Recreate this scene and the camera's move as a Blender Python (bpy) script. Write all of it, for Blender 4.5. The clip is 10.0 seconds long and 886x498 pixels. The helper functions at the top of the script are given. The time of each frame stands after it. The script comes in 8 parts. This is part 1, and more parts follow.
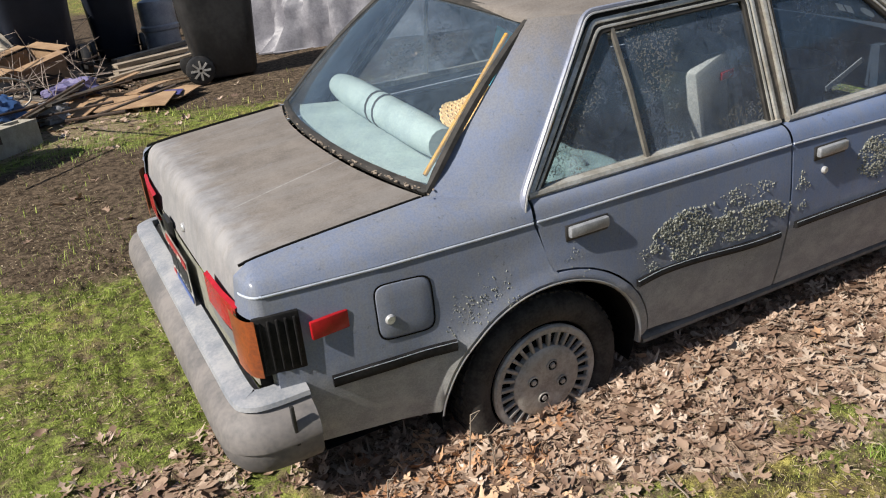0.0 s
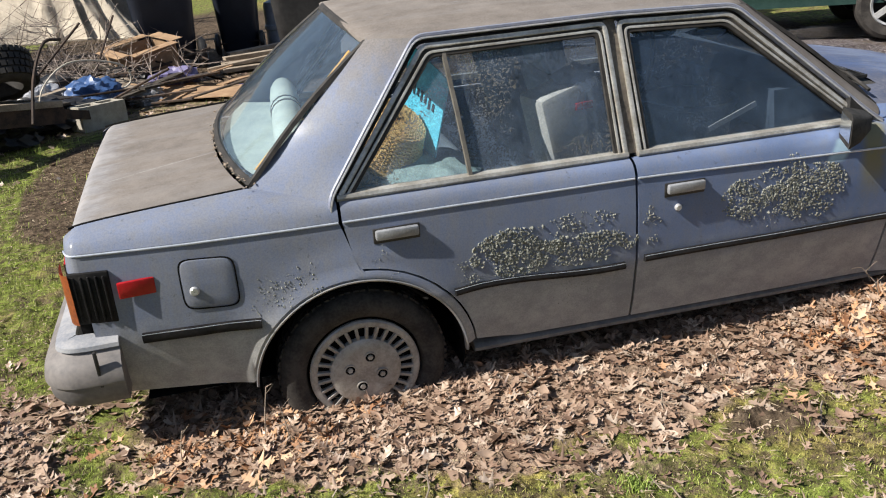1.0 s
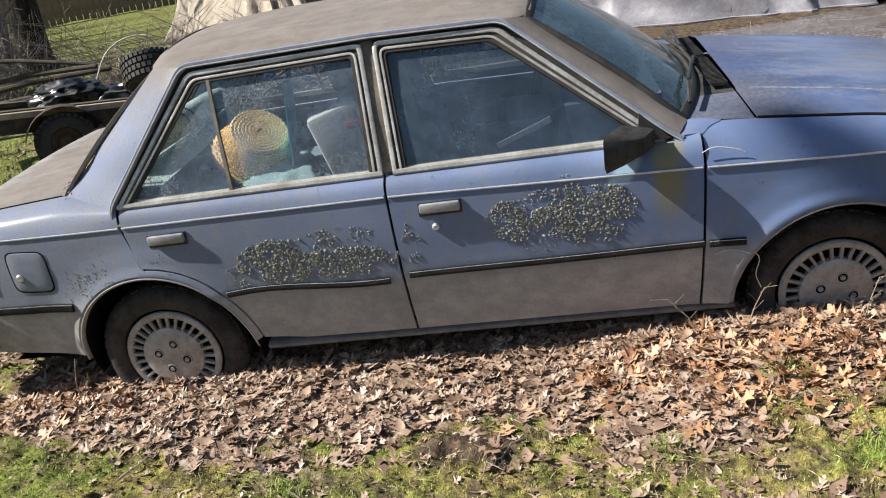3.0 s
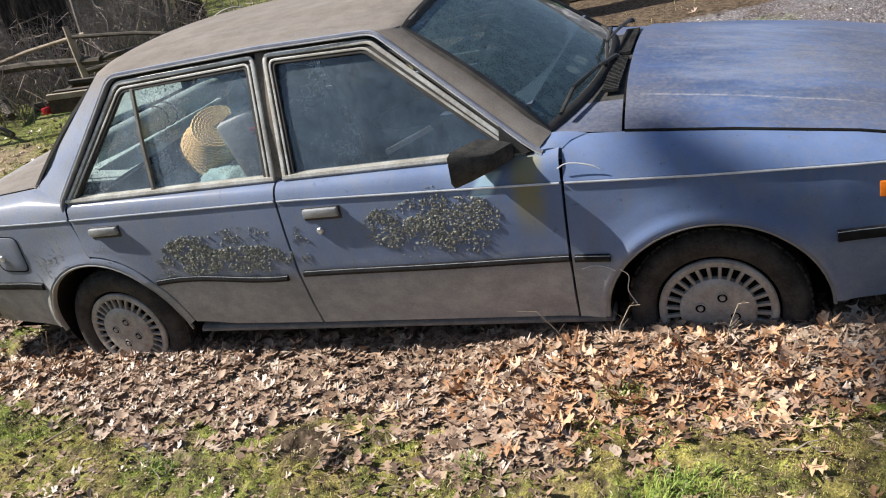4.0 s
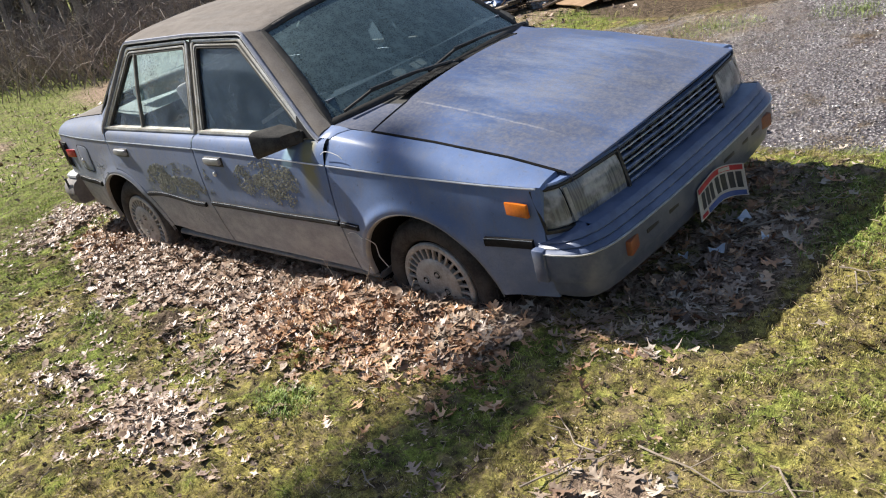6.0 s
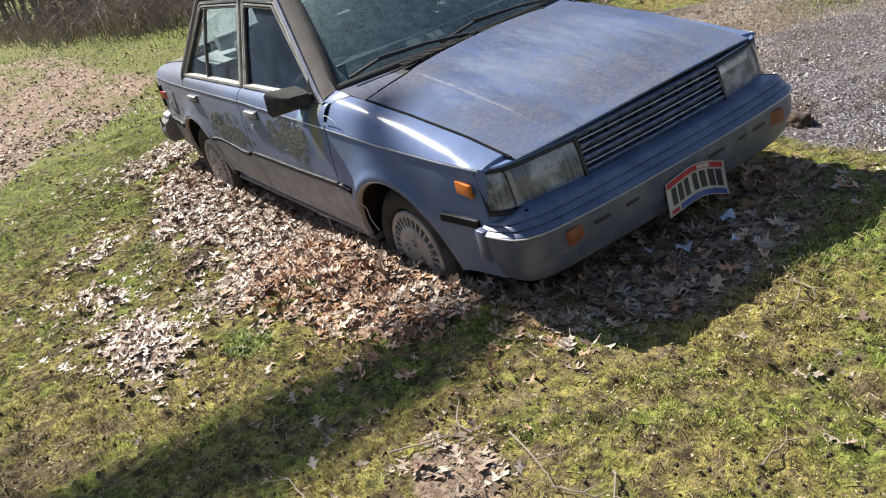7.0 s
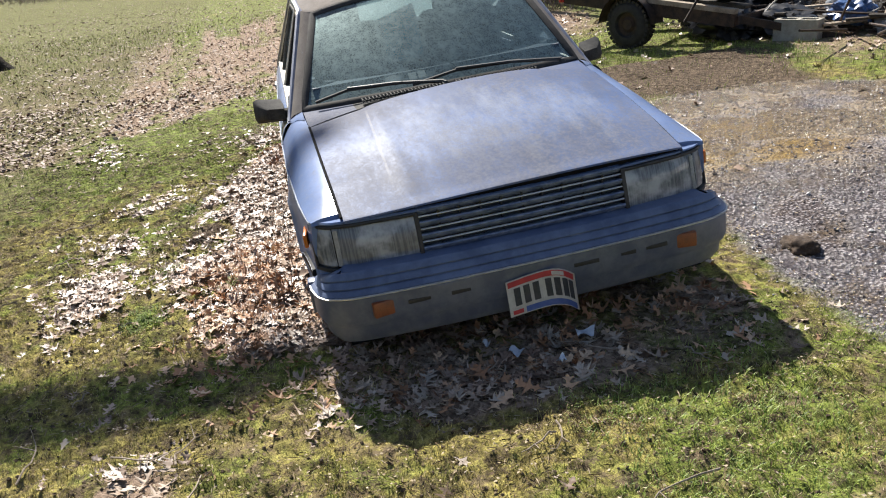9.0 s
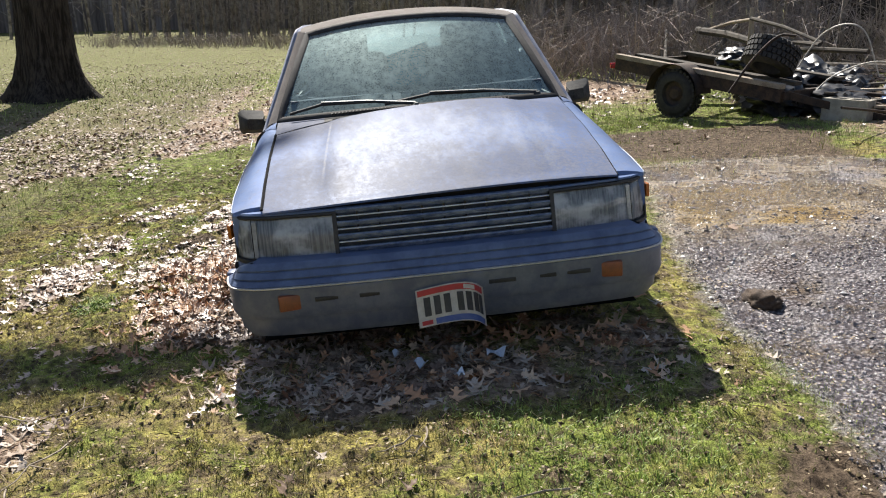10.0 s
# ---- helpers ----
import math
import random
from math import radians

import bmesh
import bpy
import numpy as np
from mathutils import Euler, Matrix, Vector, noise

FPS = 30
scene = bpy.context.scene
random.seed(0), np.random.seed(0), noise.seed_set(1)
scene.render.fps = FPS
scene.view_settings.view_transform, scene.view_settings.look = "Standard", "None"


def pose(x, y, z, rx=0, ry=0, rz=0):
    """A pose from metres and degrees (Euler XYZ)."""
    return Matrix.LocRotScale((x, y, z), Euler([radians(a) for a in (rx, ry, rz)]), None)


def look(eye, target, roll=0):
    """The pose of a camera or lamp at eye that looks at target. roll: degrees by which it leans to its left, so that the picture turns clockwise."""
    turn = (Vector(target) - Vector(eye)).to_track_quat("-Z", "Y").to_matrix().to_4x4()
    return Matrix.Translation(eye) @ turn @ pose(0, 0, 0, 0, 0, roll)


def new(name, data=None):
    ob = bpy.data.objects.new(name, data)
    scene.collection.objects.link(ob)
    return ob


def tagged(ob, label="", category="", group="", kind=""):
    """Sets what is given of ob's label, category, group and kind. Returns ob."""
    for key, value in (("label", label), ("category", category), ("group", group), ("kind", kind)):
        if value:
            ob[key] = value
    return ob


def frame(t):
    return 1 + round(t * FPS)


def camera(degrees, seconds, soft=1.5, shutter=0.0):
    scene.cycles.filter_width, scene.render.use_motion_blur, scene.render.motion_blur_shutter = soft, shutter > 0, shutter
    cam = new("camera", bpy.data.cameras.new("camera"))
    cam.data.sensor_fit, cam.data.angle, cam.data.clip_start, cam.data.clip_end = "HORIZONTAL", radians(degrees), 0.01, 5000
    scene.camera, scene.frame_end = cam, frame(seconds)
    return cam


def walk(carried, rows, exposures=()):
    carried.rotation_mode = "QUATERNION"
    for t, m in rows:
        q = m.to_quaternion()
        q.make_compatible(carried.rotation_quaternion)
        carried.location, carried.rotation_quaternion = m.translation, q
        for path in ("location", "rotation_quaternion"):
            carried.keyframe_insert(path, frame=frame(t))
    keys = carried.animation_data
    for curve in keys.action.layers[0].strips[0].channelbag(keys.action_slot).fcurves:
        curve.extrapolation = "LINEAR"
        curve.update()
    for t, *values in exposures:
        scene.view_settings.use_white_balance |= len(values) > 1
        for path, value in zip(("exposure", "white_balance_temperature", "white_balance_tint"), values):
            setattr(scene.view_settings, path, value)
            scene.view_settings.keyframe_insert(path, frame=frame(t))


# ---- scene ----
cam = camera(56.5, 10.0, 1.1)
PATH = [
    (0, (-1.185, -2.615, 1.378), (-0.385, -0.938, 0.638), -7.4),
    (0.5, (-0.751, -3.015, 1.354), (-0.153, -1.247, 0.636), -6.5),
    (1, (-0.303, -3.213, 1.325), (0.143, -1.385, 0.647), -4.8),
    (1.5, (0.164, -3.423, 1.323), (0.453, -1.553, 0.677), -4.3),
    (2, (0.546, -3.473, 1.324), (0.66, -1.584, 0.68), -4.9),
    (2.5, (1.022, -3.453, 1.332), (0.924, -1.56, 0.694), -6.8),
    (2.7, (1.239, -3.482, 1.308), (1.062, -1.597, 0.664), -7.6),
    (3.8, (2.347, -3.261, 1.334), (1.699, -1.512, 0.612), -13.3),
    (4, (2.571, -3.247, 1.348), (1.847, -1.524, 0.634), -12.5),
    (4.3, (2.953, -3.21, 1.327), (2.094, -1.538, 0.644), -12.4),
    (4.5, (3.151, -3.15, 1.319), (2.259, -1.499, 0.626), -12.1),
    (5, (3.718, -3.106, 1.35), (2.63, -1.576, 0.662), -11.9),
    (5.5, (4.262, -2.955, 1.354), (3.035, -1.546, 0.641), -12.3),
    (5.7, (4.435, -2.895, 1.395), (3.157, -1.538, 0.67), -12.4),
    (6.8, (5.14, -2.392, 1.365), (3.599, -1.38, 0.59), -11.1),
    (7, (5.226, -2.266, 1.36), (3.636, -1.333, 0.585), -11.3),
    (7.5, (5.317, -1.949, 1.338), (3.62, -1.278, 0.522), -13.0),
    (8, (5.349, -1.507, 1.37), (3.603, -0.998, 0.539), -11.7),
    (8.5, (5.598, -1.141, 1.403), (3.815, -0.684, 0.62), -7.7),
    (9, (5.762, -0.824, 1.425), (3.931, -0.484, 0.696), -4.3),
    (9.5, (5.825, -0.515, 1.39), (3.946, -0.29, 0.743), -2.0),
    (10, (5.886, -0.276, 1.184), (3.972, -0.116, 0.625), -0.3),
]
EXPOSURES = [(0.0, 0.46), (1.0, 0.67), (2.0, 0.79), (2.7, 0.85), (4.0, 0.91), (5.5, 0.95), (7.0, 0.95), (10.0, 1.02)]
walk(cam, [(t, look(eye, target, roll)) for t, eye, target, roll in PATH], EXPOSURES)

# ---- world, sun ----
world = bpy.data.worlds.new("sky")
scene.world = world
world.use_nodes = True
wn = world.node_tree
sky = wn.nodes.new("ShaderNodeTexSky")
sky.sky_type, sky.sun_disc = "NISHITA", False
SUN_EL, SUN_AZ = radians(43), 9.5
SUN_DIR = Vector((math.cos(SUN_EL) * math.cos(radians(SUN_AZ)), math.cos(SUN_EL) * math.sin(radians(SUN_AZ)), -math.sin(SUN_EL)))
sky.sun_elevation, sky.sun_rotation = SUN_EL, radians(-90 - SUN_AZ)
wn.links.new(sky.outputs[0], wn.nodes["Background"].inputs[0])
wn.nodes["Background"].inputs[1].default_value = 0.066
sun = new("sun", bpy.data.lights.new("sun", "SUN"))
sun.data.energy, sun.data.angle, sun.data.color = 5.0, radians(0.55), (1.0, 0.95, 0.87)
sun.matrix_world = Matrix.Translation((-20, 0, 25)) @ SUN_DIR.to_track_quat("-Z", "Y").to_matrix().to_4x4()



# ---- materials ----
class Mat:
    """A small builder of node materials."""

    def __init__(self, name, rough=0.6, metal=0.0, spec=0.5):
        self.m = bpy.data.materials.new(name)
        self.m.use_nodes = True
        self.t = self.m.node_tree
        self.p = self.t.nodes["Principled BSDF"]
        self.p.inputs["Roughness"].default_value = rough
        self.p.inputs["Metallic"].default_value = metal
        self.p.inputs["Specular IOR Level"].default_value = spec

    def node(self, kind, **kw):
        n = self.t.nodes.new(kind)
        for k, v in kw.items():
            n.inputs[k].default_value = v
        return n

    def link(self, a, b):
        self.t.links.new(a, b)

    def coords(self, which="Object", scale=(1, 1, 1)):
        c = self.node("ShaderNodeTexCoord")
        m = self.node("ShaderNodeMapping")
        m.inputs["Scale"].default_value = scale
        self.link(c.outputs[which], m.inputs[0])
        return m.outputs[0]

    def noise(self, scale, detail=4.0, rough=0.6, vec=None, dist=0.0):
        n = self.node("ShaderNodeTexNoise", Scale=scale, Detail=detail, Roughness=rough, Distortion=dist)
        self.link(vec if vec is not None else self.coords(), n.inputs["Vector"])
        return n.outputs["Fac"]

    def ramp(self, fac, stops):
        r = self.node("ShaderNodeValToRGB")
        e = r.color_ramp.elements
        while len(e) < len(stops):
            e.new(0.5)
        for k, (pos, col) in zip(e, stops):
            k.position = pos
            k.color = (*col, 1) if len(col) == 3 else col
        self.link(fac, r.inputs[0])
        return r.outputs[0]

    def step(self, fac, lo, hi, a=0.0, b=1.0):
        r = self.node("ShaderNodeMapRange")
        r.interpolation_type = "SMOOTHSTEP"
        r.inputs[1].default_value, r.inputs[2].default_value = lo, hi
        r.inputs[3].default_value, r.inputs[4].default_value = a, b
        self.link(fac, r.inputs[0])
        return r.outputs[0]

    def mix(self, fac, a, b):
        n = self.node("ShaderNodeMix")
        n.data_type = "RGBA"
        for slot, v in ((0, fac), (6, a), (7, b)):
            if isinstance(v, (int, float)):
                n.inputs[slot].default_value = v
            elif isinstance(v, tuple):
                n.inputs[slot].default_value = (*v, 1)
            else:
                self.link(v, n.inputs[slot])
        return n.outputs[2]

    def math(self, op, a, b=0.0):
        n = self.node("ShaderNodeMath")
        n.operation = op
        for slot, v in ((0, a), (1, b)):
            if isinstance(v, (int, float)):
                n.inputs[slot].default_value = v
            else:
                self.link(v, n.inputs[slot])
        return n.outputs[0]

    def axis(self, k):
        c = self.node("ShaderNodeTexCoord")
        s = self.node("ShaderNodeSeparateXYZ")
        self.link(c.outputs["Object"], s.inputs[0])
        return s.outputs[k]

    def color(self, v):
        if isinstance(v, tuple):
            self.p.inputs["Base Color"].default_value = (*v, 1)
        else:
            self.link(v, self.p.inputs["Base Color"])
        return self

    def rough(self, v):
        self.link(v, self.p.inputs["Roughness"])
        return self

    def bump(self, h, strength=0.3, dist=0.01):
        b = self.node("ShaderNodeBump", Strength=strength, Distance=dist)
        self.link(h, b.inputs["Height"])
        self.link(b.outputs[0], self.p.inputs["Normal"])
        return self


def plain(name, a, b, scale=8.0, rough=0.6, metal=0.0, bump=0.15, spec=0.5):
    """Two tones broken by noise at two scales, with fine relief."""
    k = Mat(name, rough, metal, spec)
    big, fine = k.noise(scale), k.noise(scale * 9, 5)
    k.color(k.mix(k.step(k.math("ADD", k.math("MULTIPLY", big, 0.65), k.math("MULTIPLY", fine, 0.35)), 0.35, 0.65), a, b))
    k.bump(fine, bump, 0.004)
    return k.m


def car_paint(name, top, scratch=None, stained=False):
    """Faded blue metallic paint. top: how much grey-brown grime lies on the panel (0 to 1)."""
    k = Mat(name, 0.42, 0.1, 0.10 if 0.5 < top < 0.9 else 0.06)
    big, mid, fine, grit = k.noise(2.2, 5), k.noise(9, 6, 0.7), k.noise(60, 4, 0.7), k.noise(190, 3, 0.7)
    streak = k.noise(14, 5, 0.65, k.coords(scale=(0.8, 1.8, 1.0)))
    blue = k.mix(k.step(big, 0.3, 0.7), (0.080, 0.140, 0.300), (0.138, 0.212, 0.410))
    blue = k.mix(k.step(fine, 0.5, 0.8, 0.0, 0.35), blue, (0.10, 0.12, 0.17))
    # rain streaks and dull patches on the flanks, fine specks of dirt
    runs = k.noise(26, 5, 0.7, k.coords(scale=(1.0, 1.0, 0.12)))
    blue = k.mix(k.step(k.math("ADD", k.math("MULTIPLY", runs, 0.5), k.math("MULTIPLY", mid, 0.5)), 0.46, 0.64, 0.0, 0.42), blue, (0.165, 0.185, 0.235))
    blue = k.mix(k.step(grit, 0.62, 0.72, 0.0, 0.4), blue, (0.055, 0.055, 0.06))
    blue = k.mix(k.step(k.noise(330, 2, 0.5), 0.66, 0.74, 0.0, 0.5), blue, (0.32, 0.35, 0.40))
    if 0.5 < top < 0.9:
        # deep blue at the rear and the rim, bleached crown with painted sheen, brown film towards the nose
        blue = k.mix(0.5, blue, (0.055, 0.108, 0.265))
        # dark clouds: reflections and dull wear, both put into the colour
        blue = k.mix(k.step(k.noise(2.3, 4, 0.6, k.coords(scale=(0.6, 1.4, 1.0))), 0.45, 0.62, 0.0, 0.5), blue, (0.04, 0.060, 0.12))
        blue = k.mix(k.step(k.math("ADD", k.axis(0), k.math("MULTIPLY", k.math("SUBTRACT", mid, 0.5), 0.5)), 2.2, 2.62, 0.6, 0.0), blue, (0.035, 0.062, 0.150))
        dx = k.math("MULTIPLY", k.math("SUBTRACT", k.axis(0), 2.66), 2.3)
        dy = k.math("MULTIPLY", k.math("SUBTRACT", k.axis(1), 0.04), 1.9)
        far = k.math("SQRT", k.math("ADD", k.math("MULTIPLY", dx, dx), k.math("MULTIPLY", dy, dy)))
        worn = k.noise(4.5, 7, 0.72, k.coords(scale=(0.45, 1.3, 1.0)))
        chalk_sheen = k.math("SUBTRACT", k.math("ADD", k.math("MULTIPLY", worn, 0.9), k.math("MULTIPLY", fine, 0.25)), k.math("MULTIPLY", far, 0.22))
        # pale crown: a bright sheen painted in together with the bleached paint
        blue = k.mix(k.step(chalk_sheen, 0.34, 0.64, 0.0, 0.5), blue, (0.31, 0.345, 0.42))
        grime = k.mix(k.step(fine, 0.3, 0.7), (0.080, 0.076, 0.078), (0.175, 0.165, 0.165))
        corner = k.math("MULTIPLY", k.step(k.axis(0), 2.25, 2.6, 0.10, 0.0), k.step(k.axis(1), -0.45, -0.1, 1.0, 0.0))
        front = k.math("ADD", k.step(k.axis(0), 2.55, 3.0, 0.0, 0.09), corner)
        cover = k.math("ADD", front, k.math("ADD", k.math("MULTIPLY", big, 0.35), k.math("ADD", k.math("MULTIPLY", streak, 0.2), k.math("ADD", k.math("MULTIPLY", fine, 0.3), k.math("MULTIPLY", grit, 0.3)))))
        mask = k.step(cover, 0.48, 0.72, 0.03, 0.66)
    else:
        grime = k.mix(k.step(k.math("ADD", k.math("MULTIPLY", mid, 0.6), k.math("MULTIPLY", grit, 0.4)), 0.3, 0.7), (0.125, 0.108, 0.096) if top > 0.9 else (0.105, 0.105, 0.112), (0.225, 0.197, 0.175) if top > 0.9 else (0.185, 0.182, 0.19))
        cover = k.math("ADD", k.math("MULTIPLY", streak, 0.5), k.math("ADD", k.math("MULTIPLY", mid, 0.35), k.math("MULTIPLY", fine, 0.25)))
        lo = 0.95 - 0.75 * top
        mask = k.step(cover, lo, lo + 0.30)
        if top > 0.9:
            # worn pale rear lip of the trunk; the sun striking it is painted in too
            edge = k.math("ADD", k.axis(0), k.math("MULTIPLY", k.math("SUBTRACT", streak, 0.5), 0.35))
            mask = k.math("MULTIPLY", mask, k.step(edge, -0.83, -0.66, 0.5, 1.0))
            blue = k.mix(k.step(mid, 0.35, 0.65), (0.30, 0.31, 0.34), (0.40, 0.40, 0.42))
            grime = k.mix(k.step(k.noise(5, 6, 0.75, k.coords(scale=(0.35, 1.6, 1.0))), 0.42, 0.66, 0.0, 0.3), grime, (0.26, 0.25, 0.245))
    if top < 0.5:
        tail = k.step(k.axis(0), -0.4, 2.3, 0.80, 0.16)
        film = k.step(k.math("ADD", k.math("MULTIPLY", runs, 0.45), k.math("ADD", k.math("MULTIPLY", mid, 0.35), k.math("MULTIPLY", fine, 0.2))), 0.34, 0.62, 0.66, 1.0)
        blue = k.mix(k.math("MULTIPLY", tail, film), blue, k.mix(k.step(grit, 0.35, 0.65), (0.180, 0.187, 0.206), (0.235, 0.237, 0.245)))
        blue = k.mix(k.step(k.noise(26, 6, 0.75), 0.60, 0.70, 0.0, 0.5), blue, (0.06, 0.06, 0.06))
    if top < 0.9:
        runoff = k.step(k.math("ADD", k.axis(2), k.math("MULTIPLY", k.math("SUBTRACT", k.math("ADD", k.math("MULTIPLY", runs, 0.5), k.math("MULTIPLY", big, 0.5)), 0.5), 0.25)), 0.95, 1.13, 0.0, 0.9)
        blue = k.mix(runoff, blue, k.mix(k.step(grit, 0.35, 0.65), (0.150, 0.135, 0.124), (0.192, 0.174, 0.160)))
    # road dust on the lower body, with a ragged upper edge; on the wing it also paints in the ground's reflection
    z = k.math("ADD", k.axis(2), k.math("MULTIPLY", k.math("SUBTRACT", mid, 0.5), 0.14))
    dust = k.math("MULTIPLY", k.step(z, 0.27, 0.42, 0.88, 0.05), k.step(k.axis(0), 1.9, 2.35, 1.0, 0.48))
    dust_bounce_col = k.mix(k.step(k.math("ADD", k.math("MULTIPLY", streak, 0.6), k.math("MULTIPLY", grit, 0.4)), 0.35, 0.7), (0.29, 0.285, 0.27), (0.48, 0.47, 0.44))
    col = k.mix(dust, k.mix(mask, blue, grime), dust_bounce_col)
    if scratch:
        # a worn pale line along the panel
        a, b, x0, x1, w = scratch
        d = k.math("ABSOLUTE", k.math("SUBTRACT", k.axis(1), k.math("ADD", k.math("MULTIPLY", k.axis(0), b), a)))
        on = k.math("MULTIPLY", k.step(d, 0.3 * w, w, 1.0, 0.0), k.math("MULTIPLY", k.step(k.axis(0), x0, x0 + 0.08), k.step(k.axis(0), x1 - 0.25, x1, 1.0, 0.0)))
        col = k.mix(k.math("MULTIPLY", on, k.step(fine, 0.3, 0.6, 0.05, 0.4)), col, (0.40, 0.39, 0.39))
    if stained:
        # olive run below the mirror and a pale blue smear on the front door, near side
        near = k.step(k.axis(1), -0.3, -0.2, 1.0, 0.0)
        run = k.math("MULTIPLY", k.step(k.math("ABSOLUTE", k.math("SUBTRACT", k.axis(0), 1.885)), 0.02, 0.075, 1.0, 0.0), k.math("MULTIPLY", k.step(k.axis(2), 0.36, 0.6), k.step(k.axis(2), 0.68, 0.70, 1.0, 0.0)))
        run = k.math("MULTIPLY", k.math("MULTIPLY", run, near), k.step(streak, 0.3, 0.55, 0.35, 0.9))
        col = k.mix(run, col, (0.23, 0.21, 0.105))
        sx = k.math("SUBTRACT", k.axis(0), k.math("ADD", 1.36, k.math("MULTIPLY", k.axis(2), 0.62)))
        smear = k.math("MULTIPLY", k.step(k.math("ABSOLUTE", sx), 0.02, 0.05, 1.0, 0.0), k.math("MULTIPLY", k.step(k.axis(2), 0.57, 0.60), k.step(k.axis(2), 0.655, 0.665, 1.0, 0.0)))
        col = k.mix(k.math("MULTIPLY", k.math("MULTIPLY", smear, near), 0.85), col, (0.40, 0.58, 0.72))
    k.color(col)
    allmask = k.math("MAXIMUM", mask, dust)
    k.rough(k.math("ADD", k.math("MULTIPLY", allmask, 0.36 if top < 0.5 else 0.2), k.math("ADD", 0.54 + 0.12 * min(top, 0.6), k.math("MULTIPLY", fine, 0.18))))
    m = k.math("MULTIPLY", k.math("SUBTRACT", 1.0, allmask), 0.08)
    k.link(m, k.p.inputs["Metallic"])
    k.p.inputs["Coat Roughness"].default_value = 0.17 if top < 0.5 else 0.40
    k.link(k.math("MULTIPLY", k.math("SUBTRACT", 1.0, allmask), 0.36 if top < 0.5 else 0.15 * (top < 0.9)), k.p.inputs["Coat Weight"])
    k.bump(k.math("ADD", fine, k.math("MULTIPLY", grit, 0.6)), 0.10 + 0.16 * (top > 0.5), 0.002)
    return k.m


PAINT = car_paint("faded_blue_paint", 0.42, None, True)
PAINT_HOOD = car_paint("faded_blue_hood_paint", 0.68, (-0.36, -0.02, 2.2, 3.0, 0.007))
PAINT_ROOF = car_paint("grimy_roof_paint", 1.0)
PAINT_DECK = car_paint("grimy_trunk_paint", 1.0, (-0.095, 0.25, -0.78, -0.2, 0.006))
DARK = plain("underbody_black", (0.006, 0.006, 0.006), (0.015, 0.014, 0.013), 10, 0.9, spec=0.1)
RUBBER = plain("weathered_rubber", (0.012, 0.011, 0.010), (0.04, 0.035, 0.031), 18, 0.75)
TYRE = plain("dusty_tyre_rubber", (0.024, 0.022, 0.021), (0.066, 0.059, 0.053), 12, 0.85, bump=0.3, spec=0.25)
TRIM = plain("weathered_bright_trim", (0.62, 0.61, 0.57), (0.36, 0.33, 0.28), 11, 0.38, 0.45)
CHROME = plain("dull_chrome", (0.62, 0.62, 0.62), (0.44, 0.44, 0.44), 25, 0.32, 0.35)
k = Mat("faded_bumper_plastic", 0.38)
mott = k.noise(7, 6, 0.7)
# upper steps in darker navy, with their shade put into the colour; lower part dusty grey
k.color(k.mix(k.step(k.math("ADD", k.axis(2), k.math("MULTIPLY", k.math("SUBTRACT", mott, 0.5), 0.05)), 0.318, 0.338), k.mix(k.step(mott, 0.35, 0.65), (0.085, 0.100, 0.145), (0.165, 0.175, 0.205)), k.mix(k.step(mott, 0.35, 0.65), (0.070, 0.095, 0.170), (0.125, 0.160, 0.255))))
k.bump(k.noise(120, 3), 0.1, 0.002)
BUMPER = k.m
BUMPER_DUSTY = plain("dusty_bumper_plastic", (0.11, 0.105, 0.105), (0.21, 0.19, 0.18), 6, 0.7)
HUBCAP = plain("dusty_grey_hubcap", (0.46, 0.44, 0.41), (0.27, 0.25, 0.22), 12, 0.55, 0.2)
BLACKP = plain("black_plastic", (0.012, 0.012, 0.013), (0.035, 0.033, 0.032), 14, 0.5)
MIRRORP = plain("faded_black_mirror_plastic", (0.018, 0.018, 0.018), (0.06, 0.057, 0.052), 20, 0.8, spec=0.25)
PINSTRIPE_GLINT = plain("pale_pinstripe_and_glint", (0.62, 0.67, 0.77), (0.46, 0.51, 0.60), 20, 0.4)
STRIPBLACK = plain("black_rub_strip", (0.007, 0.007, 0.008), (0.022, 0.021, 0.021), 14, 0.6, spec=0.15)
ARCHEDGE = plain("dusty_arch_edge", (0.20, 0.21, 0.23), (0.29, 0.28, 0.26), 14, 0.5)
TAIL = plain("grimy_tail_lens", (0.34, 0.085, 0.022), (0.15, 0.045, 0.022), 14, 0.35)
RED = plain("red_lens", (0.42, 0.012, 0.018), (0.30, 0.008, 0.012), 30, 0.25)
AMBER = plain("amber_lens", (0.62, 0.17, 0.012), (0.42, 0.10, 0.01), 30, 0.25)
RUSTAMBER = plain("dirty_amber_lens", (0.30, 0.09, 0.03), (0.18, 0.06, 0.03), 25, 0.4)
k = Mat("cloudy_headlamp_lens", 0.12, 0.0, 0.6)
flute = k.noise(60, 2, 0.5, k.coords(scale=(0.2, 3.0, 0.15)))
k.color(k.mix(k.step(k.noise(9, 4, 0.6), 0.42, 0.66), k.mix(k.step(flute, 0.4, 0.6), (0.10, 0.108, 0.115), (0.19, 0.20, 0.205)), (0.42, 0.43, 0.43))).bump(flute, 0.12, 0.003)
LAMPGLASS = k.m
SEAT = plain("blue_grey_seat_cloth", (0.10, 0.14, 0.18), (0.16, 0.20, 0.24), 12, 0.9)
PALE = plain("pale_green_vinyl", (0.44, 0.52, 0.50), (0.34, 0.41, 0.40), 7, 0.6)
WICKER = plain("woven_wicker", (0.86, 0.62, 0.30), (0.66, 0.42, 0.17), 60, 0.7)
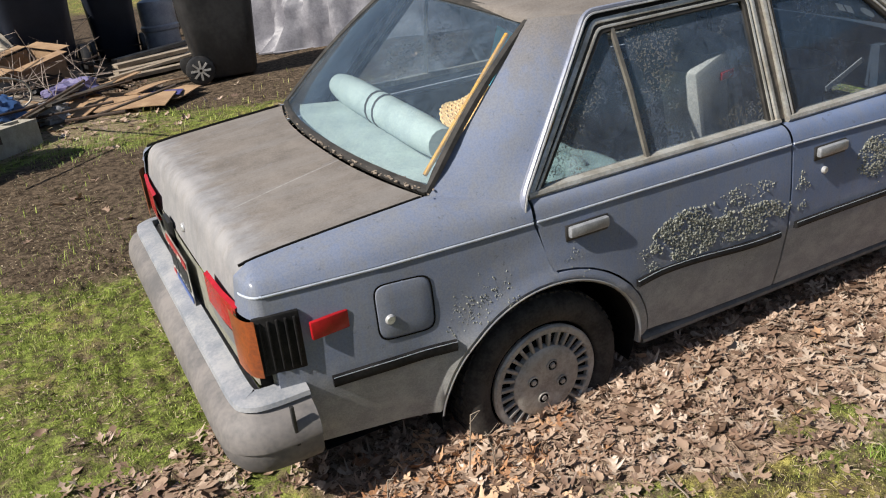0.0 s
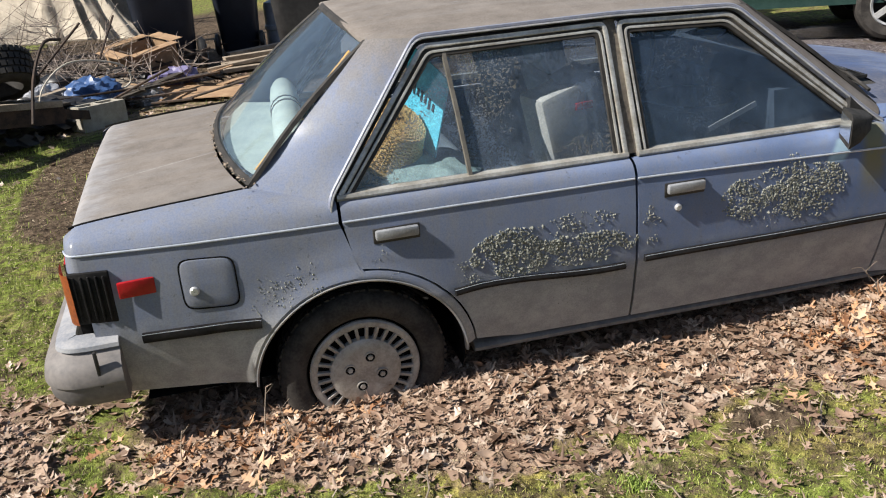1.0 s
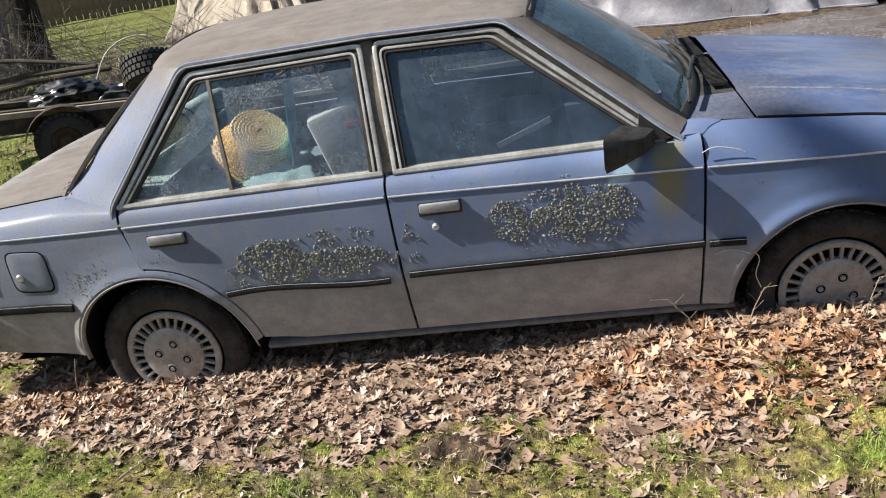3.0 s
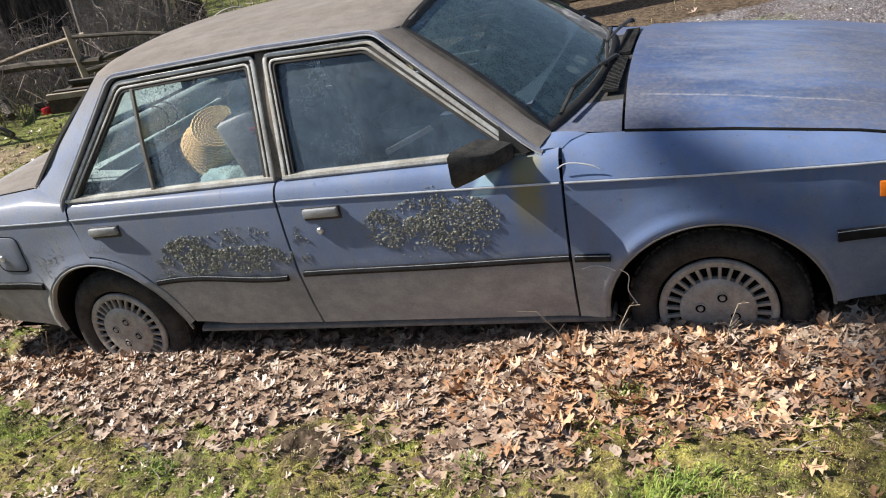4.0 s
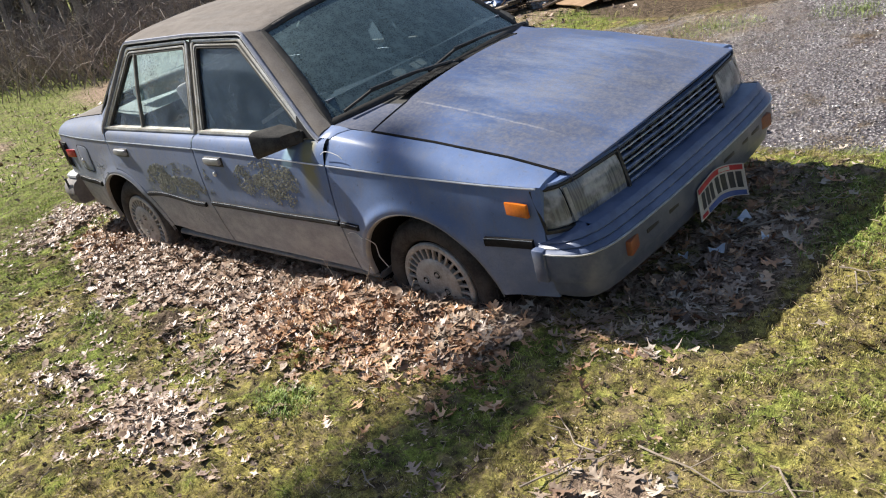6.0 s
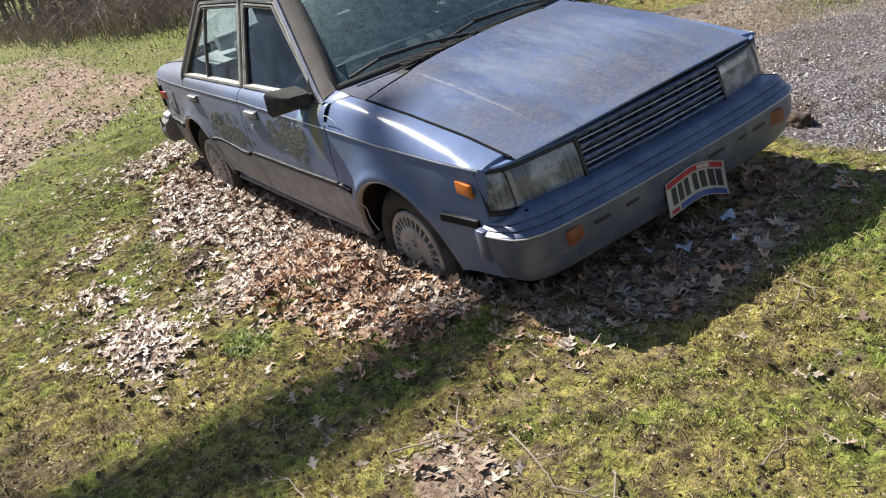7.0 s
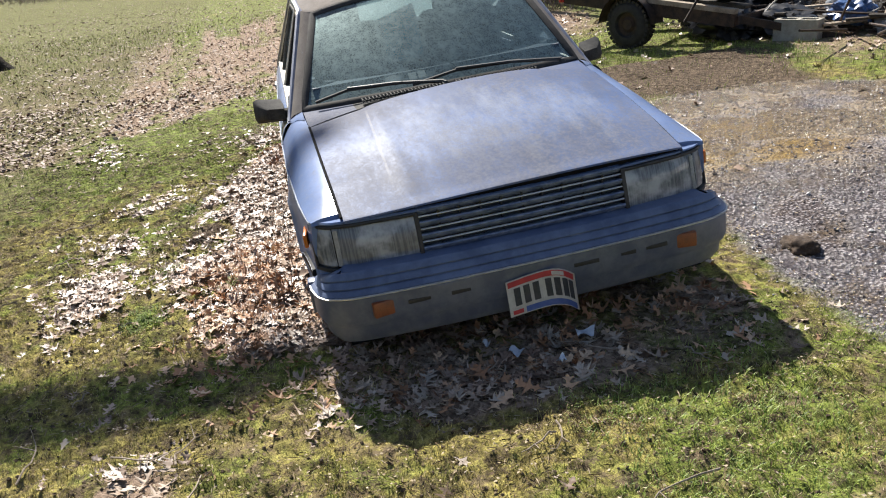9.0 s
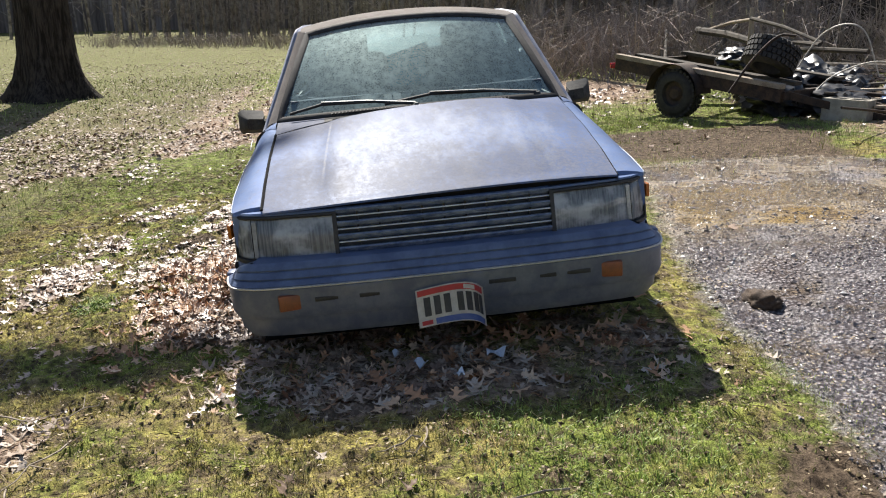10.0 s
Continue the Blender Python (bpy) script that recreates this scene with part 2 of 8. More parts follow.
CYAN = plain("sky_blue_card", (0.10, 0.50, 0.70), (0.14, 0.58, 0.78), 6, 0.6)
YELLOWW = plain("yellow_painted_stick", (0.70, 0.38, 0.03), (0.50, 0.24, 0.02), 30, 0.6)
CARDW = plain("white_card", (0.46, 0.46, 0.45), (0.36, 0.36, 0.36), 8, 0.7)


def glass(name, dust, tint, film_col, holes, sheen, uneven=0.35, crumbs=0.0):
    """A dirty window pane: clear body, mirror gloss, and a film of dirt broken by specks. On some panes film_col also
    holds reflected sky.
    """
    k = Mat(name)
    t = k.t
    t.nodes.remove(k.p)
    clear = k.node("ShaderNodeBsdfTransparent")
    clear.inputs[0].default_value = (*tint, 1)
    gloss = k.node("ShaderNodeBsdfGlossy", Roughness=0.06)
    film = k.node("ShaderNodeBsdfDiffuse")
    film.inputs[0].default_value = (*film_col, 1)
    thru = k.node("ShaderNodeBsdfTranslucent")
    thru.inputs[0].default_value = (*film_col, 1)
    haze = k.node("ShaderNodeBsdfGlossy", Roughness=0.52)
    haze.inputs[0].default_value = (0.70, 0.86, 0.85, 1)
    two, both = k.node("ShaderNodeMixShader"), k.node("ShaderNodeMixShader")
    two.inputs[0].default_value, both.inputs[0].default_value = 0.4, sheen
    k.link(film.outputs[0], two.inputs[1])
    k.link(thru.outputs[0], two.inputs[2])
    k.link(two.outputs[0], both.inputs[1])
    k.link(haze.outputs[0], both.inputs[2])
    if crumbs:
        dirt = k.node("ShaderNodeBsdfDiffuse")
        k.link(k.mix(k.step(k.noise(240, 2, 0.5), 0.45, 0.55), (0.025, 0.023, 0.018), (0.21, 0.19, 0.14)), dirt.inputs[0])
        where = k.math("MULTIPLY", k.step(k.noise(4.2, 4, 0.6), 0.50, 0.60), k.step(k.noise(120, 3, 0.65), 0.535, 0.57))
        three = k.node("ShaderNodeMixShader")
        k.link(k.math("MULTIPLY", where, crumbs), three.inputs[0])
        k.link(clear.outputs[0], three.inputs[1])
        k.link(dirt.outputs[0], three.inputs[2])
        clear = three
    fres = k.node("ShaderNodeFresnel", IOR=1.5)
    fine, mid, big = k.noise(150, 3, 0.7), k.noise(22, 6, 0.75), k.noise(3, 4)
    specks = k.math("MULTIPLY", k.step(fine, 0.48, 0.60), k.step(mid, 0.30, 0.60))
    cover = k.math("MULTIPLY", k.step(big, 0.2, 0.8, (0.9 - uneven) * dust, (0.9 + uneven) * dust), k.math("SUBTRACT", 1.0, k.math("MULTIPLY", specks, holes)))
    cover = k.math("MULTIPLY", cover, k.step(mid, 0.30, 0.66, 1.12, 0.8))
    a, b = k.node("ShaderNodeMixShader"), k.node("ShaderNodeMixShader")
    k.link(k.math("MINIMUM", cover, 1.0), a.inputs[0])
    k.link(clear.outputs[0], a.inputs[1])
    k.link(both.outputs[0], a.inputs[2])
    k.link(fres.outputs[0], b.inputs[0])
    k.link(a.outputs[0], b.inputs[1])
    k.link(gloss.outputs[0], b.inputs[2])
    k.link(b.outputs[0], t.nodes["Material Output"].inputs[0])
    return k.m


GLASS_SIDE = glass("dusty_side_glass", 0.44, (0.80, 0.86, 0.88), (0.20, 0.26, 0.38), 0.65, 0.12, 0.6, 0.85)
# blue of the door film: dirt plus a painted reflection of the sky
GLASS_DOOR = glass("dusty_sky_tinted_door_glass", 0.46, (0.58, 0.66, 0.74), (0.075, 0.125, 0.24), 0.45, 0.16, 0.35, 0.22)
GLASS_FRONT = glass("frosted_windshield_glass", 0.76, (0.36, 0.46, 0.50), (0.115, 0.185, 0.20), 0.6, 0.15, 0.16)
# bluish rear film imitates the bright sky mirrored in the pane
GLASS_REAR = glass("sky_tinted_rear_glass", 0.24, (0.80, 0.86, 0.88), (0.26, 0.36, 0.52), 0.5, 0.15)

# ---- mesh helpers ----


def mesh_part(name, verts, faces, mat, parent=None, label="", smooth=True, merge=0.0, sharp=None):
    me = bpy.data.meshes.new(name)
    bm = bmesh.new()
    vs = [bm.verts.new(v) for v in verts]
    for f in faces:
        try:
            bm.faces.new([vs[i] for i in f])
        except ValueError:
            pass
    if merge:
        bmesh.ops.remove_doubles(bm, verts=bm.verts, dist=merge)
    bmesh.ops.recalc_face_normals(bm, faces=bm.faces)
    return part(name, bm, mat, parent, label, smooth, sharp)


def part(name, bm, mat, parent=None, label="", smooth=True, sharp=None):
    """Links a bmesh as one mesh object under a thing or a part."""
    me = bpy.data.meshes.new(name)
    for f in bm.faces:
        f.smooth = smooth
    if smooth:
        lim = radians(sharp or 35)
        for e in bm.edges:
            if len(e.link_faces) == 2 and e.calc_face_angle(0) > lim:
                e.smooth = False
    bm.to_mesh(me)
    bm.free()
    me.materials.append(mat)
    ob = new(name, me)
    if parent is not None:
        ob.parent = parent
    if label:
        ob["label"] = label
    return ob


def thing(name, label, category, group="", m=None):
    ob = new(name)
    ob.empty_display_size = 0.1
    if m is not None:
        ob.matrix_basis = m
    return tagged(ob, label, category, group)


class Geo:
    """Collects vertices and faces of one mesh."""

    def __init__(self):
        self.v, self.f = [], []

    def grid(self, rows, close=False):
        n0, nu, nv = len(self.v), len(rows), len(rows[0])
        for r in rows:
            self.v += [tuple(p) for p in r]
        for i in range(nu - 1):
            for j in range(nv - (0 if close else 1)):
                k = (j + 1) % nv
                self.f.append((n0 + i * nv + j, n0 + i * nv + k, n0 + (i + 1) * nv + k, n0 + (i + 1) * nv + j))
        return self

    def cap(self, ring):
        n0 = len(self.v)
        self.v += [tuple(p) for p in ring]
        self.f.append(tuple(range(n0, n0 + len(ring))))
        return self

    def box(self, c, s, rot=None):
        n0 = len(self.v)
        for dx in (-0.5, 0.5):
            for dy in (-0.5, 0.5):
                for dz in (-0.5, 0.5):
                    p = Vector((dx * s[0], dy * s[1], dz * s[2]))
                    if rot is not None:
                        p = rot @ p
                    self.v.append(tuple(Vector(c) + p))
        for q in ((0, 1, 3, 2), (4, 6, 7, 5), (0, 4, 5, 1), (2, 3, 7, 6), (0, 2, 6, 4), (1, 5, 7, 3)):
            self.f.append(tuple(n0 + i for i in q))
        return self

    def tube(self, path, r, n=8, caps=True):
        path = [Vector(p) for p in path]
        rows = []
        for i, p in enumerate(path):
            d = (path[min(i + 1, len(path) - 1)] - path[max(i - 1, 0)]).normalized()
            a = d.orthogonal().normalized() if i == 0 else (a - d * a.dot(d)).normalized()
            b = d.cross(a)
            rr = r[i] if isinstance(r, (list, tuple)) else r
            rows.append([p + rr * (math.cos(2 * math.pi * j / n) * a + math.sin(2 * math.pi * j / n) * b) for j in range(n)])
        self.grid(rows, True)
        if caps:
            self.cap(rows[0])
            self.cap(rows[-1])
        return self

    def sweep(self, path, prof, out, caps=True, closed=True):
        """Sweeps a profile of (outward, along-up) offsets along a path; out: the outward vector, or one for each point."""
        path = [Vector(p) for p in path]
        rows = []
        for i, p in enumerate(path):
            d = (path[min(i + 1, len(path) - 1)] - path[max(i - 1, 0)]).normalized()
            o = Vector(out[i] if isinstance(out, list) else out)
            o = (o - d * o.dot(d)).normalized()
            s = d.cross(o)
            rows.append([p + o * a + s * b for a, b in prof])
        self.grid(rows, closed)
        if caps and closed:
            self.cap(rows[0])
            self.cap(rows[-1])
        return self

    def lathe(self, prof, n, centre, axis="y", sgn=1):
        """prof: (radius, depth along the axis)."""
        c = Vector(centre)
        rows = []
        for r, h in prof:
            ring = []
            for j in range(n):
                a = 2 * math.pi * j / n
                u, w = r * math.cos(a), r * math.sin(a)
                off = (u, sgn * h, w) if axis == "y" else (u, w, sgn * h) if axis == "z" else (sgn * h, u, w)
                ring.append(c + Vector(off))
            rows.append(ring)
        return self.grid(rows, True)

    def out(self, name, mat, parent=None, label="", smooth=True, merge=0.0, sharp=None):
        return mesh_part(name, self.v, self.f, mat, parent, label, smooth, merge, sharp)


def bevel_box(name, c, s, mat, parent=None, label="", bevel=0.01, rot=None, seg=2):
    g = Geo().box((0, 0, 0), s)
    bm = bmesh.new()
    vs = [bm.verts.new(v) for v in g.v]
    for f in g.f:
        bm.faces.new([vs[i] for i in f])
    bmesh.ops.recalc_face_normals(bm, faces=bm.faces)
    if bevel:
        bmesh.ops.bevel(bm, geom=bm.edges[:], offset=bevel, segments=seg, affect="EDGES", profile=0.5)
    m = Matrix.Translation(c)
    if rot is not None:
        m = m @ rot.to_4x4()
    bmesh.ops.transform(bm, matrix=m, verts=bm.verts)
    return part(name, bm, mat, parent, label)


def lerp(a, b, t):
    return a + (b - a) * t


def table(x, xs, ys):
    return float(np.interp(x, xs, ys))


def dense(pts, n):
    """n points evenly spread by index along a polyline of tuples."""
    pts = np.array(pts, float)
    k = np.linspace(0, len(pts) - 1, n)
    return [tuple(np.interp(q, range(len(pts)), pts[:, c]) for c in range(pts.shape[1])) for q in k]


def smooth_path(pts, n):
    """A Catmull-Rom curve through the points."""
    p = [Vector(q) for q in pts]
    p = [2 * p[0] - p[1], *p, 2 * p[-1] - p[-2]]
    out = []
    for k in np.linspace(0, len(pts) - 1, n):
        i = min(int(k), len(pts) - 2)
        t = k - i
        a, b, c, d = p[i : i + 4]
        out.append(0.5 * (2 * b + (c - a) * t + (2 * a - 5 * b + 4 * c - d) * t * t + (3 * b - a - 3 * c + d) * t**3))
    return out

# ---- ground ----
def ground_z(x, y):
    """Height of the lawn: it falls gently away from the driveway, and lies lower beside the rear door than before the front wheel."""
    ys = [-60, -8, -3, -2.1, -1.75, -1.4, -1.0, -0.85, -0.5, 0.0, 0.6, 1.3, 2.0, 2.8, 4.0, 6.0, 14.0, 23.0, 60]
    west = np.interp(y, ys, [-0.5, -0.33, -0.21, -0.155, -0.135, -0.122, -0.118, -0.112, -0.065, -0.02, -0.012, 0.025, 0.065, 0.10, 0.20, 0.27, 0.5, 1.15, 1.4])
    east = np.interp(y, ys, [-0.4, -0.28, -0.16, -0.11, -0.098, -0.075, -0.055, -0.048, -0.035, 0.012, 0.028, 0.036, 0.085, 0.12, 0.21, 0.28, 0.5, 1.15, 1.4])
    k = np.clip((x - 1.2) / 0.8, 0, 1)
    return west + (east - west) * k * k * (3 - 2 * k) + 0.006 * np.clip(x - 3, -9, 0) * np.clip((-x - 1) / 2, 0, 1)


def wave(x, y, k, seed):
    r = np.random.default_rng(seed)
    out = 0
    for _ in range(7):
        a, f, p = r.uniform(0, 6.28), k * r.uniform(0.5, 2.0), r.uniform(0, 6.28)
        out = out + np.sin(f * (x * np.cos(a) + y * np.sin(a)) + p + 1.3 * np.sin(0.6 * f * (y * np.cos(a) - x * np.sin(a)) + 2 * p))
    return out / 7


def lattice(x, y, seed):
    """Smooth random values on a unit lattice."""
    xi, yi = np.floor(x).astype(np.int64), np.floor(y).astype(np.int64)
    fx, fy = x - xi, y - yi
    fx, fy = fx * fx * (3 - 2 * fx), fy * fy * (3 - 2 * fy)

    def h(i, j):
        v = (i * 374761393 + j * 668265263 + seed * 974711) & 0xFFFFFFFF
        v = ((v ^ (v >> 13)) * 1274126177) & 0xFFFFFFFF
        return ((v ^ (v >> 16)) & 0xFFFF) / 65535.0

    return (h(xi, yi) * (1 - fx) + h(xi + 1, yi) * fx) * (1 - fy) + (h(xi, yi + 1) * (1 - fx) + h(xi + 1, yi + 1) * fx) * fy


def relief(x, y):
    """Cushions of moss, clods and hollows, in metres."""
    near = np.exp(-((np.maximum(0, np.abs(x - 1.5) - 5) / 4) ** 2 + (np.maximum(0, np.abs(y) - 4) / 4) ** 2))
    dr, md = zone_drive(x, y), zone_mud(x, y)
    q, w = x + 0.04 * wave(x, y, 11, 34), y + 0.04 * wave(x, y, 12, 35)
    close = np.exp(-((np.maximum(0, np.abs(x - 1.8) - 3.0) / 0.4) ** 2 + (np.maximum(0, np.abs(y + 0.55) - 1.9) / 0.4) ** 2))
    cushion = 1 - np.abs(2 * lattice(9 * q, 9 * w, 1) - 1)
    clod = 1 - np.abs(2 * lattice(21 * q + 3, 21 * w, 2) - 1)
    lump = 0.012 * wave(x, y, 5, 31) + close * (0.020 * (cushion - 0.5) + 0.017 * (clod - 0.5) + 0.011 * (lattice(37 * x, 37 * y, 3) - 0.5))
    heap = 0.030 * np.exp(-(((x - 2.35) / 0.55) ** 2 + ((y + 0.98) / 0.16) ** 2))
    return near * lump * (1 - 0.45 * dr) * (1 + 0.8 * md) - 0.03 * dr * near + heap


def sstep(v, a, b):
    t = np.clip((v - a) / (b - a), 0, 1)
    return t * t * (3 - 2 * t)


def zone_drive(x, y):
    """Wet gravel driveway beside and before the car."""
    edge = np.interp(x, [-8, -2, 0, 2, 3, 3.6, 4.2, 6, 20], [3.6, 2.4, 1.55, 1.1, 1.0, 0.95, 0.85, 0.9, 1.0])
    far = np.interp(x, [-8, -1, 1, 3, 20], [3.7, 2.6, 3.7, 4.6, 6.0])
    w = 0.18 * wave(x, y, 2.5, 3)
    return sstep(y + w, edge - 0.25, edge + 0.45) * (1 - sstep(y + w, far - 0.2, far + 0.3)) * sstep(x + w, -0.5, 0.4)


def zone_leaf(x, y):
    """How thick the fallen oak leaves lie."""
    w = wave(x, y, 3.0, 11)
    w2 = wave(x, y, 9.0, 12)
    edge = np.interp(x, [-0.9, 0.0, 0.5, 1.0, 1.7, 2.15, 2.4, 2.7, 3.0], [-1.0, -1.14, -1.25, -1.43, -1.58, -1.46, -1.27, -1.11, -0.97]) + 0.22 * w + 0.08 * w2
    bank = sstep(x, -0.95, -0.5) * (1 - sstep(x, 2.75, 3.05)) * sstep(y, edge - 0.12, edge + 0.16) * (1 - sstep(y, -0.35, 0.0))
    gaps = sstep(0.6 * lattice(3.3 * x + 2, 5 * y, 61) + 0.4 * lattice(10 * x, 12 * y, 62), 0.50, 0.62) * sstep(-y, 1.02, 1.28)
    bank = bank * (1 - 0.85 * gaps) * (1 - 0.9 * np.exp(-(((x - 1.05) / 0.16) ** 2 + ((y + 1.27) / 0.10) ** 2)))
    front = sstep(x, 2.7, 3.0) * (1 - sstep(x, 3.5, 3.75)) * sstep(y, -0.95, -0.7) * (1 - sstep(y, 0.75, 1.0)) * (0.38 + 0.42 * sstep(w2 + w, -0.3, 0.3))
    patch = np.exp(-(((x - 1.9) / 0.40) ** 2 + ((y + 1.82) / 0.16) ** 2)) * 0.8
    side = np.exp(-(((x - 1.0) / 0.9) ** 2 + ((y + 1.7) / 0.22) ** 2)) * 0.6 * sstep(w2, -0.25, 0.2)
    one = np.exp(-(((x - 3.62) / 0.16) ** 2 + ((y + 1.42) / 0.12) ** 2)) * 1.2
    s = -0.8 - 1.17 * (y + 2.7) - x + 0.6 * w
    far = (0.42 + 0.43 * sstep(w2 + 0.5 * w, -0.25, 0.2)) * (1 - 0.6 * sstep(s, 6, 12)) * sstep(s, 0.0, 1.2) * (1 - sstep(-x, 12, 24)) * (1 - sstep(y, -0.5, 1.5)) * (1 - sstep(-y, 9, 16))
    fade = (1 - sstep(x + 0.5 * w, 0.4, 2.2) * sstep(-y, 2.0, 2.6)) * (1 - sstep(-y + 0.5 * w, 5.0, 6.8) * sstep(x, -5.2, -3.8))
    far = far * fade
    junk = 0.5 * sstep(y, 3.3, 3.9) * (1 - sstep(y, 5.5, 7)) * (1 - sstep(x, -0.6, 0.2)) * sstep(x, -5, -3)
    rear = 0.75 * np.exp(-(((x + 1.15) / 0.5) ** 2 + ((y + 0.70) / 0.5) ** 2)) * sstep(w2, -0.4, 0.2)
    brush = 0.8 * np.exp(-(((x + 6.0) / 2.4) ** 2 + ((y - 2.7) / 1.2) ** 2))
    thin = 0.10 * sstep(w, 0.0, 0.5) + 0.17 * fade * np.maximum(sstep(-y, 2.6, 3.4), sstep(-x, 2.0, 3.5))
    return np.clip(np.maximum.reduce([bank, front, patch, side, one, far, junk, rear, brush, thin + 0 * x]), 0, 1) * (1 - 0.85 * zone_drive(x, y))


def zone_mud(x, y):
    """Bare dark soil: behind the trunk and at the driveway's edge."""
    x0, y0 = x, y
    x, y = x + 0.22 * wave(x0, y0, 3.0, 23), y + 0.22 * wave(x0, y0, 3.0, 24)
    m = 1.3 * np.exp(-(((x + 1.05) / 0.55) ** 4 + ((y - 2.5) / 1.15) ** 4)) + 0.7 * np.exp(-(((x - 0.3) / 0.9) ** 2 + ((y - 2.1) / 0.5) ** 2)) + 0.8 * np.exp(-(((x - 4.5) / 0.75) ** 2 + ((y - 0.75) / 0.26) ** 2)) + 1.0 * np.exp(-(((x - 0.4) / 1.7) ** 4 + ((y - 2.85) / 0.5) ** 4)) + 0.9 * np.exp(-(((x - 1.05) / 0.20) ** 2 + ((y + 1.27) / 0.12) ** 2))
    x, y = x0, y0
    yard = 0.9 * sstep(y + 0.8 * sstep(x, -0.6, 0.4), 4.3, 5.0) * (1 - sstep(y, 13, 16)) * sstep(x - 0.35 * np.maximum(y - 8, 0), -4.6, -3.6) * (1 - sstep(x, 5, 7))
    shady = 0.45 * sstep(-y, 1.9, 2.5) * sstep(x, 1.6, 2.6)
    return np.clip(np.maximum.reduce([m, yard, shady]) * (1 + 0.6 * wave(x, y, 6, 21)), 0, 1)


def graded(lo, a, b, hi, fine):
    """Coordinates that are fine from a to b and widen outwards."""
    mid = np.arange(a, b, fine)
    up, dn, step = [b], [a], fine
    while up[-1] < hi:
        step *= 1.14
        up.append(up[-1] + step)
    step = fine
    while dn[-1] > lo:
        step *= 1.14
        dn.append(dn[-1] - step)
    return np.concatenate([dn[:0:-1], mid, up])


def make_ground():
    xs, ys = graded(-900, -1.4, 5.0, 900, 0.0145), graded(-900, -2.6, 1.5, 900, 0.0145)
    X, Y = np.meshgrid(xs, ys, indexing="ij")
    dr, lf, md = zone_drive(X, Y), zone_leaf(X, Y), zone_mud(X, Y)
    Z = ground_z(X, Y) + relief(X, Y)
    me = bpy.data.meshes.new("ground")
    nx, ny = len(xs), len(ys)
    idx = np.arange(nx * ny).reshape(nx, ny)
    quads = np.stack([idx[:-1, :-1], idx[1:, :-1], idx[1:, 1:], idx[:-1, 1:]], -1).reshape(-1, 4)
    me.vertices.add(nx * ny)
    me.vertices.foreach_set("co", np.stack([X, Y, Z], -1).astype(np.float32).ravel())
    me.loops.add(quads.size)
    me.loops.foreach_set("vertex_index", quads.ravel().astype(np.int32))
    me.polygons.add(len(quads))
    me.polygons.foreach_set("loop_start", np.arange(0, quads.size, 4, dtype=np.int32))
    me.update(calc_edges=True)
    me.polygons.foreach_set("use_smooth", np.ones(len(quads), bool))
    att = me.color_attributes.new("zones", "FLOAT_COLOR", "POINT")
    att.data.foreach_set("color", np.stack([dr, lf, md, np.ones_like(dr)], -1).astype(np.float32).ravel())
    k = Mat("lawn_and_drive", 0.9, 0, 0.3)
    a = k.node("ShaderNodeAttribute")
    a.attribute_name = "zones"
    s = k.node("ShaderNodeSeparateColor")
    k.link(a.outputs["Color"], s.inputs[0])
    big, mid, fine, grit = k.noise(0.55, 4), k.noise(3.5, 5, 0.65), k.noise(24, 5, 0.7), k.noise(110, 4, 0.75)
    green = k.mix(k.step(fine, 0.3, 0.7), (0.085, 0.105, 0.024), (0.35, 0.43, 0.085))
    moss = k.mix(k.step(fine, 0.32, 0.68), (0.11, 0.090, 0.033), (0.57, 0.485, 0.145))
    grass = k.mix(k.step(k.math("ADD", k.math("MULTIPLY", mid, 0.6), k.math("ADD", k.math("MULTIPLY", big, 0.4), k.math("ADD", k.step(k.axis(0), -1.2, 0.5, -0.13, 0.0), k.math("MULTIPLY", k.step(k.axis(0), 2.9, 3.7, 0.0, 0.035), k.step(k.axis(1), -0.1, 0.3, 1.0, -1.0))))), 0.42, 0.56), green, moss)
    tiny = k.noise(230, 4, 0.8)
    grass = k.mix(k.math("MULTIPLY", k.step(k.math("ADD", k.math("MULTIPLY", grit, 0.5), k.math("MULTIPLY", tiny, 0.5)), 0.40, 0.56, 1.0, 0.0), 0.70), grass, (0.055, 0.045, 0.020))
    soil = k.mix(k.step(fine, 0.35, 0.65), (0.04, 0.028, 0.019), (0.17, 0.125, 0.085))
    grass = k.mix(k.step(k.math("ADD", k.math("MULTIPLY", k.noise(13, 6, 0.75), 0.8), k.math("MULTIPLY", grit, 0.35)), 0.545, 0.66, 0.0, 0.9), grass, soil)
    grass = k.mix(k.step(k.noise(7, 6, 0.8), 0.53, 0.63, 0.0, 0.45), grass, (0.27, 0.20, 0.13))
    litter = k.mix(k.step(k.noise(38, 4, 0.6), 0.38, 0.62), (0.19, 0.134, 0.096), (0.38, 0.278, 0.203))
    stones = k.node("ShaderNodeTexVoronoi", Scale=55.0)
    k.link(k.coords(), stones.inputs["Vector"])
    gravel = k.mix(k.step(stones.outputs["Distance"], 0.1, 0.6), (0.44, 0.40, 0.405), (0.085, 0.070, 0.072))
    gravel = k.mix(k.step(mid, 0.50, 0.70), gravel, soil)
    gravel = k.mix(k.math("MULTIPLY", k.step(k.axis(0), 1.3, 2.5, 1.0, 0.0), k.step(k.noise(1.3, 5, 0.7), 0.36, 0.52)), gravel, k.mix(k.step(fine, 0.35, 0.62), (0.075, 0.050, 0.032), (0.33, 0.25, 0.155)))
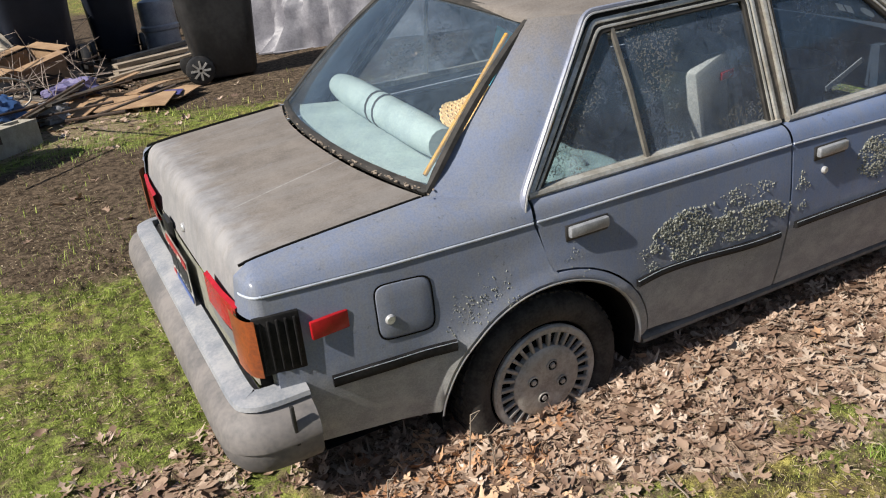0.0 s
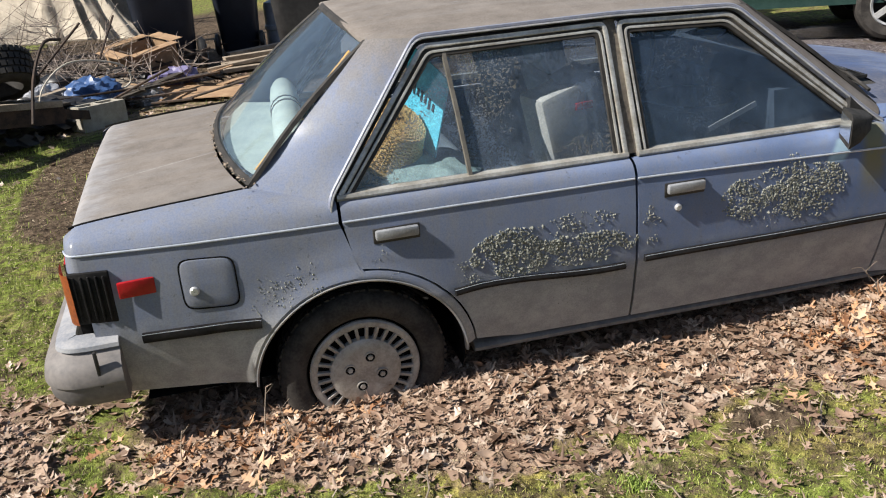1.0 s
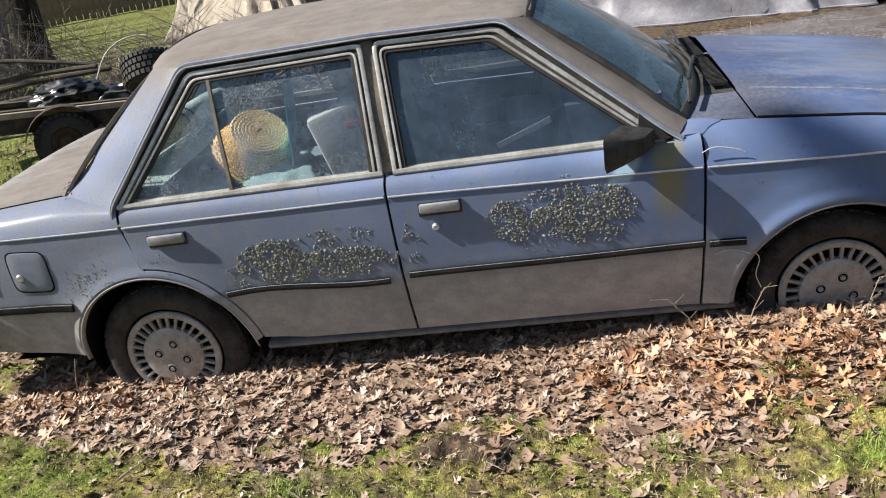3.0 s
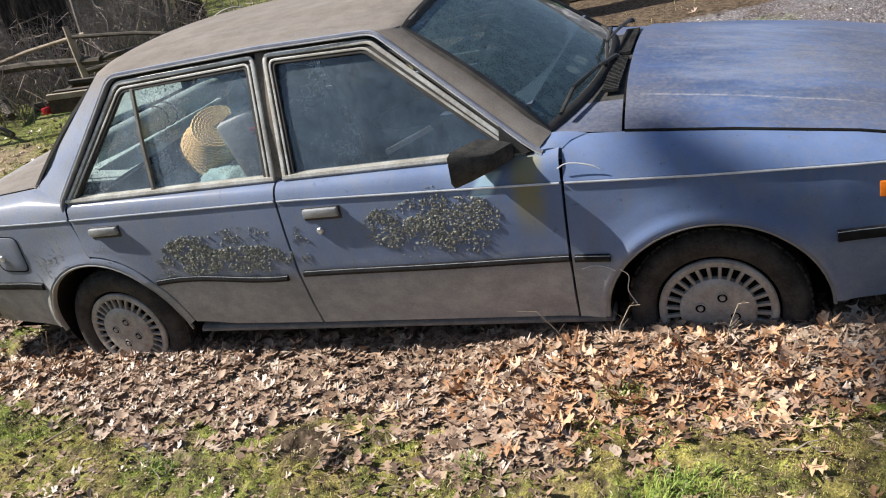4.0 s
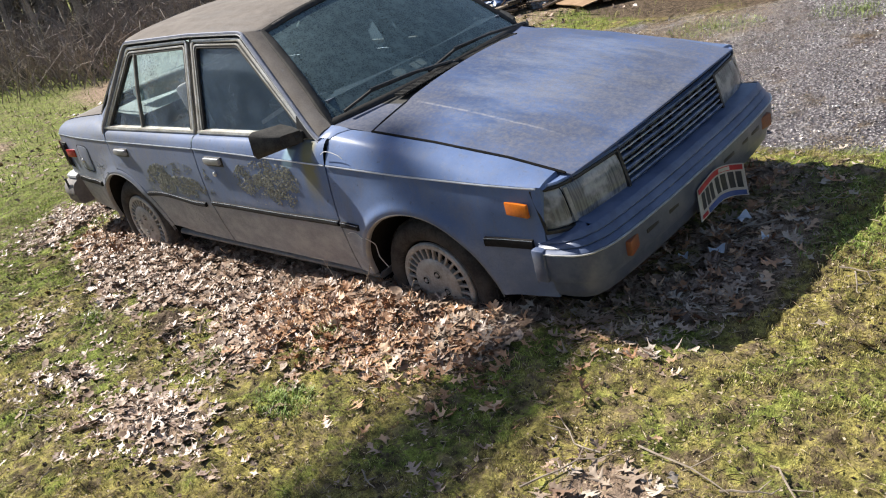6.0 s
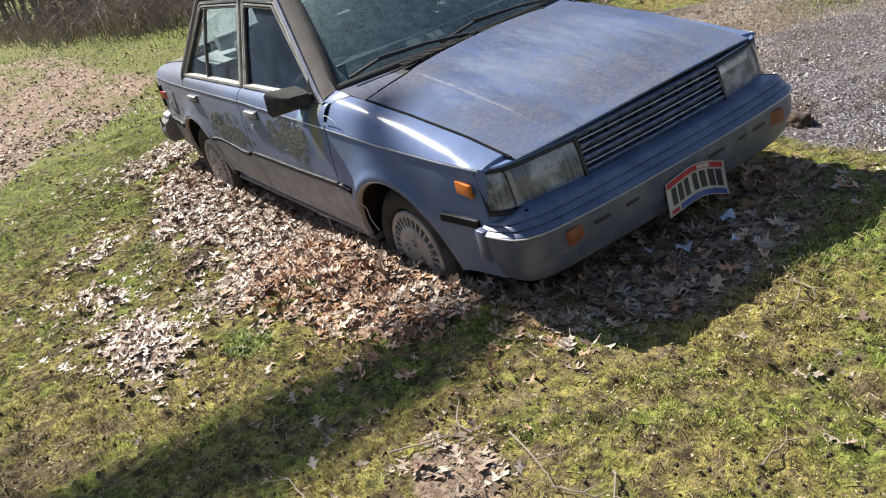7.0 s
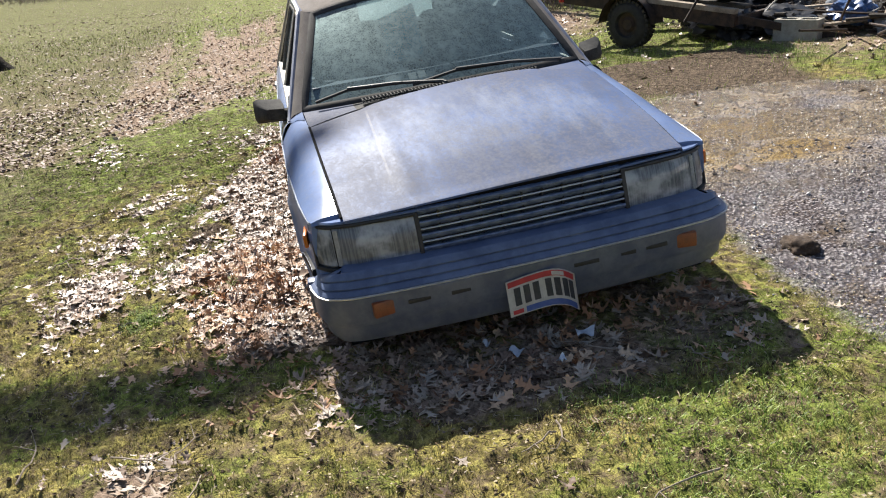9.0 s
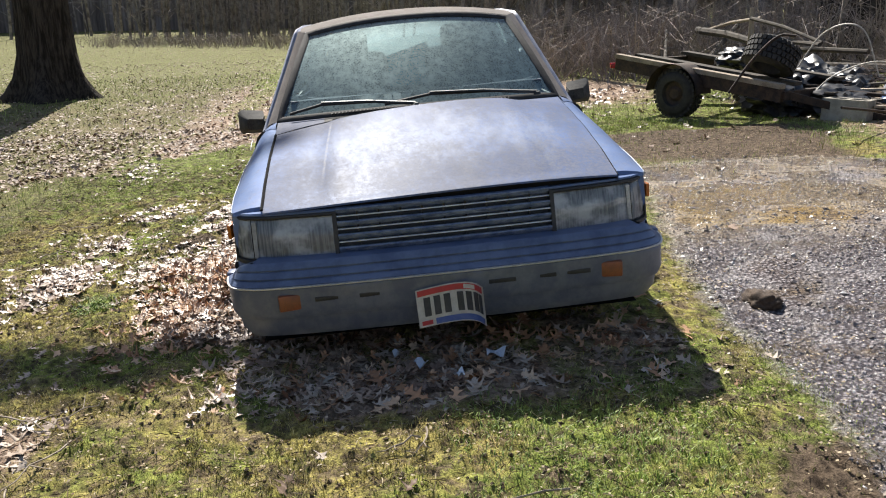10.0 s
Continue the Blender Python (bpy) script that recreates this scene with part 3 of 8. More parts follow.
    # rust-coloured moss on the driveway beside the front wheel
    ox, oy = k.math("DIVIDE", k.math("SUBTRACT", k.axis(0), 1.1), 0.75), k.math("DIVIDE", k.math("SUBTRACT", k.axis(1), 2.0), 0.6)
    ring = k.math("ADD", k.math("MULTIPLY", ox, ox), k.math("MULTIPLY", oy, oy))
    rusty = k.math("MULTIPLY", k.step(ring, 0.5, 1.5, 1.0, 0.0), k.step(k.math("ADD", k.math("MULTIPLY", mid, 0.5), k.math("MULTIPLY", fine, 0.5)), 0.44, 0.58, 0.0, 0.85))
    gravel = k.mix(rusty, gravel, k.mix(k.step(grit, 0.4, 0.62), (0.13, 0.075, 0.03), (0.44, 0.31, 0.10)))
    wob = k.math("MULTIPLY", k.math("SUBTRACT", k.math("ADD", k.math("MULTIPLY", fine, 0.6), k.math("MULTIPLY", k.noise(7, 5, 0.7), 0.4)), 0.5), 1.1)
    base = k.mix(k.step(k.math("ADD", s.outputs[1], wob), 0.3, 0.6), grass, litter)
    thatch = k.mix(k.step(k.math("ADD", k.math("MULTIPLY", grit, 0.5), k.math("MULTIPLY", fine, 0.5)), 0.4, 0.6), (0.052, 0.047, 0.020), (0.20, 0.178, 0.072))
    base = k.mix(k.math("MULTIPLY", k.math("MULTIPLY", k.step(k.axis(1), -3.1, -2.2, 1.0, 0.0), k.step(k.axis(0), -16, -8, 0.75, 1.0)), k.step(k.noise(2.1, 6, 0.75), 0.34, 0.58, 0.5, 0.95)), base, thatch)
    base = k.mix(k.step(k.math("ADD", s.outputs[2], wob), 0.35, 0.6), base, soil)
    drv = k.step(k.math("ADD", s.outputs[0], wob), 0.35, 0.65)
    k.color(k.mix(drv, base, gravel))
    wet = k.math("MULTIPLY", drv, k.step(k.noise(1.6, 3, 0.5), 0.34, 0.50))
    k.link(k.math("ADD", 0.12, k.math("MULTIPLY", wet, 0.85)), k.p.inputs["Specular IOR Level"])
    k.rough(k.math("SUBTRACT", 0.92, k.math("MULTIPLY", wet, 0.76)))
    pebbles = k.math("MULTIPLY", k.math("SUBTRACT", 1.0, stones.outputs["Distance"]), k.math("MULTIPLY", drv, 0.9))
    k.bump(k.math("ADD", pebbles, k.math("ADD", k.math("MULTIPLY", grit, 0.5), fine)), 0.9, 0.022)
    me.materials.append(k.m)
    ob = new("ground", me)
    return tagged(ob, "patchy mossy lawn with bare soil beside a wet gravel driveway", "ground", kind="structure")


make_ground()

# ---- the car; its own frame leans with the slope ----
LEAN_CAR = Matrix.Rotation(radians(4.5), 4, "X")
car = thing("sedan_car", "faded blue four-door sedan, lichen-covered and sunk in fallen leaves", "car", m=LEAN_CAR)

WX = [-0.92, -0.7, -0.5, 0, 0.5, 1, 2, 2.4, 2.8, 3.0, 3.08, 3.12]
WY = [0.70, 0.725, 0.745, 0.768, 0.78, 0.79, 0.797, 0.79, 0.768, 0.748, 0.725, 0.70]
HUBS = ((0.0, 0.085), (2.42, 0.085))


def side_y(x, z):
    """Half-width of the lower body at a length and height, with the flares of the wheel arches."""
    y = table(x, WX, WY) - table(z, [0.0, 0.10, 0.20, 0.30, 0.345, 0.50, 0.60, 0.66], [0.07, 0.045, 0.022, 0.007, 0, 0.002, 0.010, 0.017])
    for hx, hz in HUBS:
        r = math.hypot(x - hx, z - hz)
        y += 0.020 * math.exp(-(((r - 0.362) / 0.030) ** 2)) + 0.008 * math.exp(-(((r - 0.41) / 0.05) ** 2))
    return y


def crease_z(x):
    return table(x, [-0.9, -0.2, 0.3, 1, 2, 3.1], [0.634, 0.631, 0.634, 0.635, 0.607, 0.554])


def belt_y(z):
    return table(z, [0.69, 0.90, 1.05, 1.125], [0.722, 0.655, 0.597, 0.560])


def arc(c, r, a0, a1, n):
    return [(c[0] + r * math.cos(radians(a)), c[1] + r * math.sin(radians(a))) for a in np.linspace(a0, a1, n)]


def flanged(rows, sgn, depth=0.022):
    """Adds a turned-in rim round a panel, so that the gaps have depth."""
    inn = lambda p: Vector((p[0], p[1] - sgn * depth, p[2]))
    rows = [[inn(r[0]), *r, inn(r[-1])] for r in rows]
    return [[inn(p) for p in rows[0]], *rows, [inn(p) for p in rows[-1]]]


def ruled_side(low, top, sgn, nu, nv=12):
    """Panel between a lower and an upper outline, both as (x, z)."""
    L, T = dense(low, nu), dense(top, nu)
    rows = []
    for (xa, za), (xb, zb) in zip(L, T):
        row = []
        for t in np.linspace(0, 1, nv):
            x, z = lerp(xa, xb, t), lerp(za, zb, t)
            row.append(Vector((x, sgn * side_y(x, z), z)))
        rows.append(row)
    return rows


def shoulder(xs, top, sgn, nv=8, pull=0.75):
    """Rounded strip from the crease up to an edge top(x) -> (y, z)."""
    rows = []
    for x in xs:
        zc = crease_z(x) + 0.004
        yc = side_y(x, zc) + 0.001
        yt, zt = top(x)
        y1, z1 = lerp(yc, yt, 1 - pull), lerp(zc, zt, 0.93)
        row = []
        for t in np.linspace(0, 1, nv):
            a, b, c = (1 - t) ** 2, 2 * t * (1 - t), t * t
            row.append(Vector((x, sgn * (a * yc + b * y1 + c * yt), a * zc + b * z1 + c * zt)))
        rows.append(row)
    return rows


def deck_edge_z(x):
    return table(x, [-0.86, -0.79, -0.7, -0.54, -0.28, -0.1], [0.675, 0.692, 0.702, 0.715, 0.733, 0.742])


def hood_edge(x):
    return table(x, [2.0, 2.2, 2.6, 3.08], [0.668, 0.655, 0.645, 0.628]), table(x, [2.0, 2.19, 2.52, 2.85, 3.08], [0.722, 0.704, 0.666, 0.616, 0.566])


def front_x(y, z):
    return table(abs(y), [0, 0.35, 0.6, 0.68, 0.712, 0.738], [3.148, 3.142, 3.115, 3.09, 3.06, 3.02]) - 0.22 * (z - 0.41)


def build_side(sgn, tag):
    rx, rz = HUBS[0]
    fx, fz = HUBS[1]
    # rear quarter
    a = arc((rx, rz), 0.352, 172, 90, 12)
    b = arc((rx, rz), 0.352, 86, 6, 14)
    cut = arc((rx, rz), 0.385, 86, 8, 14)
    low = [(-0.80, 0.150), (-0.7, 0.142), (-0.5, 0.128), (-0.365, 0.118), *a, *b]
    n = len(a)
    top = [*[(x, crease_z(x)) for x in (-0.80, -0.74, -0.62, -0.50)], *[(x, crease_z(x)) for x in np.linspace(-0.44, -0.034, n)], *[(p[0] - 0.012 * (i == 0), p[1]) for i, p in enumerate(cut)]]
    g = Geo().grid(flanged(ruled_side(low, top, sgn, 96, 14), sgn))
    q_top = lambda x: (0.606, deck_edge_z(x)) if x < -0.28 else (lerp(0.606, 0.722, (x + 0.28) / 0.246), lerp(0.733, 0.692, (x + 0.28) / 0.246))
    g.grid(shoulder(np.linspace(-0.80, -0.034, 40), q_top, sgn))
    # rounded rear corner of the quarter, above the lamp
    sect = [Vector((-0.80, sgn * side_y(-0.80, z), z)) for z in (0.570, 0.584, 0.608, 0.632)] + shoulder([-0.80], q_top, sgn)[0]
    rows = []
    for a in np.linspace(0, 90, 10):
        c, s = math.cos(radians(a)), math.sin(radians(a))
        rows.append([Vector((-0.80 - 0.034 * s - 0.012 * s * (0.70 - p.z) / 0.1, sgn * (0.604 + (abs(p.y) - 0.604) * c), p.z - 0.035 * s * max(0.0, (p.z - 0.64) / 0.06) ** 2)) for p in sect])
    g.grid(rows)
    corner = [Vector((-0.80 - 0.034 * math.sin(a) - 0.009 * math.sin(a), sgn * (0.604 + (side_y(-0.80, 0.650) + 0.002 - 0.604) * math.cos(a)), crease_z(-0.80) - 0.003 * math.sin(a))) for a in np.linspace(0, 1.2, 9)]
    Geo().sweep(corner, [(0.002, -0.004), (0.0035, 0), (0.002, 0.004), (-0.004, 0)], [Vector((-math.sin(a), sgn * math.cos(a), 0)) for a in np.linspace(0, 1.2, 9)]).out("pinstripe", PINSTRIPE_GLINT, car)
    g.out("quarter_panel", PAINT, car, "dull blue rear quarter panel", merge=0.0006, sharp=28)
    # C pillar
    rows = []
    for t in np.linspace(0, 1, 16):
        pa = Vector((lerp(-0.28, 0.15, t), lerp(0.606, 0.487, t), lerp(0.733, 1.128, t)))
        zb = lerp(0.692, 1.128, t)
        pb = Vector((lerp(-0.046, 0.28, t), belt_y(zb) + 0.004, zb))
        row = []
        for s in np.linspace(0, 1, 9):
            p = pa.lerp(pb, s)
            p.y += 0.016 * math.sin(math.pi * s) * (1 - 0.4 * t) * min(1.0, 4 * t) - 0.012 * math.sin(math.pi * min(1.0, t / 0.42)) ** 2
            row.append(Vector((p.x, sgn * p.y, p.z)))
        rows.append(row)
    Geo().grid(rows).out("rear_pillar", PAINT, car, "dull blue rear pillar")
    # rear door
    cut = arc((rx, rz), 0.392, 85, 7, 10)
    low = [(0.006, 0.478), *cut, (0.55, 0.106), (0.75, 0.104), (0.962, 0.102)]
    top = [(x, crease_z(x)) for x in (-0.024, *np.linspace(0.03, 0.36, 10), 0.53, 0.74, 0.951)]
    g = Geo().grid(flanged(ruled_side(low, top, sgn, 70, 14), sgn))
    g.grid(shoulder(np.linspace(-0.024, 0.951, 20), lambda x: (0.722, 0.690), sgn, 6))
    rear_door = g.out("rear_door", PAINT, car, "faded blue rear door crusted with lichen" if sgn < 0 else "faded blue rear door", merge=0.0006, sharp=28)
    # front door
    low = dense([(0.972, 0.102), (1.966, 0.094)], 20)
    top = [(x, crease_z(x)) for x in np.linspace(0.960, 1.994, 20)]
    rows = ruled_side(low, top, sgn, 40, 14)
    g = Geo().grid(flanged(rows, sgn))
    g.grid(shoulder(np.linspace(0.960, 1.994, 20), lambda x: (0.722, table(x, [1, 1.9, 2.0], [0.690, 0.690, 0.705])), sgn, 6))
    front_door = g.out("front_door", PAINT, car, "faded blue front door crusted with lichen" if sgn < 0 else "faded blue front door", merge=0.0006, sharp=28)
    # front fender
    a = arc((fx, fz), 0.345, 176, 4, 26)
    low = [(1.975, 0.094), (2.06, 0.094), *a, (2.80, 0.112), (2.9, 0.108), (3.0, 0.115)]
    n = len(a)
    top = [(2.003, 0.6195), (2.06, 0.6185), *[(lerp(2.10, 2.80, i / (n - 1)), 0) for i in range(n)], (2.87, 0), (2.95, 0), (3.035, 0)]
    top = [(x, crease_z(x)) for x, _ in top]
    g = Geo().grid(flanged(ruled_side(low, top, sgn, 90, 14), sgn))
    g.grid(shoulder(np.linspace(2.003, 3.035, 40), hood_edge, sgn, 9, 0.62))
    tip = shoulder([3.035], hood_edge, sgn, 9, 0.62)[0]
    g.grid([tip, [Vector((3.044, p.y, min(p.z, 0.552))) for p in tip]])
    g.out("front_fender", PAINT, car, "dull blue front wing", merge=0.0006, sharp=28)
    # dark liner behind the gaps, and the sill
    g = Geo().grid([[Vector((x, sgn * (side_y(x, z) - 0.03), z)) for z in np.linspace(0.45, crease_z(x) - 0.01, 5)] for x in np.linspace(-0.72, 3.0, 60)])
    for x0, x1 in ((-0.84, -0.38), (0.40, 2.04), (2.80, 3.0)):
        g.grid([[Vector((x, sgn * (side_y(x, z) - 0.03), z)) for z in np.linspace(0.14, 0.46, 5)] for x in np.linspace(x0, x1, 16)])
    g.out("door_liner", DARK, car)
    g = Geo().sweep([(0.385, sgn * 0.70, 0.083), (2.085, sgn * 0.712, 0.075)], [(0.030, 0.014 * -sgn), (0.040, 0.008 * -sgn), (0.040, 0.004 * sgn), (0.028, 0.014 * sgn), (-0.05, 0.016 * sgn), (-0.05, -0.014 * sgn)], (0, sgn, 0))
    g.out("rocker_sill", plain("dusty_sill", (0.10, 0.10, 0.10), (0.19, 0.18, 0.165), 12, 0.7), car, "dusty door sill", sharp=50)
    # wheel wells: dark bowls behind the arches
    for hx, hz, r in ((rx, rz, 0.352), (fx, fz, 0.345)):
        ring = arc((hx, hz), r - 0.002, -12, 192, 40)
        rows = [[Vector((x, sgn * (side_y(x, z) - d), z)) for x, z in ring] for d in (0.0, 0.012, 0.05, 0.30)]
        Geo().grid(rows[1:]).out("wheel_well", DARK, car)
        rows = [[Vector((x, sgn * (side_y(x, z) + o), z)) for x, z in arc((hx, hz), r + dr, 2, 178, 44)] for dr, o in ((0.007, 0.001), (0.004, 0.004), (0.0, 0.004), (-0.003, 0.001), (-0.003, -0.014))]
        Geo().grid(rows).out("arch_lip", ARCHEDGE, car, "dusty rolled wheel-arch edge")
        back = [[Vector((hx + q * (x - hx), sgn * 0.44, hz + q * (z - hz))) for x, z in ring] for q in (1.0, 0.5, 0.01)]
        Geo().grid(back).out("wheel_well_back", DARK, car)
    # pale line along the crease
    Geo().sweep([(x, sgn * (side_y(x, crease_z(x)) + 0.002), crease_z(x)) for x in np.linspace(-0.80, -0.036, 16)], [(0.002, -0.004), (0.0035, 0), (0.002, 0.004), (-0.004, 0)], (0, sgn, 0)).out("pinstripe", PINSTRIPE_GLINT, car)
    for x0, x1, par in ((-0.022, 0.948, rear_door), (0.962, 1.99, front_door), (2.006, 3.02, car)):
        Geo().sweep([(x, sgn * (side_y(x, crease_z(x)) + 0.002), crease_z(x)) for x in np.linspace(x0, x1, 16)], [(0.002, -0.004), (0.0035, 0), (0.002, 0.004), (-0.004, 0)], (0, sgn, 0)).out("pinstripe", PINSTRIPE_GLINT, par)
    # rub strips; the pale line on each upper edge is a painted highlight
    prof = [(-0.004, -0.013), (0.009, -0.012), (0.013, 0.0), (0.009, 0.010), (-0.004, 0.012)]
    for x0, x1, z0, par, wav in ((-0.665, -0.31, 0.345, car, 0.003), (0.312, 0.915, 0.338, rear_door, 0.008), (0.988, 1.982, 0.344, front_door, 0.001), (2.0, 2.115, 0.342, car, 0.0), (2.775, 2.975, 0.350, car, 0.0)):
        k = 1.5 if x0 > 2.5 else 1.35 if x0 < 0 else 1.0
        path = [(x, sgn * (side_y(x, z0) + 0.002 + 0.5 * wav * math.sin(9 * x)), z0 + wav * math.sin(8 * (x - x0) + 0.5)) for x in np.linspace(x0, x1, 20)]
        Geo().sweep(path, [(a, b * k) for a, b in prof], (0, sgn, 0)).out("rub_strip", STRIPBLACK, par, "black rubber strip peeling from the door" if wav > 0.005 else "")
        Geo().sweep([(x, y + sgn * 0.008, z + 0.011 * k) for x, y, z in path], [(-0.003, -0.001), (0.002, -0.001), (0.0015, 0.0015), (-0.003, 0.0015)], (0, sgn, 0)).out("bright_edge", PINSTRIPE_GLINT, par)
    # window frames, glass and belt strips of the two doors
    def on_belt(x, z, off=0.0):
        return Vector((x, sgn * (belt_y(z) + off), z))

    def rounded(pts, r=0.022, n=5):
        out = [Vector(pts[0])]
        for i in range(1, len(pts) - 1):
            p, q, s = (Vector(pts[j]) for j in (i - 1, i, i + 1))
            a, b = q + (p - q).normalized() * r, q + (s - q).normalized() * r
            out += [a.lerp(q, t).lerp(q.lerp(b, t), t) for t in np.linspace(0, 1, n)]
        return out + [Vector(pts[-1])]

    rear = [(-0.032, 0.697), (0.300, 1.108), (0.932, 1.116), (0.953, 0.697)]
    front = [(0.982, 0.697), (0.966, 1.116), (1.392, 1.104), (1.890, 0.697)]
    for outline, par in ((rear, rear_door), (front, front_door)):
        inset = lambda d: rounded([(outline[0][0] + d * 1.2, outline[0][1]), (outline[1][0] + d * (0.75 if par is rear_door else 1), outline[1][1] - d), (outline[2][0] - d * (1 if par is rear_door else 0.75), outline[2][1] - d), (outline[3][0] - d * 1.2, outline[3][1])])
        up = lambda q: [(0, sgn, 0.35)] * len(inset(q))
        flip = [(0.0, -0.0085), (0.007, -0.0080), (0.0095, -0.002), (0.0085, 0.006), (0.0, 0.0085), (-0.02, 0.0)]
        Geo().sweep([on_belt(x, z, -0.004) for x, z in inset(0.020)], [(0.0, -0.018), (0.005, -0.017), (0.005, 0.017), (0.0, 0.018), (-0.02, 0)], up(0.020)).out("frame_rubber", RUBBER, par)
        f = Geo().sweep([on_belt(x, z) for x, z in inset(0.009)], flip, up(0.009)).out("window_frame", TRIM, par, "tarnished bright window frame")
        Geo().sweep([on_belt(x, z, -0.001) for x, z in inset(0.027)], [(0.0, -0.0045), (0.006, -0.004), (0.007, 0.0), (0.006, 0.004), (0.0, 0.0045), (-0.012, 0)], up(0.027)).out("inner_lip", TRIM, par, "tarnished inner window lip")
        Geo().sweep([on_belt(x, z, -0.005) for x, z in inset(0.036)], [(0.0, -0.008), (0.006, -0.006), (0.006, 0.006), (0.0, 0.008), (-0.02, 0)], up(0.036)).out("window_seal", RUBBER, par)
        d = 0.036
        (ax_, az_), (bx_, bz_), (cx_, cz_), (dx_, dz_) = outline
        lo0, lo1 = (ax_ + 1.2 * d, az_), (dx_ - 1.2 * d, dz_)
        hi0, hi1 = (bx_ + d * (0.75 if par is rear_door else 1), bz_ - d), (cx_ - d * (1 if par is rear_door else 0.75), cz_ - d)
        rows = []
        for u in np.linspace(0, 1, 30):
            p, q = (lerp(lo0[0], lo1[0], u), 0.70), (lerp(hi0[0], hi1[0], u), lerp(hi0[1], hi1[1], u))
            rows.append([on_belt(lerp(p[0], q[0], t), lerp(p[1], q[1], t), -0.016) for t in np.linspace(0, 1, 6)])
        Geo().grid(rows).out("window_glass", GLASS_SIDE if par is rear_door else GLASS_DOOR, par, "dirty side window glass").visible_shadow = False
        x0, x1 = outline[0][0] + 0.004, outline[3][0] - 0.004
        Geo().sweep([(x, sgn * 0.724, 0.699) for x in np.linspace(x0, x1, 8)], [(-0.03, -0.011), (0.004, -0.010), (0.008, 0.0), (0.002, 0.010), (-0.03, 0.011)], (0, sgn, 0)).out("belt_strip", TRIM, par, "tarnished window ledge strip")
    # divider bar of the rear window
    Geo().sweep([on_belt(0.405, 0.70, -0.006), on_belt(0.388, 0.9, -0.006), on_belt(0.372, 1.085, -0.006)], [(0.0, -0.008), (0.008, -0.006), (0.008, 0.006), (0.0, 0.008), (-0.012, 0)], (0, sgn, 0.35)).out("divider_bar", plain("grimy_bar_paint", (0.17, 0.155, 0.13), (0.09, 0.083, 0.072), 20, 0.5), rear_door)
    # pillar strip between the doors
    Geo().grid([[on_belt(lerp(0.945, 0.985, s) - 0.018 * t, lerp(0.70, 1.118, t), -0.008) for s in (0, 0.5, 1)] for t in np.linspace(0, 1, 8)]).out("door_pillar", plain("grimy_pillar_paint", (0.20, 0.17, 0.135), (0.07, 0.058, 0.048), 9, 0.6), car, "grimy tan-stained centre pillar")
    # drip rail over both doors and down the pillars
    rail = [(-0.052, 0.665), (-0.05, 0.70), (0.285, 1.128), (0.95, 1.134), (1.405, 1.121), (1.905, 0.712), (1.94, 0.69)]
    rr = rounded(rail, 0.035, 6)
    Geo().sweep([Vector((p.x, sgn * (belt_y(p.y) + 0.006), p.y)) for p in rr], [(-0.01, -0.009), (0.010, -0.008), (0.015, -0.002), (0.012, 0.004), (0.002, 0.008), (-0.01, 0.006)], [(0, sgn, 0.75)] * len(rr)).out("drip_rail", plain("worn_rail_paint", (0.19, 0.21, 0.29), (0.31, 0.32, 0.37), 14, 0.4, 0.2), car, "blue roof gutter with worn bright edge")
    Geo().sweep([Vector((p.x, sgn * (belt_y(p.y) + 0.021), p.y - 0.001)) for p in rr], [(-0.002, -0.003), (0.002, -0.002), (0.002, 0.002), (-0.002, 0.003)], [(0, sgn, 0.3)] * len(rr)).out("gutter_edge", CHROME, car)
    # black rubber between gutter and window frames
    band = []
    for i, p in enumerate(rr):
        d = (rr[min(i + 1, len(rr) - 1)] - rr[max(i - 1, 0)]).normalized()
        band.append([Vector((p.x + s * d.y, sgn * (belt_y(p.y - s * d.x) - 0.009), p.y - s * d.x)) for s in (0.004, 0.013, 0.022)])
    Geo().grid(band).out("door_seal", RUBBER, car, "black rubber door seal")
    # A pillar
    rows = []
    for t in np.linspace(0, 1, 14):
        pa = Vector((lerp(1.968, 1.493, t), lerp(0.668, 0.518, t), lerp(0.733, 1.108, t)))
        pb = Vector((lerp(1.925, 1.405, t), lerp(0.728, 0.566, t), lerp(0.698, 1.122, t)))
        rows.append([Vector((p.x, sgn * (p.y + 0.010 * math.sin(math.pi * s)), p.z + 0.006 * math.sin(math.pi * s))) for s in np.linspace(0, 1, 7) for p in [pa.lerp(pb, s)]])
    Geo().grid(rows).out("windshield_pillar", PAINT_ROOF, car, "grimy grey-brown windshield pillar")
    # door handles and locks
    for hx, hz, par in ((0.140, 0.576, rear_door), (1.132, 0.581, front_door)):
        y = side_y(hx, hz)
        bevel_box("handle_cup", (hx, sgn * (y + 0.001), hz - 0.004), (0.150, 0.008, 0.050), BLACKP, par, bevel=0.003)
        h = bevel_box("door_handle", (hx, sgn * (y + 0.012), hz + 0.002), (0.138, 0.020, 0.034), plain("dull_grey_handle", (0.36, 0.37, 0.39), (0.23, 0.235, 0.25), 22, 0.4, 0.2), par, "dull chrome door handle", 0.007)
    Geo().lathe([(0.001, 0.010), (0.009, 0.010), (0.0125, 0.006), (0.0125, -0.004)], 16, (1.108, sgn * side_y(1.1, 0.51), 0.512), "y", sgn).out("door_lock", CHROME, front_door)
    return rear_door, front_door


SIDES = {s: build_side(s, "") for s in (-1, 1)}
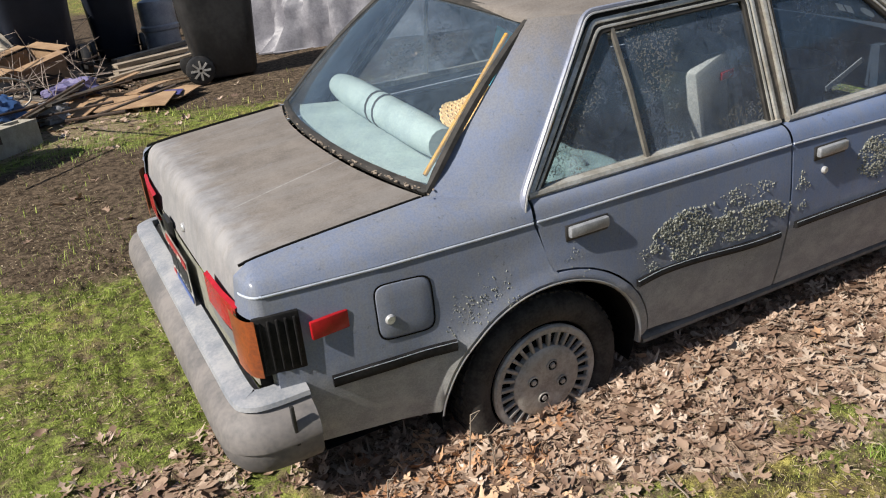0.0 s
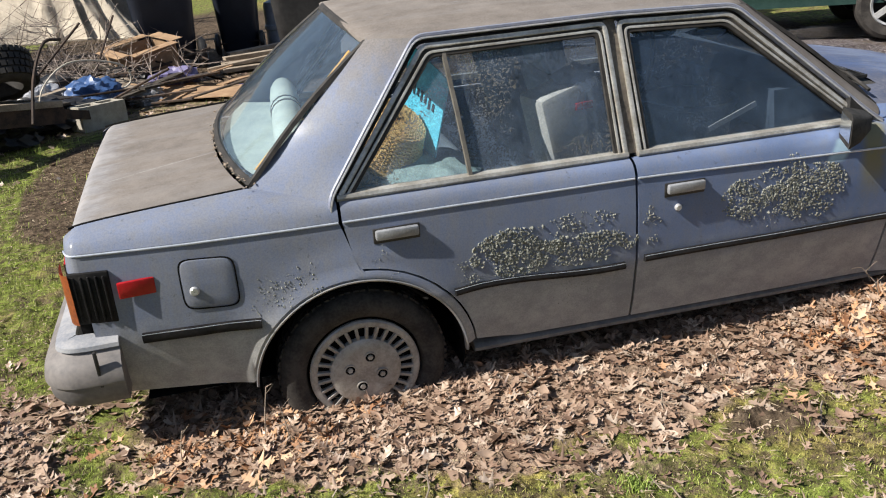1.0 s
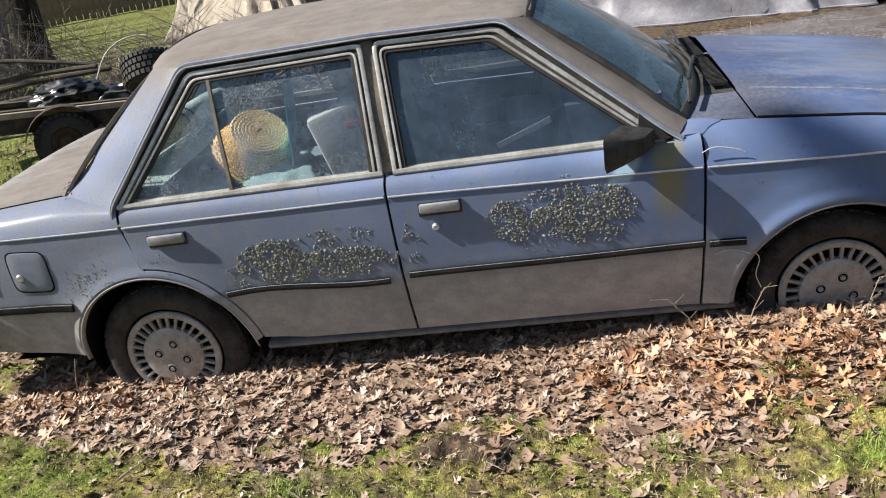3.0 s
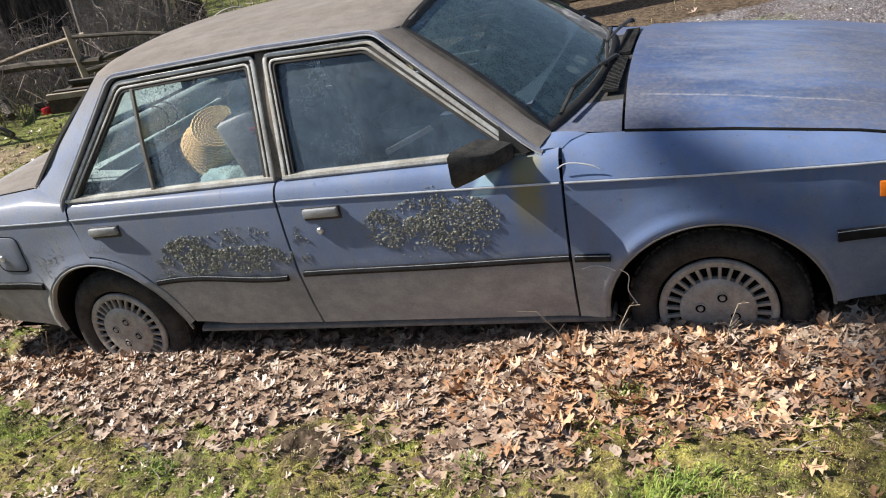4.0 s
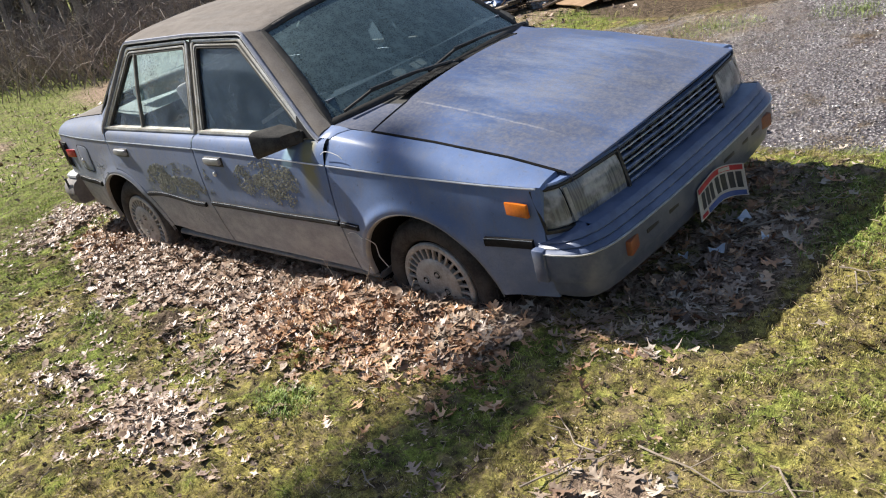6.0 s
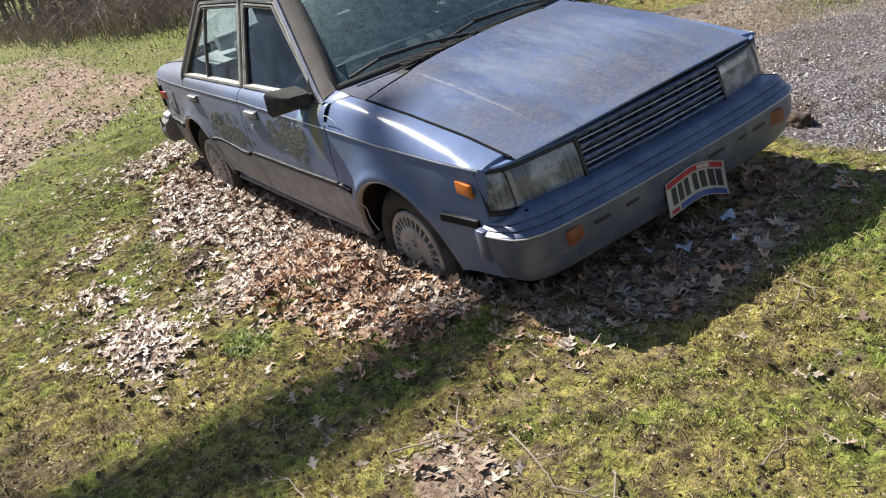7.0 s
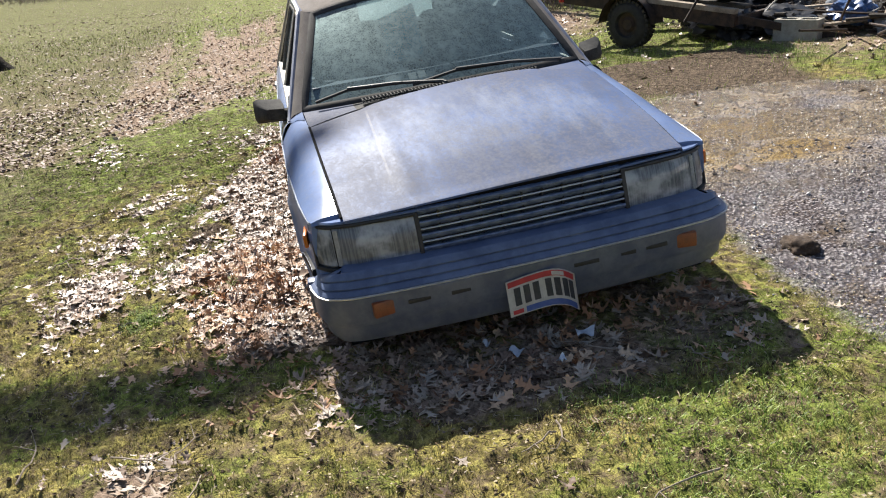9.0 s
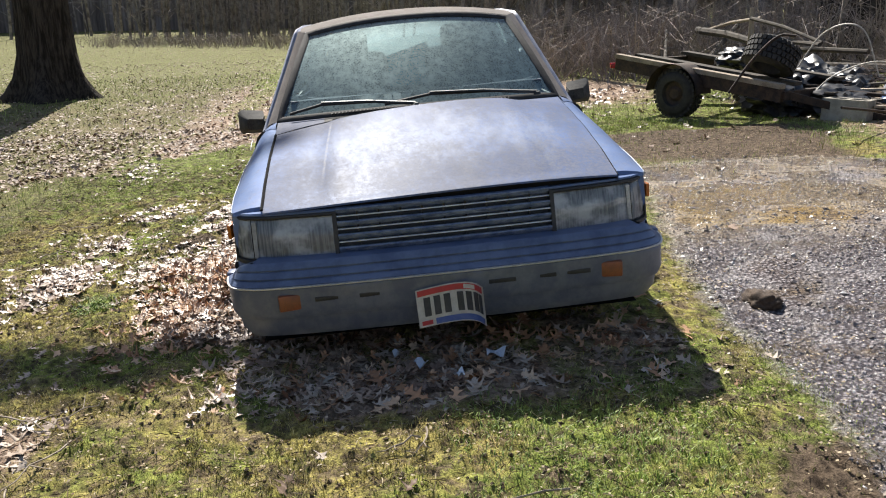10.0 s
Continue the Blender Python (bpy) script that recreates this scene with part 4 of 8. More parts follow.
# painted corners between the windshield pillars and the wings
for s in (-1, 1):
    low = [Vector(p) for p in ((1.925, s * 0.729, 0.699), (1.950, s * 0.700, 0.720), (1.968, s * 0.668, 0.734))]
    out = [Vector(p) for p in ((2.004, s * 0.727, 0.699), (2.03, s * 0.700, 0.713), (2.075, s * 0.666, 0.718))]
    rows = [[a.lerp(b, t) + Vector((0, 0, 0.004 * math.sin(math.pi * t))) for t in np.linspace(0, 1, 7)] for a, b in zip(low, out)]
    drop = [p + Vector((0, -s * 0.003, -0.04)) for p in rows[0]]
    Geo().grid([drop, *rows]).out("cowl_corner", PAINT, car, "dull blue corner at the foot of the pillar")

# roof
rows = []
for v in np.linspace(-1, 1, 33):
    ay = abs(v)
    y = 0.566 * v
    edge = max(0.0, (ay - 0.86) / 0.14)
    row = []
    for t in np.linspace(0, 1, 24):
        xr = lerp(0.10, 0.155, ay**2) + 0.135 * edge
        xf = lerp(1.525, 1.488, ay**2) - 0.09 * edge
        drop = table(ay, [0, 0.5, 0.8, 0.9, 0.96, 1], [0, 0.003, 0.013, 0.021, 0.013, 0.005]) * max(0.0, (t - 0.72) / 0.28) ** 2 + table(ay, [0.6, 0.86, 1], [0, 0.008, 0.0]) * max(0.0, (0.25 - t) / 0.25) ** 2
        row.append(Vector((lerp(xr, xf, t), y, 1.128 + 0.052 * (1 - ay**2.2) * (1 - 0.45 * (2 * t - 1) ** 4) + 0.010 * (1 - (2 * t - 1) ** 2) - drop)))
    a, b = row[0], row[-1]
    rows.append([a + Vector((-0.006, 0, -0.016)), a + Vector((-0.004, 0, -0.005)), *row, b + Vector((0.006, 0, -0.004)), b + Vector((0.008, 0, -0.016))])
Geo().grid(rows).out("roof_panel", PAINT_ROOF, car, "roof covered in grey-brown grime", sharp=60)

# trunk lid: deck, rounded lip and rear face
rows = []
for v in np.linspace(-1, 1, 25):
    y = 0.598 * v
    crown = 0.018 * (1 - v * v)
    xf = lerp(-0.375, -0.292, abs(v) ** 2.4)
    row = []
    for t in np.linspace(0, 1, 14):
        x = lerp(xf, -0.775, t)
        row.append(Vector((x, y, deck_edge_z(x) + crown)))
    ze = deck_edge_z(-0.775) + crown
    for a in np.linspace(12, 80, 7):
        row.append(Vector((-0.775 - 0.055 * math.sin(radians(a)), y, ze - 0.068 * (1 - math.cos(radians(a))))))
    row += [Vector((-0.838, y, 0.59)), Vector((-0.848, y, 0.52))]
    rows.append(row)
trunk = Geo().grid([[Vector((p.x, p.y, p.z - 0.02)) for p in rows[0]], *rows, [Vector((p.x, p.y, p.z - 0.02)) for p in rows[-1]]]).out("trunk_lid", PAINT_DECK, car, "trunk lid caked in brown grime", sharp=50)
Geo().lathe([(0.001, 0.008), (0.012, 0.008), (0.015, 0.004), (0.015, -0.01)], 16, (-0.840, 0.02, 0.575), "x", -1).out("trunk_lock", CHROME, trunk)
# tail panel
g = Geo().grid([[Vector((table(abs(y), [0, 0.5, 0.66, 0.70], [-0.854, -0.850, -0.838, -0.79]), y, z)) for z in np.linspace(0.36, 0.525, 5)] for y in np.linspace(-0.70, 0.70, 29)])
g.out("tail_panel", plain("mossy_tail_panel", (0.16, 0.16, 0.13), (0.28, 0.27, 0.22), 14, 0.8), car, "dirty tail panel with moss")
for s in (-1, 1):
    lamp = Geo().grid([[Vector((table(y, [0.30, 0.5, 0.66], [-0.870, -0.865, -0.850]) + 0.01 * (z > 0.59 or z < 0.44), s * y, z)) for z in (0.415, 0.425, 0.48, 0.485)] for y in np.linspace(0.36, 0.60, 8)]).out("tail_lamp", plain("clear_reverse_lens", (0.10, 0.11, 0.11), (0.18, 0.18, 0.17), 20, 0.3), car, "red and amber tail lamp with black louvred side")
    Geo().grid([[Vector((table(y, [0.30, 0.5, 0.66], [-0.872, -0.867, -0.850]) + (0.012 if z in (0.487, 0.586) else 0.0), s * y, z)) for z in (0.487, 0.492, 0.53, 0.58, 0.586)] for y in np.linspace(0.36, 0.62, 8)]).out("red_lens", RED, lamp, "red tail lens")
    Geo().grid([[Vector((x, s * y, z)) for z in (0.415, 0.42, 0.50, 0.576, 0.581)] for x, y in ((-0.868, 0.602), (-0.866, 0.645), (-0.860, 0.680), (-0.850, 0.702), (-0.834, 0.714))]).out("amber_lens", TAIL, lamp, "amber tail lens")
    fr = bevel_box("louvre_panel", (-0.779, s * (side_y(-0.77, 0.50) - 0.006), 0.498), (0.118, 0.014, 0.168), STRIPBLACK, lamp, "black louvred lamp side", 0.004, Matrix.Rotation(s * radians(9), 3, "Z"))
    for i in range(5):
        bevel_box("louvre", (-0.822 + 0.0215 * i, s * (side_y(-0.77, 0.50) + 0.003 - 0.0050 * (2 - i)), 0.498), (0.007, 0.008, 0.146), STRIPBLACK, lamp, "", 0.002)
    bevel_box("side_marker", (-0.650, s * (side_y(-0.65, 0.52) + 0.006), 0.518), (0.106, 0.014, 0.052), RED, car, "red side marker lamp", 0.004, Matrix.Rotation(s * radians(-5), 3, "Z"))
    bevel_box("side_marker", (2.938, s * (side_y(2.94, 0.482) + 0.006), 0.483), (0.102, 0.014, 0.050), AMBER, car, "amber side marker lamp", 0.004, Matrix.Rotation(s * radians(5.5), 3, "Z"))
# fuel flap on the near side
y0 = side_y(-0.44, 0.5)
fl = []
for k, d in ((1.0, -0.004), (0.985, 0.003), (0.95, 0.004), (0.5, 0.004), (0.01, 0.004)):
    ring = []
    for a in np.linspace(0, 2 * math.pi, 33)[:-1]:
        c, s_ = math.cos(a), math.sin(a)
        px = math.copysign(abs(c) ** 0.35, c) * 0.078 * k
        pz = math.copysign(abs(s_) ** 0.35, s_) * 0.078 * k
        ring.append(Vector((-0.443 + px, -(side_y(-0.443 + px, 0.5 + pz) + d), 0.5 + pz - 0.06 * px)))
    fl.append(ring)
flap = Geo().grid(fl, True).out("fuel_flap", PAINT, car, "square blue fuel filler flap")
gap = [[Vector((p.x + (p.x + 0.443) * q, p.y - d, p.z + (p.z - 0.5) * q)) for p in fl[0]] for q, d in ((0.015, 0.0065), (0.075, 0.0065))]
Geo().grid(gap, True).out("flap_gap", DARK, flap)
Geo().lathe([(0.001, 0.011), (0.011, 0.011), (0.015, 0.006), (0.015, -0.004)], 16, (-0.489, -side_y(-0.49, 0.5), 0.482), "y", -1).out("flap_lock", CHROME, flap)

# glass, front and rear, with rubber seals
def pane(name, low, top, bulge, mat, label, n=21):
    """low/top: (corner x, half-width, z), (centre x, centre z)."""
    rows = []
    for v in np.linspace(-1, 1, n):
        k = 1 - abs(v) ** 2.2
        a = Vector((lerp(low[0], low[3], k), low[1] * v, lerp(low[2], low[4], k)))
        b = Vector((lerp(top[0], top[3], k), top[1] * v, lerp(top[2], top[4], k)))
        rows.append([a.lerp(b, t) + Vector(bulge) * math.sin(math.pi * t) for t in np.linspace(0, 1, 11)])
    ob = Geo().grid(rows).out(name, mat, car, label)
    ob.visible_shadow = False
    loop = [r[0] for r in rows] + rows[-1][1:] + [r[-1] for r in rows[::-1][1:]] + rows[0][::-1][1:]
    return ob, loop


ws, loop_f = pane("windshield", (1.955, 0.655, 0.738, 2.075, 0.757), (1.492, 0.512, 1.102, 1.522, 1.150), (0.012, 0, 0.008), GLASS_FRONT, "frosted dirty windshield")
rw, loop_r = pane("rear_window", (-0.272, 0.596, 0.742, -0.358, 0.758), (0.150, 0.476, 1.116, 0.104, 1.150), (-0.014, 0, 0.010), GLASS_REAR, "rear window in cracked rubber seal")


def seal(loop, r, mat, parent, fwd):
    path = loop + loop[1:2]
    Geo().sweep(path, [(-0.006, -r), (0.007, -r * 0.8), (0.011, 0), (0.007, r * 0.8), (-0.006, r)], Vector((fwd, 0, 0.75)), caps=False).out("window_seal", mat, parent, "weathered black rubber seal")


seal(loop_f, 0.020, RUBBER, ws, 0.65)
seal(loop_r, 0.015, RUBBER, rw, -0.65)
# leaf crumbs caught along the lower edge of the rear window
crumb = Geo()
rc = np.random.default_rng(77)
for p in loop_r[:21]:
    for _ in range(int(rc.choice((2, 4, 7, 12)))):
        q = rc.uniform(0.002, 0.007)
        c = Vector((p.x - 0.014 + rc.normal(0, 0.009), p.y + rc.uniform(-0.045, 0.045), p.z + 0.005))
        crumb.box(c, (q * 1.6, q, 0.5 * q), Matrix.Rotation(rc.uniform(0, 3), 3, "Z"))
ob = crumb.out("seal_crumbs", plain("dry_leaf_crumbs", (0.40, 0.33, 0.26), (0.16, 0.12, 0.09), 90, 0.9), rw, "dry leaf crumbs along the seal", smooth=False)
ob["kind"] = "stuff"

# hood
rows, nose = [], []
for v in np.linspace(-1, 1, 41):
    av = abs(v)
    row = []
    for t in np.linspace(0, 1, 30):
        x = lerp(lerp(2.165, 2.19, av**2), lerp(3.118, 3.082, av**2.5), t)
        ye, ze = hood_edge(min(x, 3.08))
        y = (ye - 0.006) * v
        crown = (0.058 + 0.018 * v) * (1 - av**2.4) * lerp(1.0, 0.32, t) + 0.012 * (v + 1) / 2
        ridge = 0.005 * math.exp(-(((av - 0.62) / 0.05) ** 2)) * math.sin(math.pi * min(1, t * 1.05)) ** 0.3
        step_up = 0.007 * (av < 0.62) * min(1, (0.62 - av) / 0.03)
        row.append(Vector((x, y, ze + crown + ridge + step_up * (1 - t**6))))
    e = row[-1]
    row += [Vector((e.x + 0.008, e.y, e.z - 0.003)), Vector((e.x + 0.011, e.y, e.z - 0.009)), Vector((e.x - 0.01, e.y, e.z - 0.013))]
    nose.append(e)
    rows.append(row)
lip = lambda r: [Vector((p.x, p.y, p.z - 0.02)) for p in r]
Geo().grid([lip(rows[0]), *rows, lip(rows[-1])]).out("hood", PAINT_HOOD, car, "blue hood bleached and blotched with grime and painted sheen", sharp=40)
# dark gaps round the hood and the trunk lid; the front sheet also stands for the lip's shade
Geo().grid([[Vector((p.x - 0.012, p.y, p.z - 0.004)), Vector((p.x - 0.008, p.y, p.z - 0.02)), Vector((p.x - 0.016, p.y, 0.548))] for p in nose]).out("hood_gap", DARK, car)
for s in (-1, 1):
    Geo().sweep([(x, s * (hood_edge(x)[0] - 0.002), hood_edge(x)[1] + 0.0015) for x in np.linspace(2.19, 3.07, 30)], [(-0.005, 0.0), (-0.004, 0.0035), (0.004, 0.0035), (0.006, -0.001), (0.0, -0.006)], (0, s, 0)).out("hood_gap", DARK, car)
    Geo().sweep([(x, s * 0.602, deck_edge_z(x) + 0.002) for x in np.linspace(-0.30, -0.82, 24)], [(-0.003, 0.0), (-0.002, 0.002), (0.002, 0.002), (0.003, 0.0), (0.0, -0.006)], (0, s, 0)).out("trunk_gap", DARK, car)
# cowl with vents
rows = []
for v in np.linspace(-1, 1, 31):
    k = 1 - abs(v) ** 2.2
    a = Vector((lerp(1.955, 2.075, k), 0.665 * v, lerp(0.733, 0.748, k)))
    b = Vector((lerp(2.182, 2.157, 1 - v * v), 0.655 * v, lerp(0.704, 0.760, 1 - abs(v) ** 2.4)))
    rows.append([a.lerp(b, t) for t in np.linspace(-0.15, 1, 6)])
cowl = Geo().grid(rows[5:26]).out("cowl_panel", MIRRORP, car, "dark cowl panel with black vents")
for side in (rows[:6], rows[25:]):
    Geo().grid(side).out("cowl_end", PAINT_HOOD, car, "dull painted end of the cowl")
for y0, y1 in ((-0.40, -0.03), (0.03, 0.40)):
    Geo().grid([[Vector((lerp(2.095, 2.150, t), y, 0.7585 + 0.0105 * t + 0.012 * (1 - (y / 0.6) ** 2) - 0.008)) for t in (0, 1)] for y in np.linspace(y0, y1, 8)]).out("vent", BLACKP, cowl)
    for y in np.linspace(y0, y1, 24):
        Geo().box((2.123, y, 0.757 + 0.012 * (1 - (y / 0.6) ** 2)), (0.055, 0.005, 0.012)).out("vent_slat", MIRRORP, cowl, smooth=False)
# hood underside and engine bay, dark
Geo().grid([[Vector((x, y, hood_edge(min(x, 3.0))[1] - 0.06)) for y in np.linspace(-0.60, 0.60, 7)] for x in np.linspace(2.0, 3.0, 12)]).out("engine_bay", DARK, car)
Geo().grid([[Vector((x, y, 0.10)) for y in (-0.68, 0.68)] for x in (-0.70, -0.36, 0.36, 2.08, 2.76, 3.1)]).out("floor_pan", DARK, car)

# nose: headlamps, grille
for s in (-1, 1):
    hl = Geo().grid([[Vector((front_x(y, z) + d, s * y, z)) for z, d in ((0.400, -0.02), (0.406, 0.0), (0.44, 0.006), (0.48, 0.008), (0.52, 0.005), (0.536, 0.0), (0.541, -0.02))] for y in np.linspace(0.386, 0.668, 13)]).out("headlamp", LAMPGLASS, car, "cloudy rectangular headlamp with pale side reflector")
    Geo().grid([[Vector((front_x(y, z) + 0.0105, s * y, z)) for z in np.linspace(0.412, 0.532, 6)] for y in np.linspace(0.652, 0.667, 4)]).out("reflector_edge", plain("pale_reflector", (0.42, 0.42, 0.39), (0.25, 0.25, 0.235), 14, 0.2), hl)
    Geo().grid([[Vector((front_x(y, z) + d, s * y, z)) for z, d in ((0.402, -0.008), (0.41, 0.002), (0.45, 0.006), (0.50, 0.006), (0.53, 0.002), (0.540, -0.006))] for y in np.linspace(0.671, 0.733, 9)]).out("corner_lamp", LAMPGLASS, hl, "smoky corner lens")
    fr = Geo()
    for z, h in ((0.544, 0.011), (0.395, 0.013)):
        fr.sweep([(front_x(y, z) + 0.003, s * y, z) for y in np.linspace(0.374, 0.738, 14)], [(-0.03, -h / 2), (0.006, -h / 2), (0.008, 0), (0.006, h / 2), (-0.03, h / 2)], (1, 0.15 * s, 0))
    fr.sweep([(front_x(0.378, z) + 0.004, s * 0.378, z) for z in (0.39, 0.47, 0.549)], [(-0.03, -0.008), (0.008, -0.007), (0.008, 0.007), (-0.03, 0.008)], (1, 0, 0))
    fr.sweep([(front_x(0.736, z) + 0.004, s * 0.737, z) for z in (0.39, 0.47, 0.549)], [(-0.02, -0.005), (0.005, -0.005), (0.006, 0.004), (-0.02, 0.005)], (0.6, 0.8 * s, 0))
    fr.out("lamp_surround", BLACKP, hl, "black plastic lamp surround")
    Geo().sweep([(front_x(y, 0.556) + 0.002, s * y, 0.5555) for y in np.linspace(0.37, 0.730, 14)], [(-0.03, -0.005), (0.006, -0.005), (0.008, 0.0), (0.003, 0.005), (-0.03, 0.006)], (1, 0.15 * s, 0)).out("lamp_brow", PAINT, hl, "dull blue strip above the lamp")
SLAT = plain("worn_grille_bar", (0.24, 0.28, 0.37), (0.06, 0.09, 0.17), 26, 0.42)
SLATEDGE = plain("bright_grille_edge", (0.56, 0.63, 0.76), (0.34, 0.40, 0.52), 22, 0.34, 0.25)
grille = Geo().grid([[Vector((front_x(y, z) - 0.03, y, z)) for z in (0.39, 0.48, 0.57)] for y in np.linspace(-0.375, 0.375, 7)]).out("grille", BLACKP, car, "black slatted grille with worn bright bars")
for i, z in enumerate(np.linspace(0.545, 0.415, 4)):
    h = 0.032
    Geo().sweep([(front_x(y, z), y, z) for y in np.linspace(-0.37, 0.37, 11)], [(-0.03, -h / 2 + 0.008), (0.008, -h / 2), (0.012, -h / 2 + 0.004), (0.004, 0.0), (-0.010, 0.35 * h), (-0.026, h / 2)], (1, 0, 0)).out("grille_slat", SLAT, grille, "scuffed grille bar")
    Geo().sweep([(front_x(y, z) + 0.008, y, z - 0.012) for y in np.linspace(-0.37, 0.37, 11)], [(-0.002, -0.0025), (0.003, -0.002), (0.003, 0.002), (-0.002, 0.0025)], (1, 0, 0)).out("bright_edge", SLATEDGE, grille)
for y in np.linspace(-0.30, 0.30, 9):
    Geo().box((front_x(y, 0.48) - 0.015, y, 0.477), (0.02, 0.006, 0.135)).out("grille_rib", BLACKP, grille, smooth=False)
for s in (-1, 1):
    Geo().grid([[Vector((front_x(y, z) - 0.002, s * y, z)) for z in (0.30, 0.34, 0.37, 0.40)] for y in np.linspace(0.36, 0.738, 14)]).out("nose_corner", PAINT, car)
# nose panel strip above the grille
Geo().grid([[Vector((front_x(y, z) + d, y, z)) for z, d in ((0.548, -0.02), (0.553, 0.002), (0.560, 0.001), (0.566, -0.02))] for y in np.linspace(-0.372, 0.372, 21)]).out("nose_panel", PAINT, car)


# bumpers
def bumper_path(pts, n=60):
    return smooth_path(pts, n)


fb = [(2.985, 0.732, 0), (3.06, 0.728, 0), (3.128, 0.712, 0), (3.165, 0.668, 0), (3.185, 0.55, 0), (3.20, 0.25, 0)]
path = bumper_path(fb + [(x, -y, 0) for x, y, _ in fb[::-1]])
outs = [Vector((0.25 + 4 * max(0, p.x - 3.05), p.y, 0)).normalized() if p.x < 3.16 else Vector((1, 0.3 * p.y, 0)).normalized() for p in path]
prof = [(-0.10, 0.412), (0.000, 0.409), (0.008, 0.404), (0.018, 0.388), (0.014, 0.382), (0.022, 0.378), (0.034, 0.362), (0.030, 0.356), (0.038, 0.352), (0.050, 0.340), (0.046, 0.332), (0.050, 0.326), (0.050, 0.245), (0.040, 0.222), (-0.02, 0.214), (-0.10, 0.21)]
rows = []
for i, (p, o) in enumerate(zip(path, outs)):
    # the grooved upper step fades out towards the wheel
    f = table(p.x, [2.98, 3.07, 3.16], [0.35, 0.55, 1.0])
    rows.append([p + o * a + Vector((0, 0, b if b < 0.335 else 0.335 + f * (b - 0.335))) for a, b in prof])
bump_f = Geo().grid(rows, True).cap(rows[0]).cap(rows[-1]).out("front_bumper", BUMPER, car, "faded blue-grey plastic front bumper", sharp=30)
Geo().sweep([p + o * 0.053 + Vector((0, 0, 0.334)) for p, o in zip(path, outs)], [(-0.004, -0.003), (0.002, -0.003), (0.003, 0.002), (-0.004, 0.003)], outs).out("bright_strip", CHROME, bump_f, "thin tarnished bumper strip")
Geo().sweep(path[3:-3], [(-0.06, 0.22), (0.028, 0.218), (0.022, 0.175), (0.0, 0.145), (-0.06, 0.14)], outs[3:-3]).out("front_valance", BUMPER, car, "grimy blue-grey lower front apron")
for y in (-0.42, -0.27, 0.17, 0.31, 0.43):
    bevel_box("bumper_slot", (3.251 - 0.03 * abs(y), y, 0.285), (0.014, 0.095, 0.016), BLACKP, bump_f, "", 0.003)
for s in (-1, 1):
    bevel_box("turn_lamp", (3.224, s * 0.525, 0.280), (0.03, 0.132, 0.056), RUSTAMBER, bump_f, "dirty amber turn lamp", 0.006, Matrix.Rotation(s * radians(-11), 3, "Z"))
    bevel_box("bumper_end_cap", (3.006, s * 0.765, 0.285), (0.052, 0.046, 0.125), BUMPER, bump_f, "", 0.008)
rb = [(-0.735, 0.715, 0), (-0.83, 0.716, 0), (-0.876, 0.705, 0), (-0.892, 0.665, 0), (-0.894, 0.5, 0), (-0.895, 0.2, 0)]
path = bumper_path([(x, -y, 0) for x, y, _ in rb] + rb[::-1])
outs = [Vector((-1, 0.1 * p.y, 0)).normalized() if abs(p.y) < 0.6 else Vector((min(-0.02, (p.x + 0.74) * 7), p.y, 0)).normalized() for p in path]
prof = [(-0.05, 0.372), (0.03, 0.364), (0.040, 0.352), (0.076, 0.336), (0.098, 0.312), (0.108, 0.278), (0.107, 0.268), (0.099, 0.264), (0.096, 0.222), (0.070, 0.190), (-0.05, 0.185)]
prof = [(a * 0.78 if a > 0 else a, b - 0.018) for a, b in prof]
bump_r = Geo().sweep(path, prof, outs).out("rear_bumper", BUMPER_DUSTY, car, "dusty grey plastic rear bumper", sharp=30)
Geo().sweep(path, [(-0.03, 0.372), (0.012, 0.367), (0.030, 0.358), (0.034, 0.346), (-0.03, 0.342)], outs).out("bumper_ledge", plain("worn_ledge_paint", (0.19, 0.205, 0.235), (0.33, 0.33, 0.34), 12, 0.6), car, "worn blue ledge above the rear bumper", sharp=30)
for s in (-1, 1):
    bevel_box("bumper_groove", (-0.80, s * 0.79, 0.30), (0.01, 0.012, 0.12), BLACKP, bump_r, "", 0.002)

